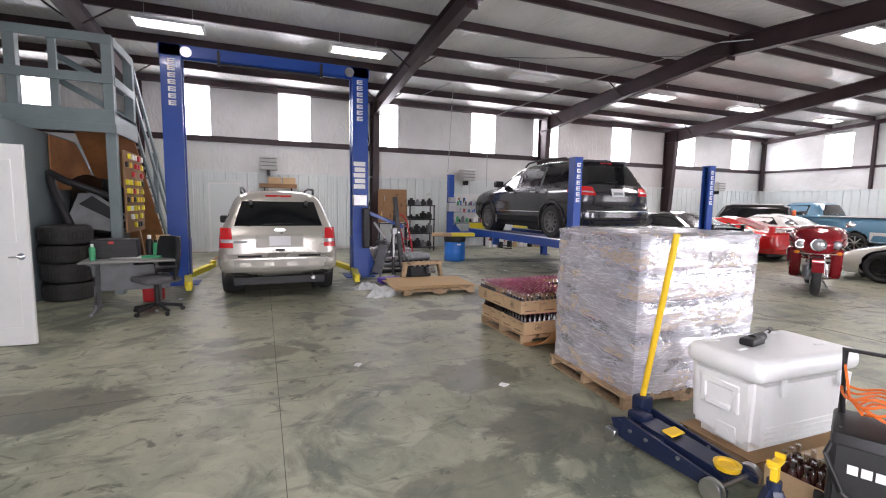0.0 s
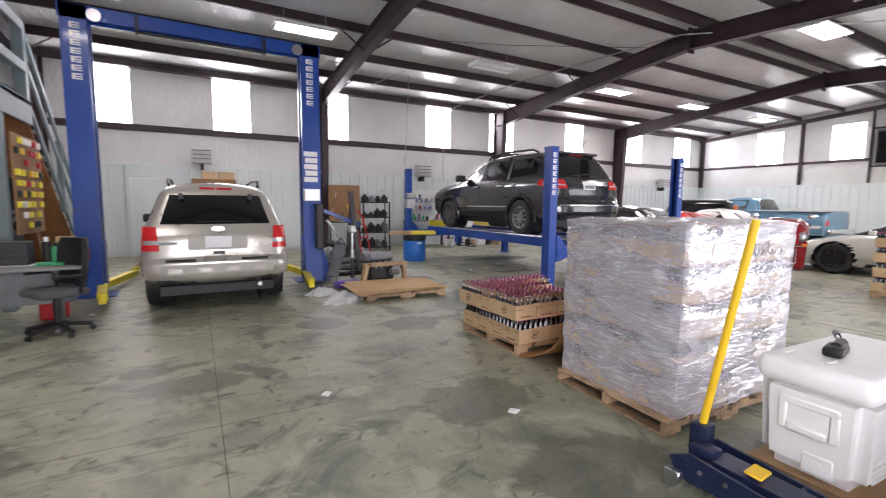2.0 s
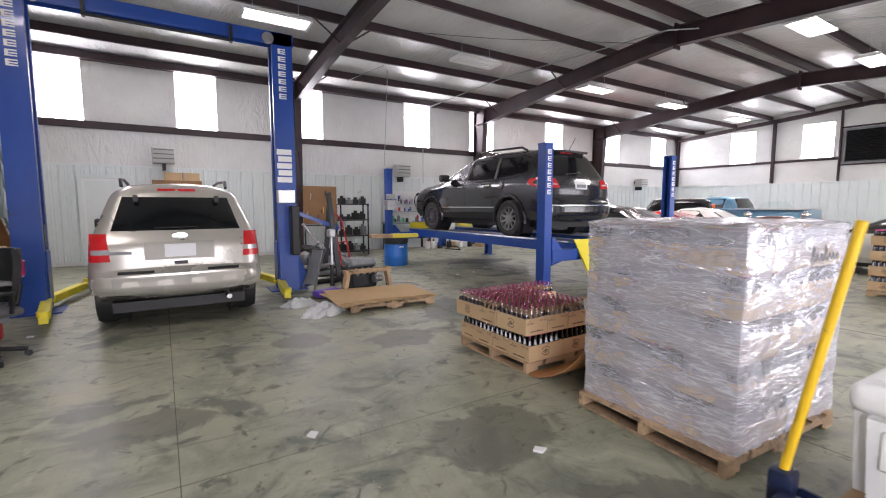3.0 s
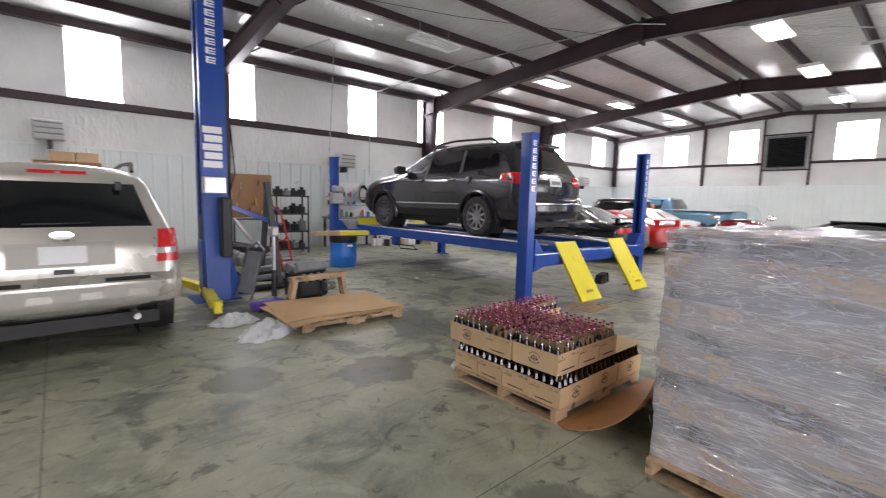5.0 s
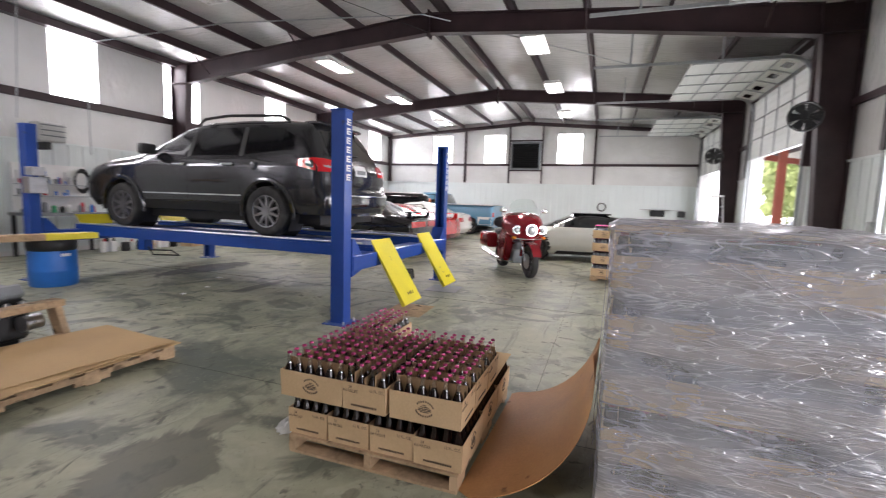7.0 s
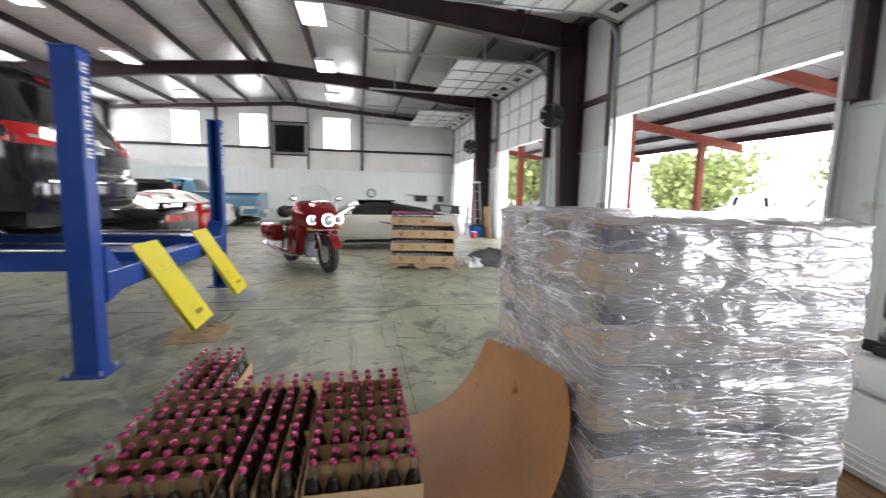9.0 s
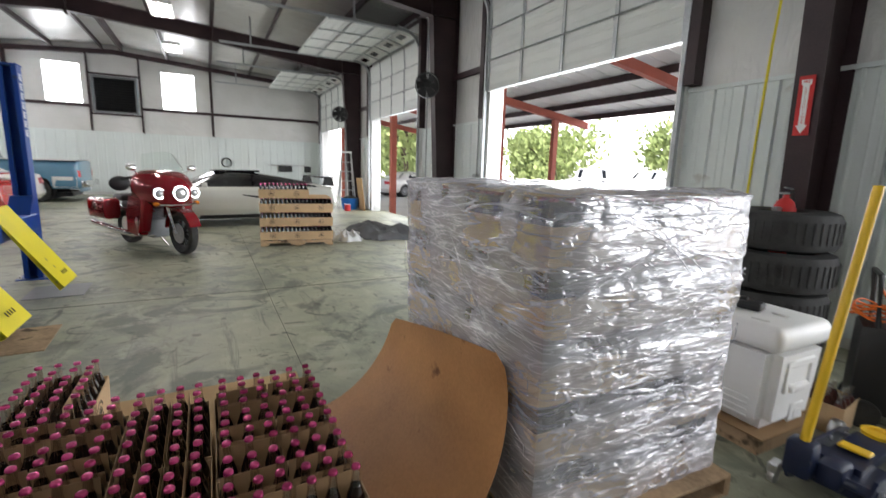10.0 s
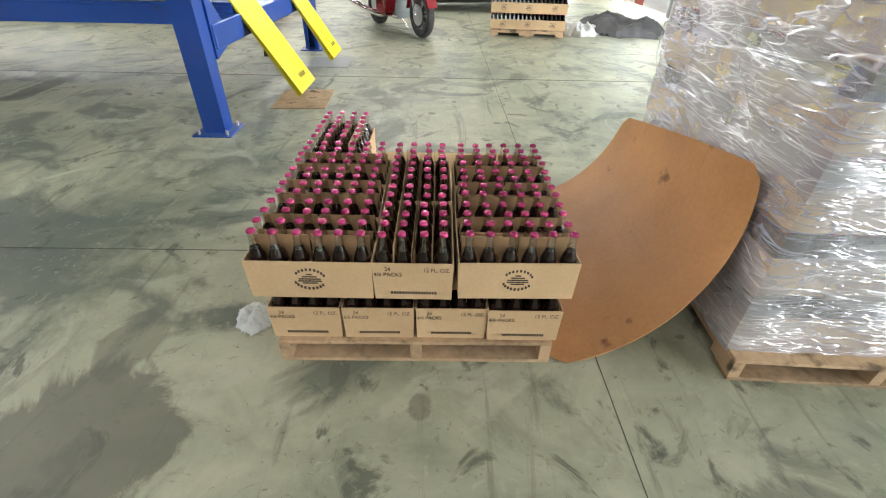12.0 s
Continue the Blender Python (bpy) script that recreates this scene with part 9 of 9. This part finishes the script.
for i in range(9):
    row = []
    for j in range(9):
        u, v = i / 4 - 1, j / 8
        row.append(bm.verts.new((0.27 * u * (1 - 0.22 * (2 * v - 1) ** 4), 0.26 - 0.10 * u * u + 0.06 * v, 0.53 + 0.52 * v)))
    g.append(row)
for a, b in zip(g, g[1:]):
    for j in range(8):
        bm.faces.new((a[j], a[j + 1], b[j + 1], b[j]))
Shell.thicken(bm, 0.05, (0, -1, 0))
part("backrest", bm, M_DARK, oc)
part("back_bar", tube(bmesh.new(), [(0, 0.05, 0.42), (0, 0.26, 0.44), (0, 0.31, 0.7)], 0.022), M_DARK, oc)
part("gas_post", cy((0, 0, 0.1), (0, 0, 0.44), 0.03), M_DARK, oc)
for k in range(5):
    a = k * 2 * math.pi / 5
    p = Vector((0.3 * math.cos(a), 0.3 * math.sin(a), 0.07))
    l_ = part("base_leg", tube(bmesh.new(), [(0, 0, 0.13), p * 0.6 + Vector((0, 0, 0.05)), p], 0.022), M_DARK, oc)
    part("caster", cy((p.x, p.y, 0.03), (p.x + 0.03 * math.sin(a), p.y - 0.03 * math.cos(a), 0.03), 0.03), M_DARK, l_)
for s in (-1, 1):
    part("armrest", tube(bmesh.new(), [(s * 0.25, 0.12, 0.47), (s * 0.3, 0.12, 0.66), (s * 0.3, -0.14, 0.67)], 0.02), M_DARK, oc)

# key board by the stairs
kb = thing("hook_board", "brown hook board hung full of small yellow packets", "hook board", pose(-2.01, 9.52, 0))
part("board", bx(-0.012, 0.012, -0.58, 0.6, 1.0, 2.36), M_BROWNPAINT, kb, smooth=False)
rng = random.Random(31)
for r_ in range(9):
    for c_ in range(6):
        if rng.random() < 0.2:
            continue
        y, z = -0.5 + c_ * 0.19 + rng.uniform(-0.03, 0.03), 1.12 + r_ * 0.145
        bm = bx(0.012, 0.05, y - 0.05, y + 0.05, z - 0.045, z + 0.04, 0.006)
        part("packet", bm, rng.choice((M_YELLOW, M_YELLOW, M_YELLOW, M_JACKYEL, M_WHITE, M_DARK, M_REDPLASTIC)), kb, smooth=False)
t = thing("broom", "wooden broom handle leaning by the board", "broom", pose(-1.88, 9.72, 0, -6, -8, 0))
part("stick", cy((0, 0, 0.05), (0, 0, 1.45), 0.014), M_PALLET, t)
part("bristles", bx(-0.14, 0.14, -0.03, 0.03, 0, 0.12, 0.01), M_DARK, t)
# stored body panels behind the tyres
bp = thing("car_bumper", "black plastic car bumper stored under the mezzanine", "car part", pose(-2.73, 9.17, 1.12, 0, 0, 0))
bm = bmesh.new()
tube(bm, [(-0.32, -0.05, 0.85), (-0.1, -0.12, 0.72), (0.15, -0.1, 0.62), (0.5, 0.1, 0.45)], 0.055, 10)
tube(bm, [(-0.34, -0.04, 0.86), (-0.24, -0.1, 0.5), (-0.1, -0.12, 0.1), (-0.05, -0.1, -0.05)], 0.06, 10)
part("shell", bm, M_DARK, bp)
bp2 = thing("door_panel", "grey and black car door panel leaning in storage", "car part", pose(-2.6, 9.12, 1.05, -10, 14, 0))
part("panel", pr([(-0.3, 0.0), (0.35, 0.05), (0.5, 0.35), (-0.05, 0.62), (-0.25, 0.55)], "y", -0.03, 0.03), M_TOOLGREY, bp2, smooth=False)
part("trim", pr([(-0.2, 0.38), (0.42, 0.2), (0.46, 0.33), (-0.06, 0.56)], "y", -0.045, -0.031), M_DARK, bp2, smooth=False)
bp3 = thing("black_shelf", "black plastic shelf with boxes behind the tyres", "shelf", pose(-2.73, 9.42, 0))
part("top", bx(-0.3, 0.6, -0.15, 0.3, 0.98, 1.04, 0.01), M_DARK, bp3, smooth=False)
for x in (-0.25, 0.55):
    part("leg", bx(x - 0.03, x + 0.03, -0.1, 0.28, 0, 0.98), M_DARK, bp3, smooth=False)
part("body_boxes", bx(-0.2, 0.5, 0.0, 0.28, 0.1, 0.9, 0.01), M_DARK, bp3, smooth=False)
for k, (x, y, z, h, w_, tilt, rz) in enumerate(((-2.75, 9.75, 0.0, 1.95, 0.8, -8, 4), (-2.95, 9.55, 1.06, 0.95, 0.5, -14, -10), (-2.55, 9.6, 1.06, 0.6, 0.5, -10, 12))):
    t = thing("body_panel", "black curved car body panel stored on edge", "car part", pose(x + 0.12, y + 0.12, z, tilt, 0, rz), group="stored body panels")
    bm = bmesh.new()
    g = [[bm.verts.new((-w_ / 2 + w_ * i / 8, 0.10 * math.sin(math.pi * j / 8) * (0.5 + 0.5 * math.sin(math.pi * i / 8)), h * j / 8 * (1 - 0.12 * (i / 4 - 1) ** 2))) for j in range(9)] for i in range(9)]
    for a, b in zip(g, g[1:]):
        for j in range(8):
            bm.faces.new((a[j], a[j + 1], b[j + 1], b[j]))
    Shell.thicken(bm, 0.015, (0, 1, 0))
    part("panel", bm, M_DARK if k != 1 else P_BLACK, t)
    part("bracket", bx(-0.05, 0.05, 0.02, 0.06, 0.05, 0.2), M_TOOLGREY, t, smooth=False)
tp_ = thing("trim_panel", "curled brown interior trim panel beside the lift", "trim panel", pose(-0.83, 11.42, 0, 0, 0, 20))
bm = bmesh.new()
g = [[bm.verts.new((-0.25 + 0.5 * i / 10, 0.3 * v / 6, 0.02 + 0.32 * math.sin(math.pi * i / 10 * 0.8) * (1 - 0.2 * v / 6))) for v in range(7)] for i in range(11)]
for a, b in zip(g, g[1:]):
    for j in range(6):
        bm.faces.new((a[j], a[j + 1], b[j + 1], b[j]))
Shell.thicken(bm, 0.02, (0, 0, -1))
part("panel", bm, M_BOARD, tp_)

# wall shelf with cartons behind the silver car
ws = thing("wall_shelf", "brown wooden wall shelf", "shelf", pose(0.55, YN - 0.25, 1.98))
part("board", bx(-0.55, 0.55, -0.2, 0.2, 0, 0.12), M_BROWNPAINT, ws, smooth=False)
for x in (-0.4, 0.4):
    part("bracket", pr([(0.2, 0.0), (-0.15, 0.0), (0.2, -0.25)], "x", x - 0.015, x + 0.015), M_DARK, ws, smooth=False)
for x in (-0.1, 0.32):
    t = thing("carton", "brown cardboard carton on the wall shelf", "carton", pose(0.55 + x, YN - 0.27, 2.10), group="cartons on the wall shelf")
    part("box", bx(-0.19, 0.19, -0.15, 0.15, 0, 0.2, 0.004), M_CARD, t, smooth=False)
    part("tape", bx(-0.191, 0.191, -0.03, 0.03, 0.2005, 0.2015), M_SHEET, t, smooth=False)

# corner by the far doors
ld = thing("step_ladder", "aluminium step ladder standing by the door", "ladder", pose(16.7, 0.5, 0, 0, 0, 80))
for s in (-1, 1):
    part("rail", cy((s * 0.28, 0.32, 0), (s * 0.15, 0.02, 1.85), 0.022, n=8), M_STEEL, ld)
    part("back_rail", cy((s * 0.28, -0.42, 0), (s * 0.15, -0.04, 1.85), 0.018, n=8), M_STEEL, ld)
for k in range(5):
    f_ = (k + 1) / 6
    part("tread", bx(-0.27 + 0.12 * f_, 0.27 - 0.12 * f_, 0.27 - 0.3 * f_, 0.37 - 0.3 * f_, 1.85 * f_ - 0.012, 1.85 * f_ + 0.012), M_STEEL, ld, smooth=False)
part("top_cap", bx(-0.18, 0.18, -0.08, 0.08, 1.84, 1.9, 0.01), M_WHITEPLASTIC, ld)
t = thing("storage_tub", "blue plastic tub on the floor", "tub", pose(16.3, 0.5, 0))
part("tub", lathe(bmesh.new(), [(0, 0), (0.24, 0), (0.3, 0.36), (0.31, 0.37), (0.29, 0.37), (0.23, 0.02), (0, 0.02)], 24), M_BLUEPLASTIC, t)
part("contents", blob(bmesh.new(), (0, 0, 0.33), (0.26, 0.26, 0.12), 14), M_DARK, t)
t = thing("cardboard_sheet", "tall brown cardboard leaning on the wall", "cardboard sheet", pose(15.9, 0.2, 0, -6, 0, 0))
part("sheet", bx(-0.3, 0.3, -0.01, 0.01, 0, 1.05), M_SHEET, t, smooth=False)
part("fold", bx(-0.02, 0.02, 0.0101, 0.012, 0, 1.05), M_CARD, t, smooth=False)
t = thing("red_can", "small red can on the floor", "can", pose(15.7, 0.75, 0))
part("body", cy((0, 0, 0), (0, 0, 0.2), 0.1), M_REDPLASTIC, t)
part("lid", cy((0, 0, 0.2), (0, 0, 0.215), 0.103), M_WHITE, t)
t = thing("hung_hose", "black hose coil hung on the end wall", "hose", pose(XE - 0.08, 3.9, 1.4))
bm = bmesh.new()
for k in range(4):
    lathe(bm, [(0.2 - 0.012 * k, -0.012), (0.212 - 0.012 * k, 0), (0.2 - 0.012 * k, 0.012)], 24, pose(0, 0, 0, 0, 90, 0))
part("coil", bm, M_DARK, t)
part("hook", bx(-0.03, 0.06, -0.02, 0.02, 0.17, 0.2), M_STEEL, t, smooth=False)
t = thing("wall_bar_rack", "long steel bar with dark pads on the end wall", "wall rack", pose(XE - 0.1, 1.3, 1.35))
part("bar", cy((0, -0.9, 0), (0, 0.9, 0), 0.02), M_STEEL, t)
for y in (-0.85, 0.0, 0.3):
    part("pad", bx(-0.06, 0.02, y - 0.15, y + 0.15, -0.3, -0.02, 0.02), M_DARK, t)
for y in (-0.7, 0.7):
    part("bracket", bx(0.0, 0.08, y - 0.02, y + 0.02, -0.03, 0.03), M_STEEL, t, smooth=False)
# cabinets along the north wall
for x in (19.0, 16.5, 13.2):
    t = thing("low_cabinet", "dark low tool cabinet along the wall", "cabinet", pose(x, YN - 0.35, 0), group="cabinets along the wall")
    part("body", bx(-0.5, 0.5, -0.25, 0.25, 0.05, 1.0, 0.01), M_TOOLGREY, t, smooth=False)
    part("door", bx(-0.48, -0.01, -0.262, -0.25, 0.1, 0.95, 0.003), M_TOOLGREY, t, smooth=False)
    part("door", bx(0.01, 0.48, -0.262, -0.25, 0.1, 0.95, 0.003), M_TOOLGREY, t, smooth=False)
    part("worktop", bx(-0.55, 0.55, -0.28, 0.27, 1.0, 1.03, 0.004), M_DARK, t, smooth=False)
for x, y in ((0.9, 4.3), (-1.15, 8.1), (5.4, 9.3), (5.9, 9.4), (2.0, 3.4), (6.6, 9.9)):
    t = thing("paper_scrap", "small pale paper scrap on the floor", "litter", pose(x, y, 0, 0, 0, x * 70), group="litter")
    part("scrap", pr([(-0.04, -0.02), (0.03, -0.03), (0.045, 0.02), (-0.01, 0.035)], "z", 0.001, 0.012), M_WHITE, t, smooth=False)
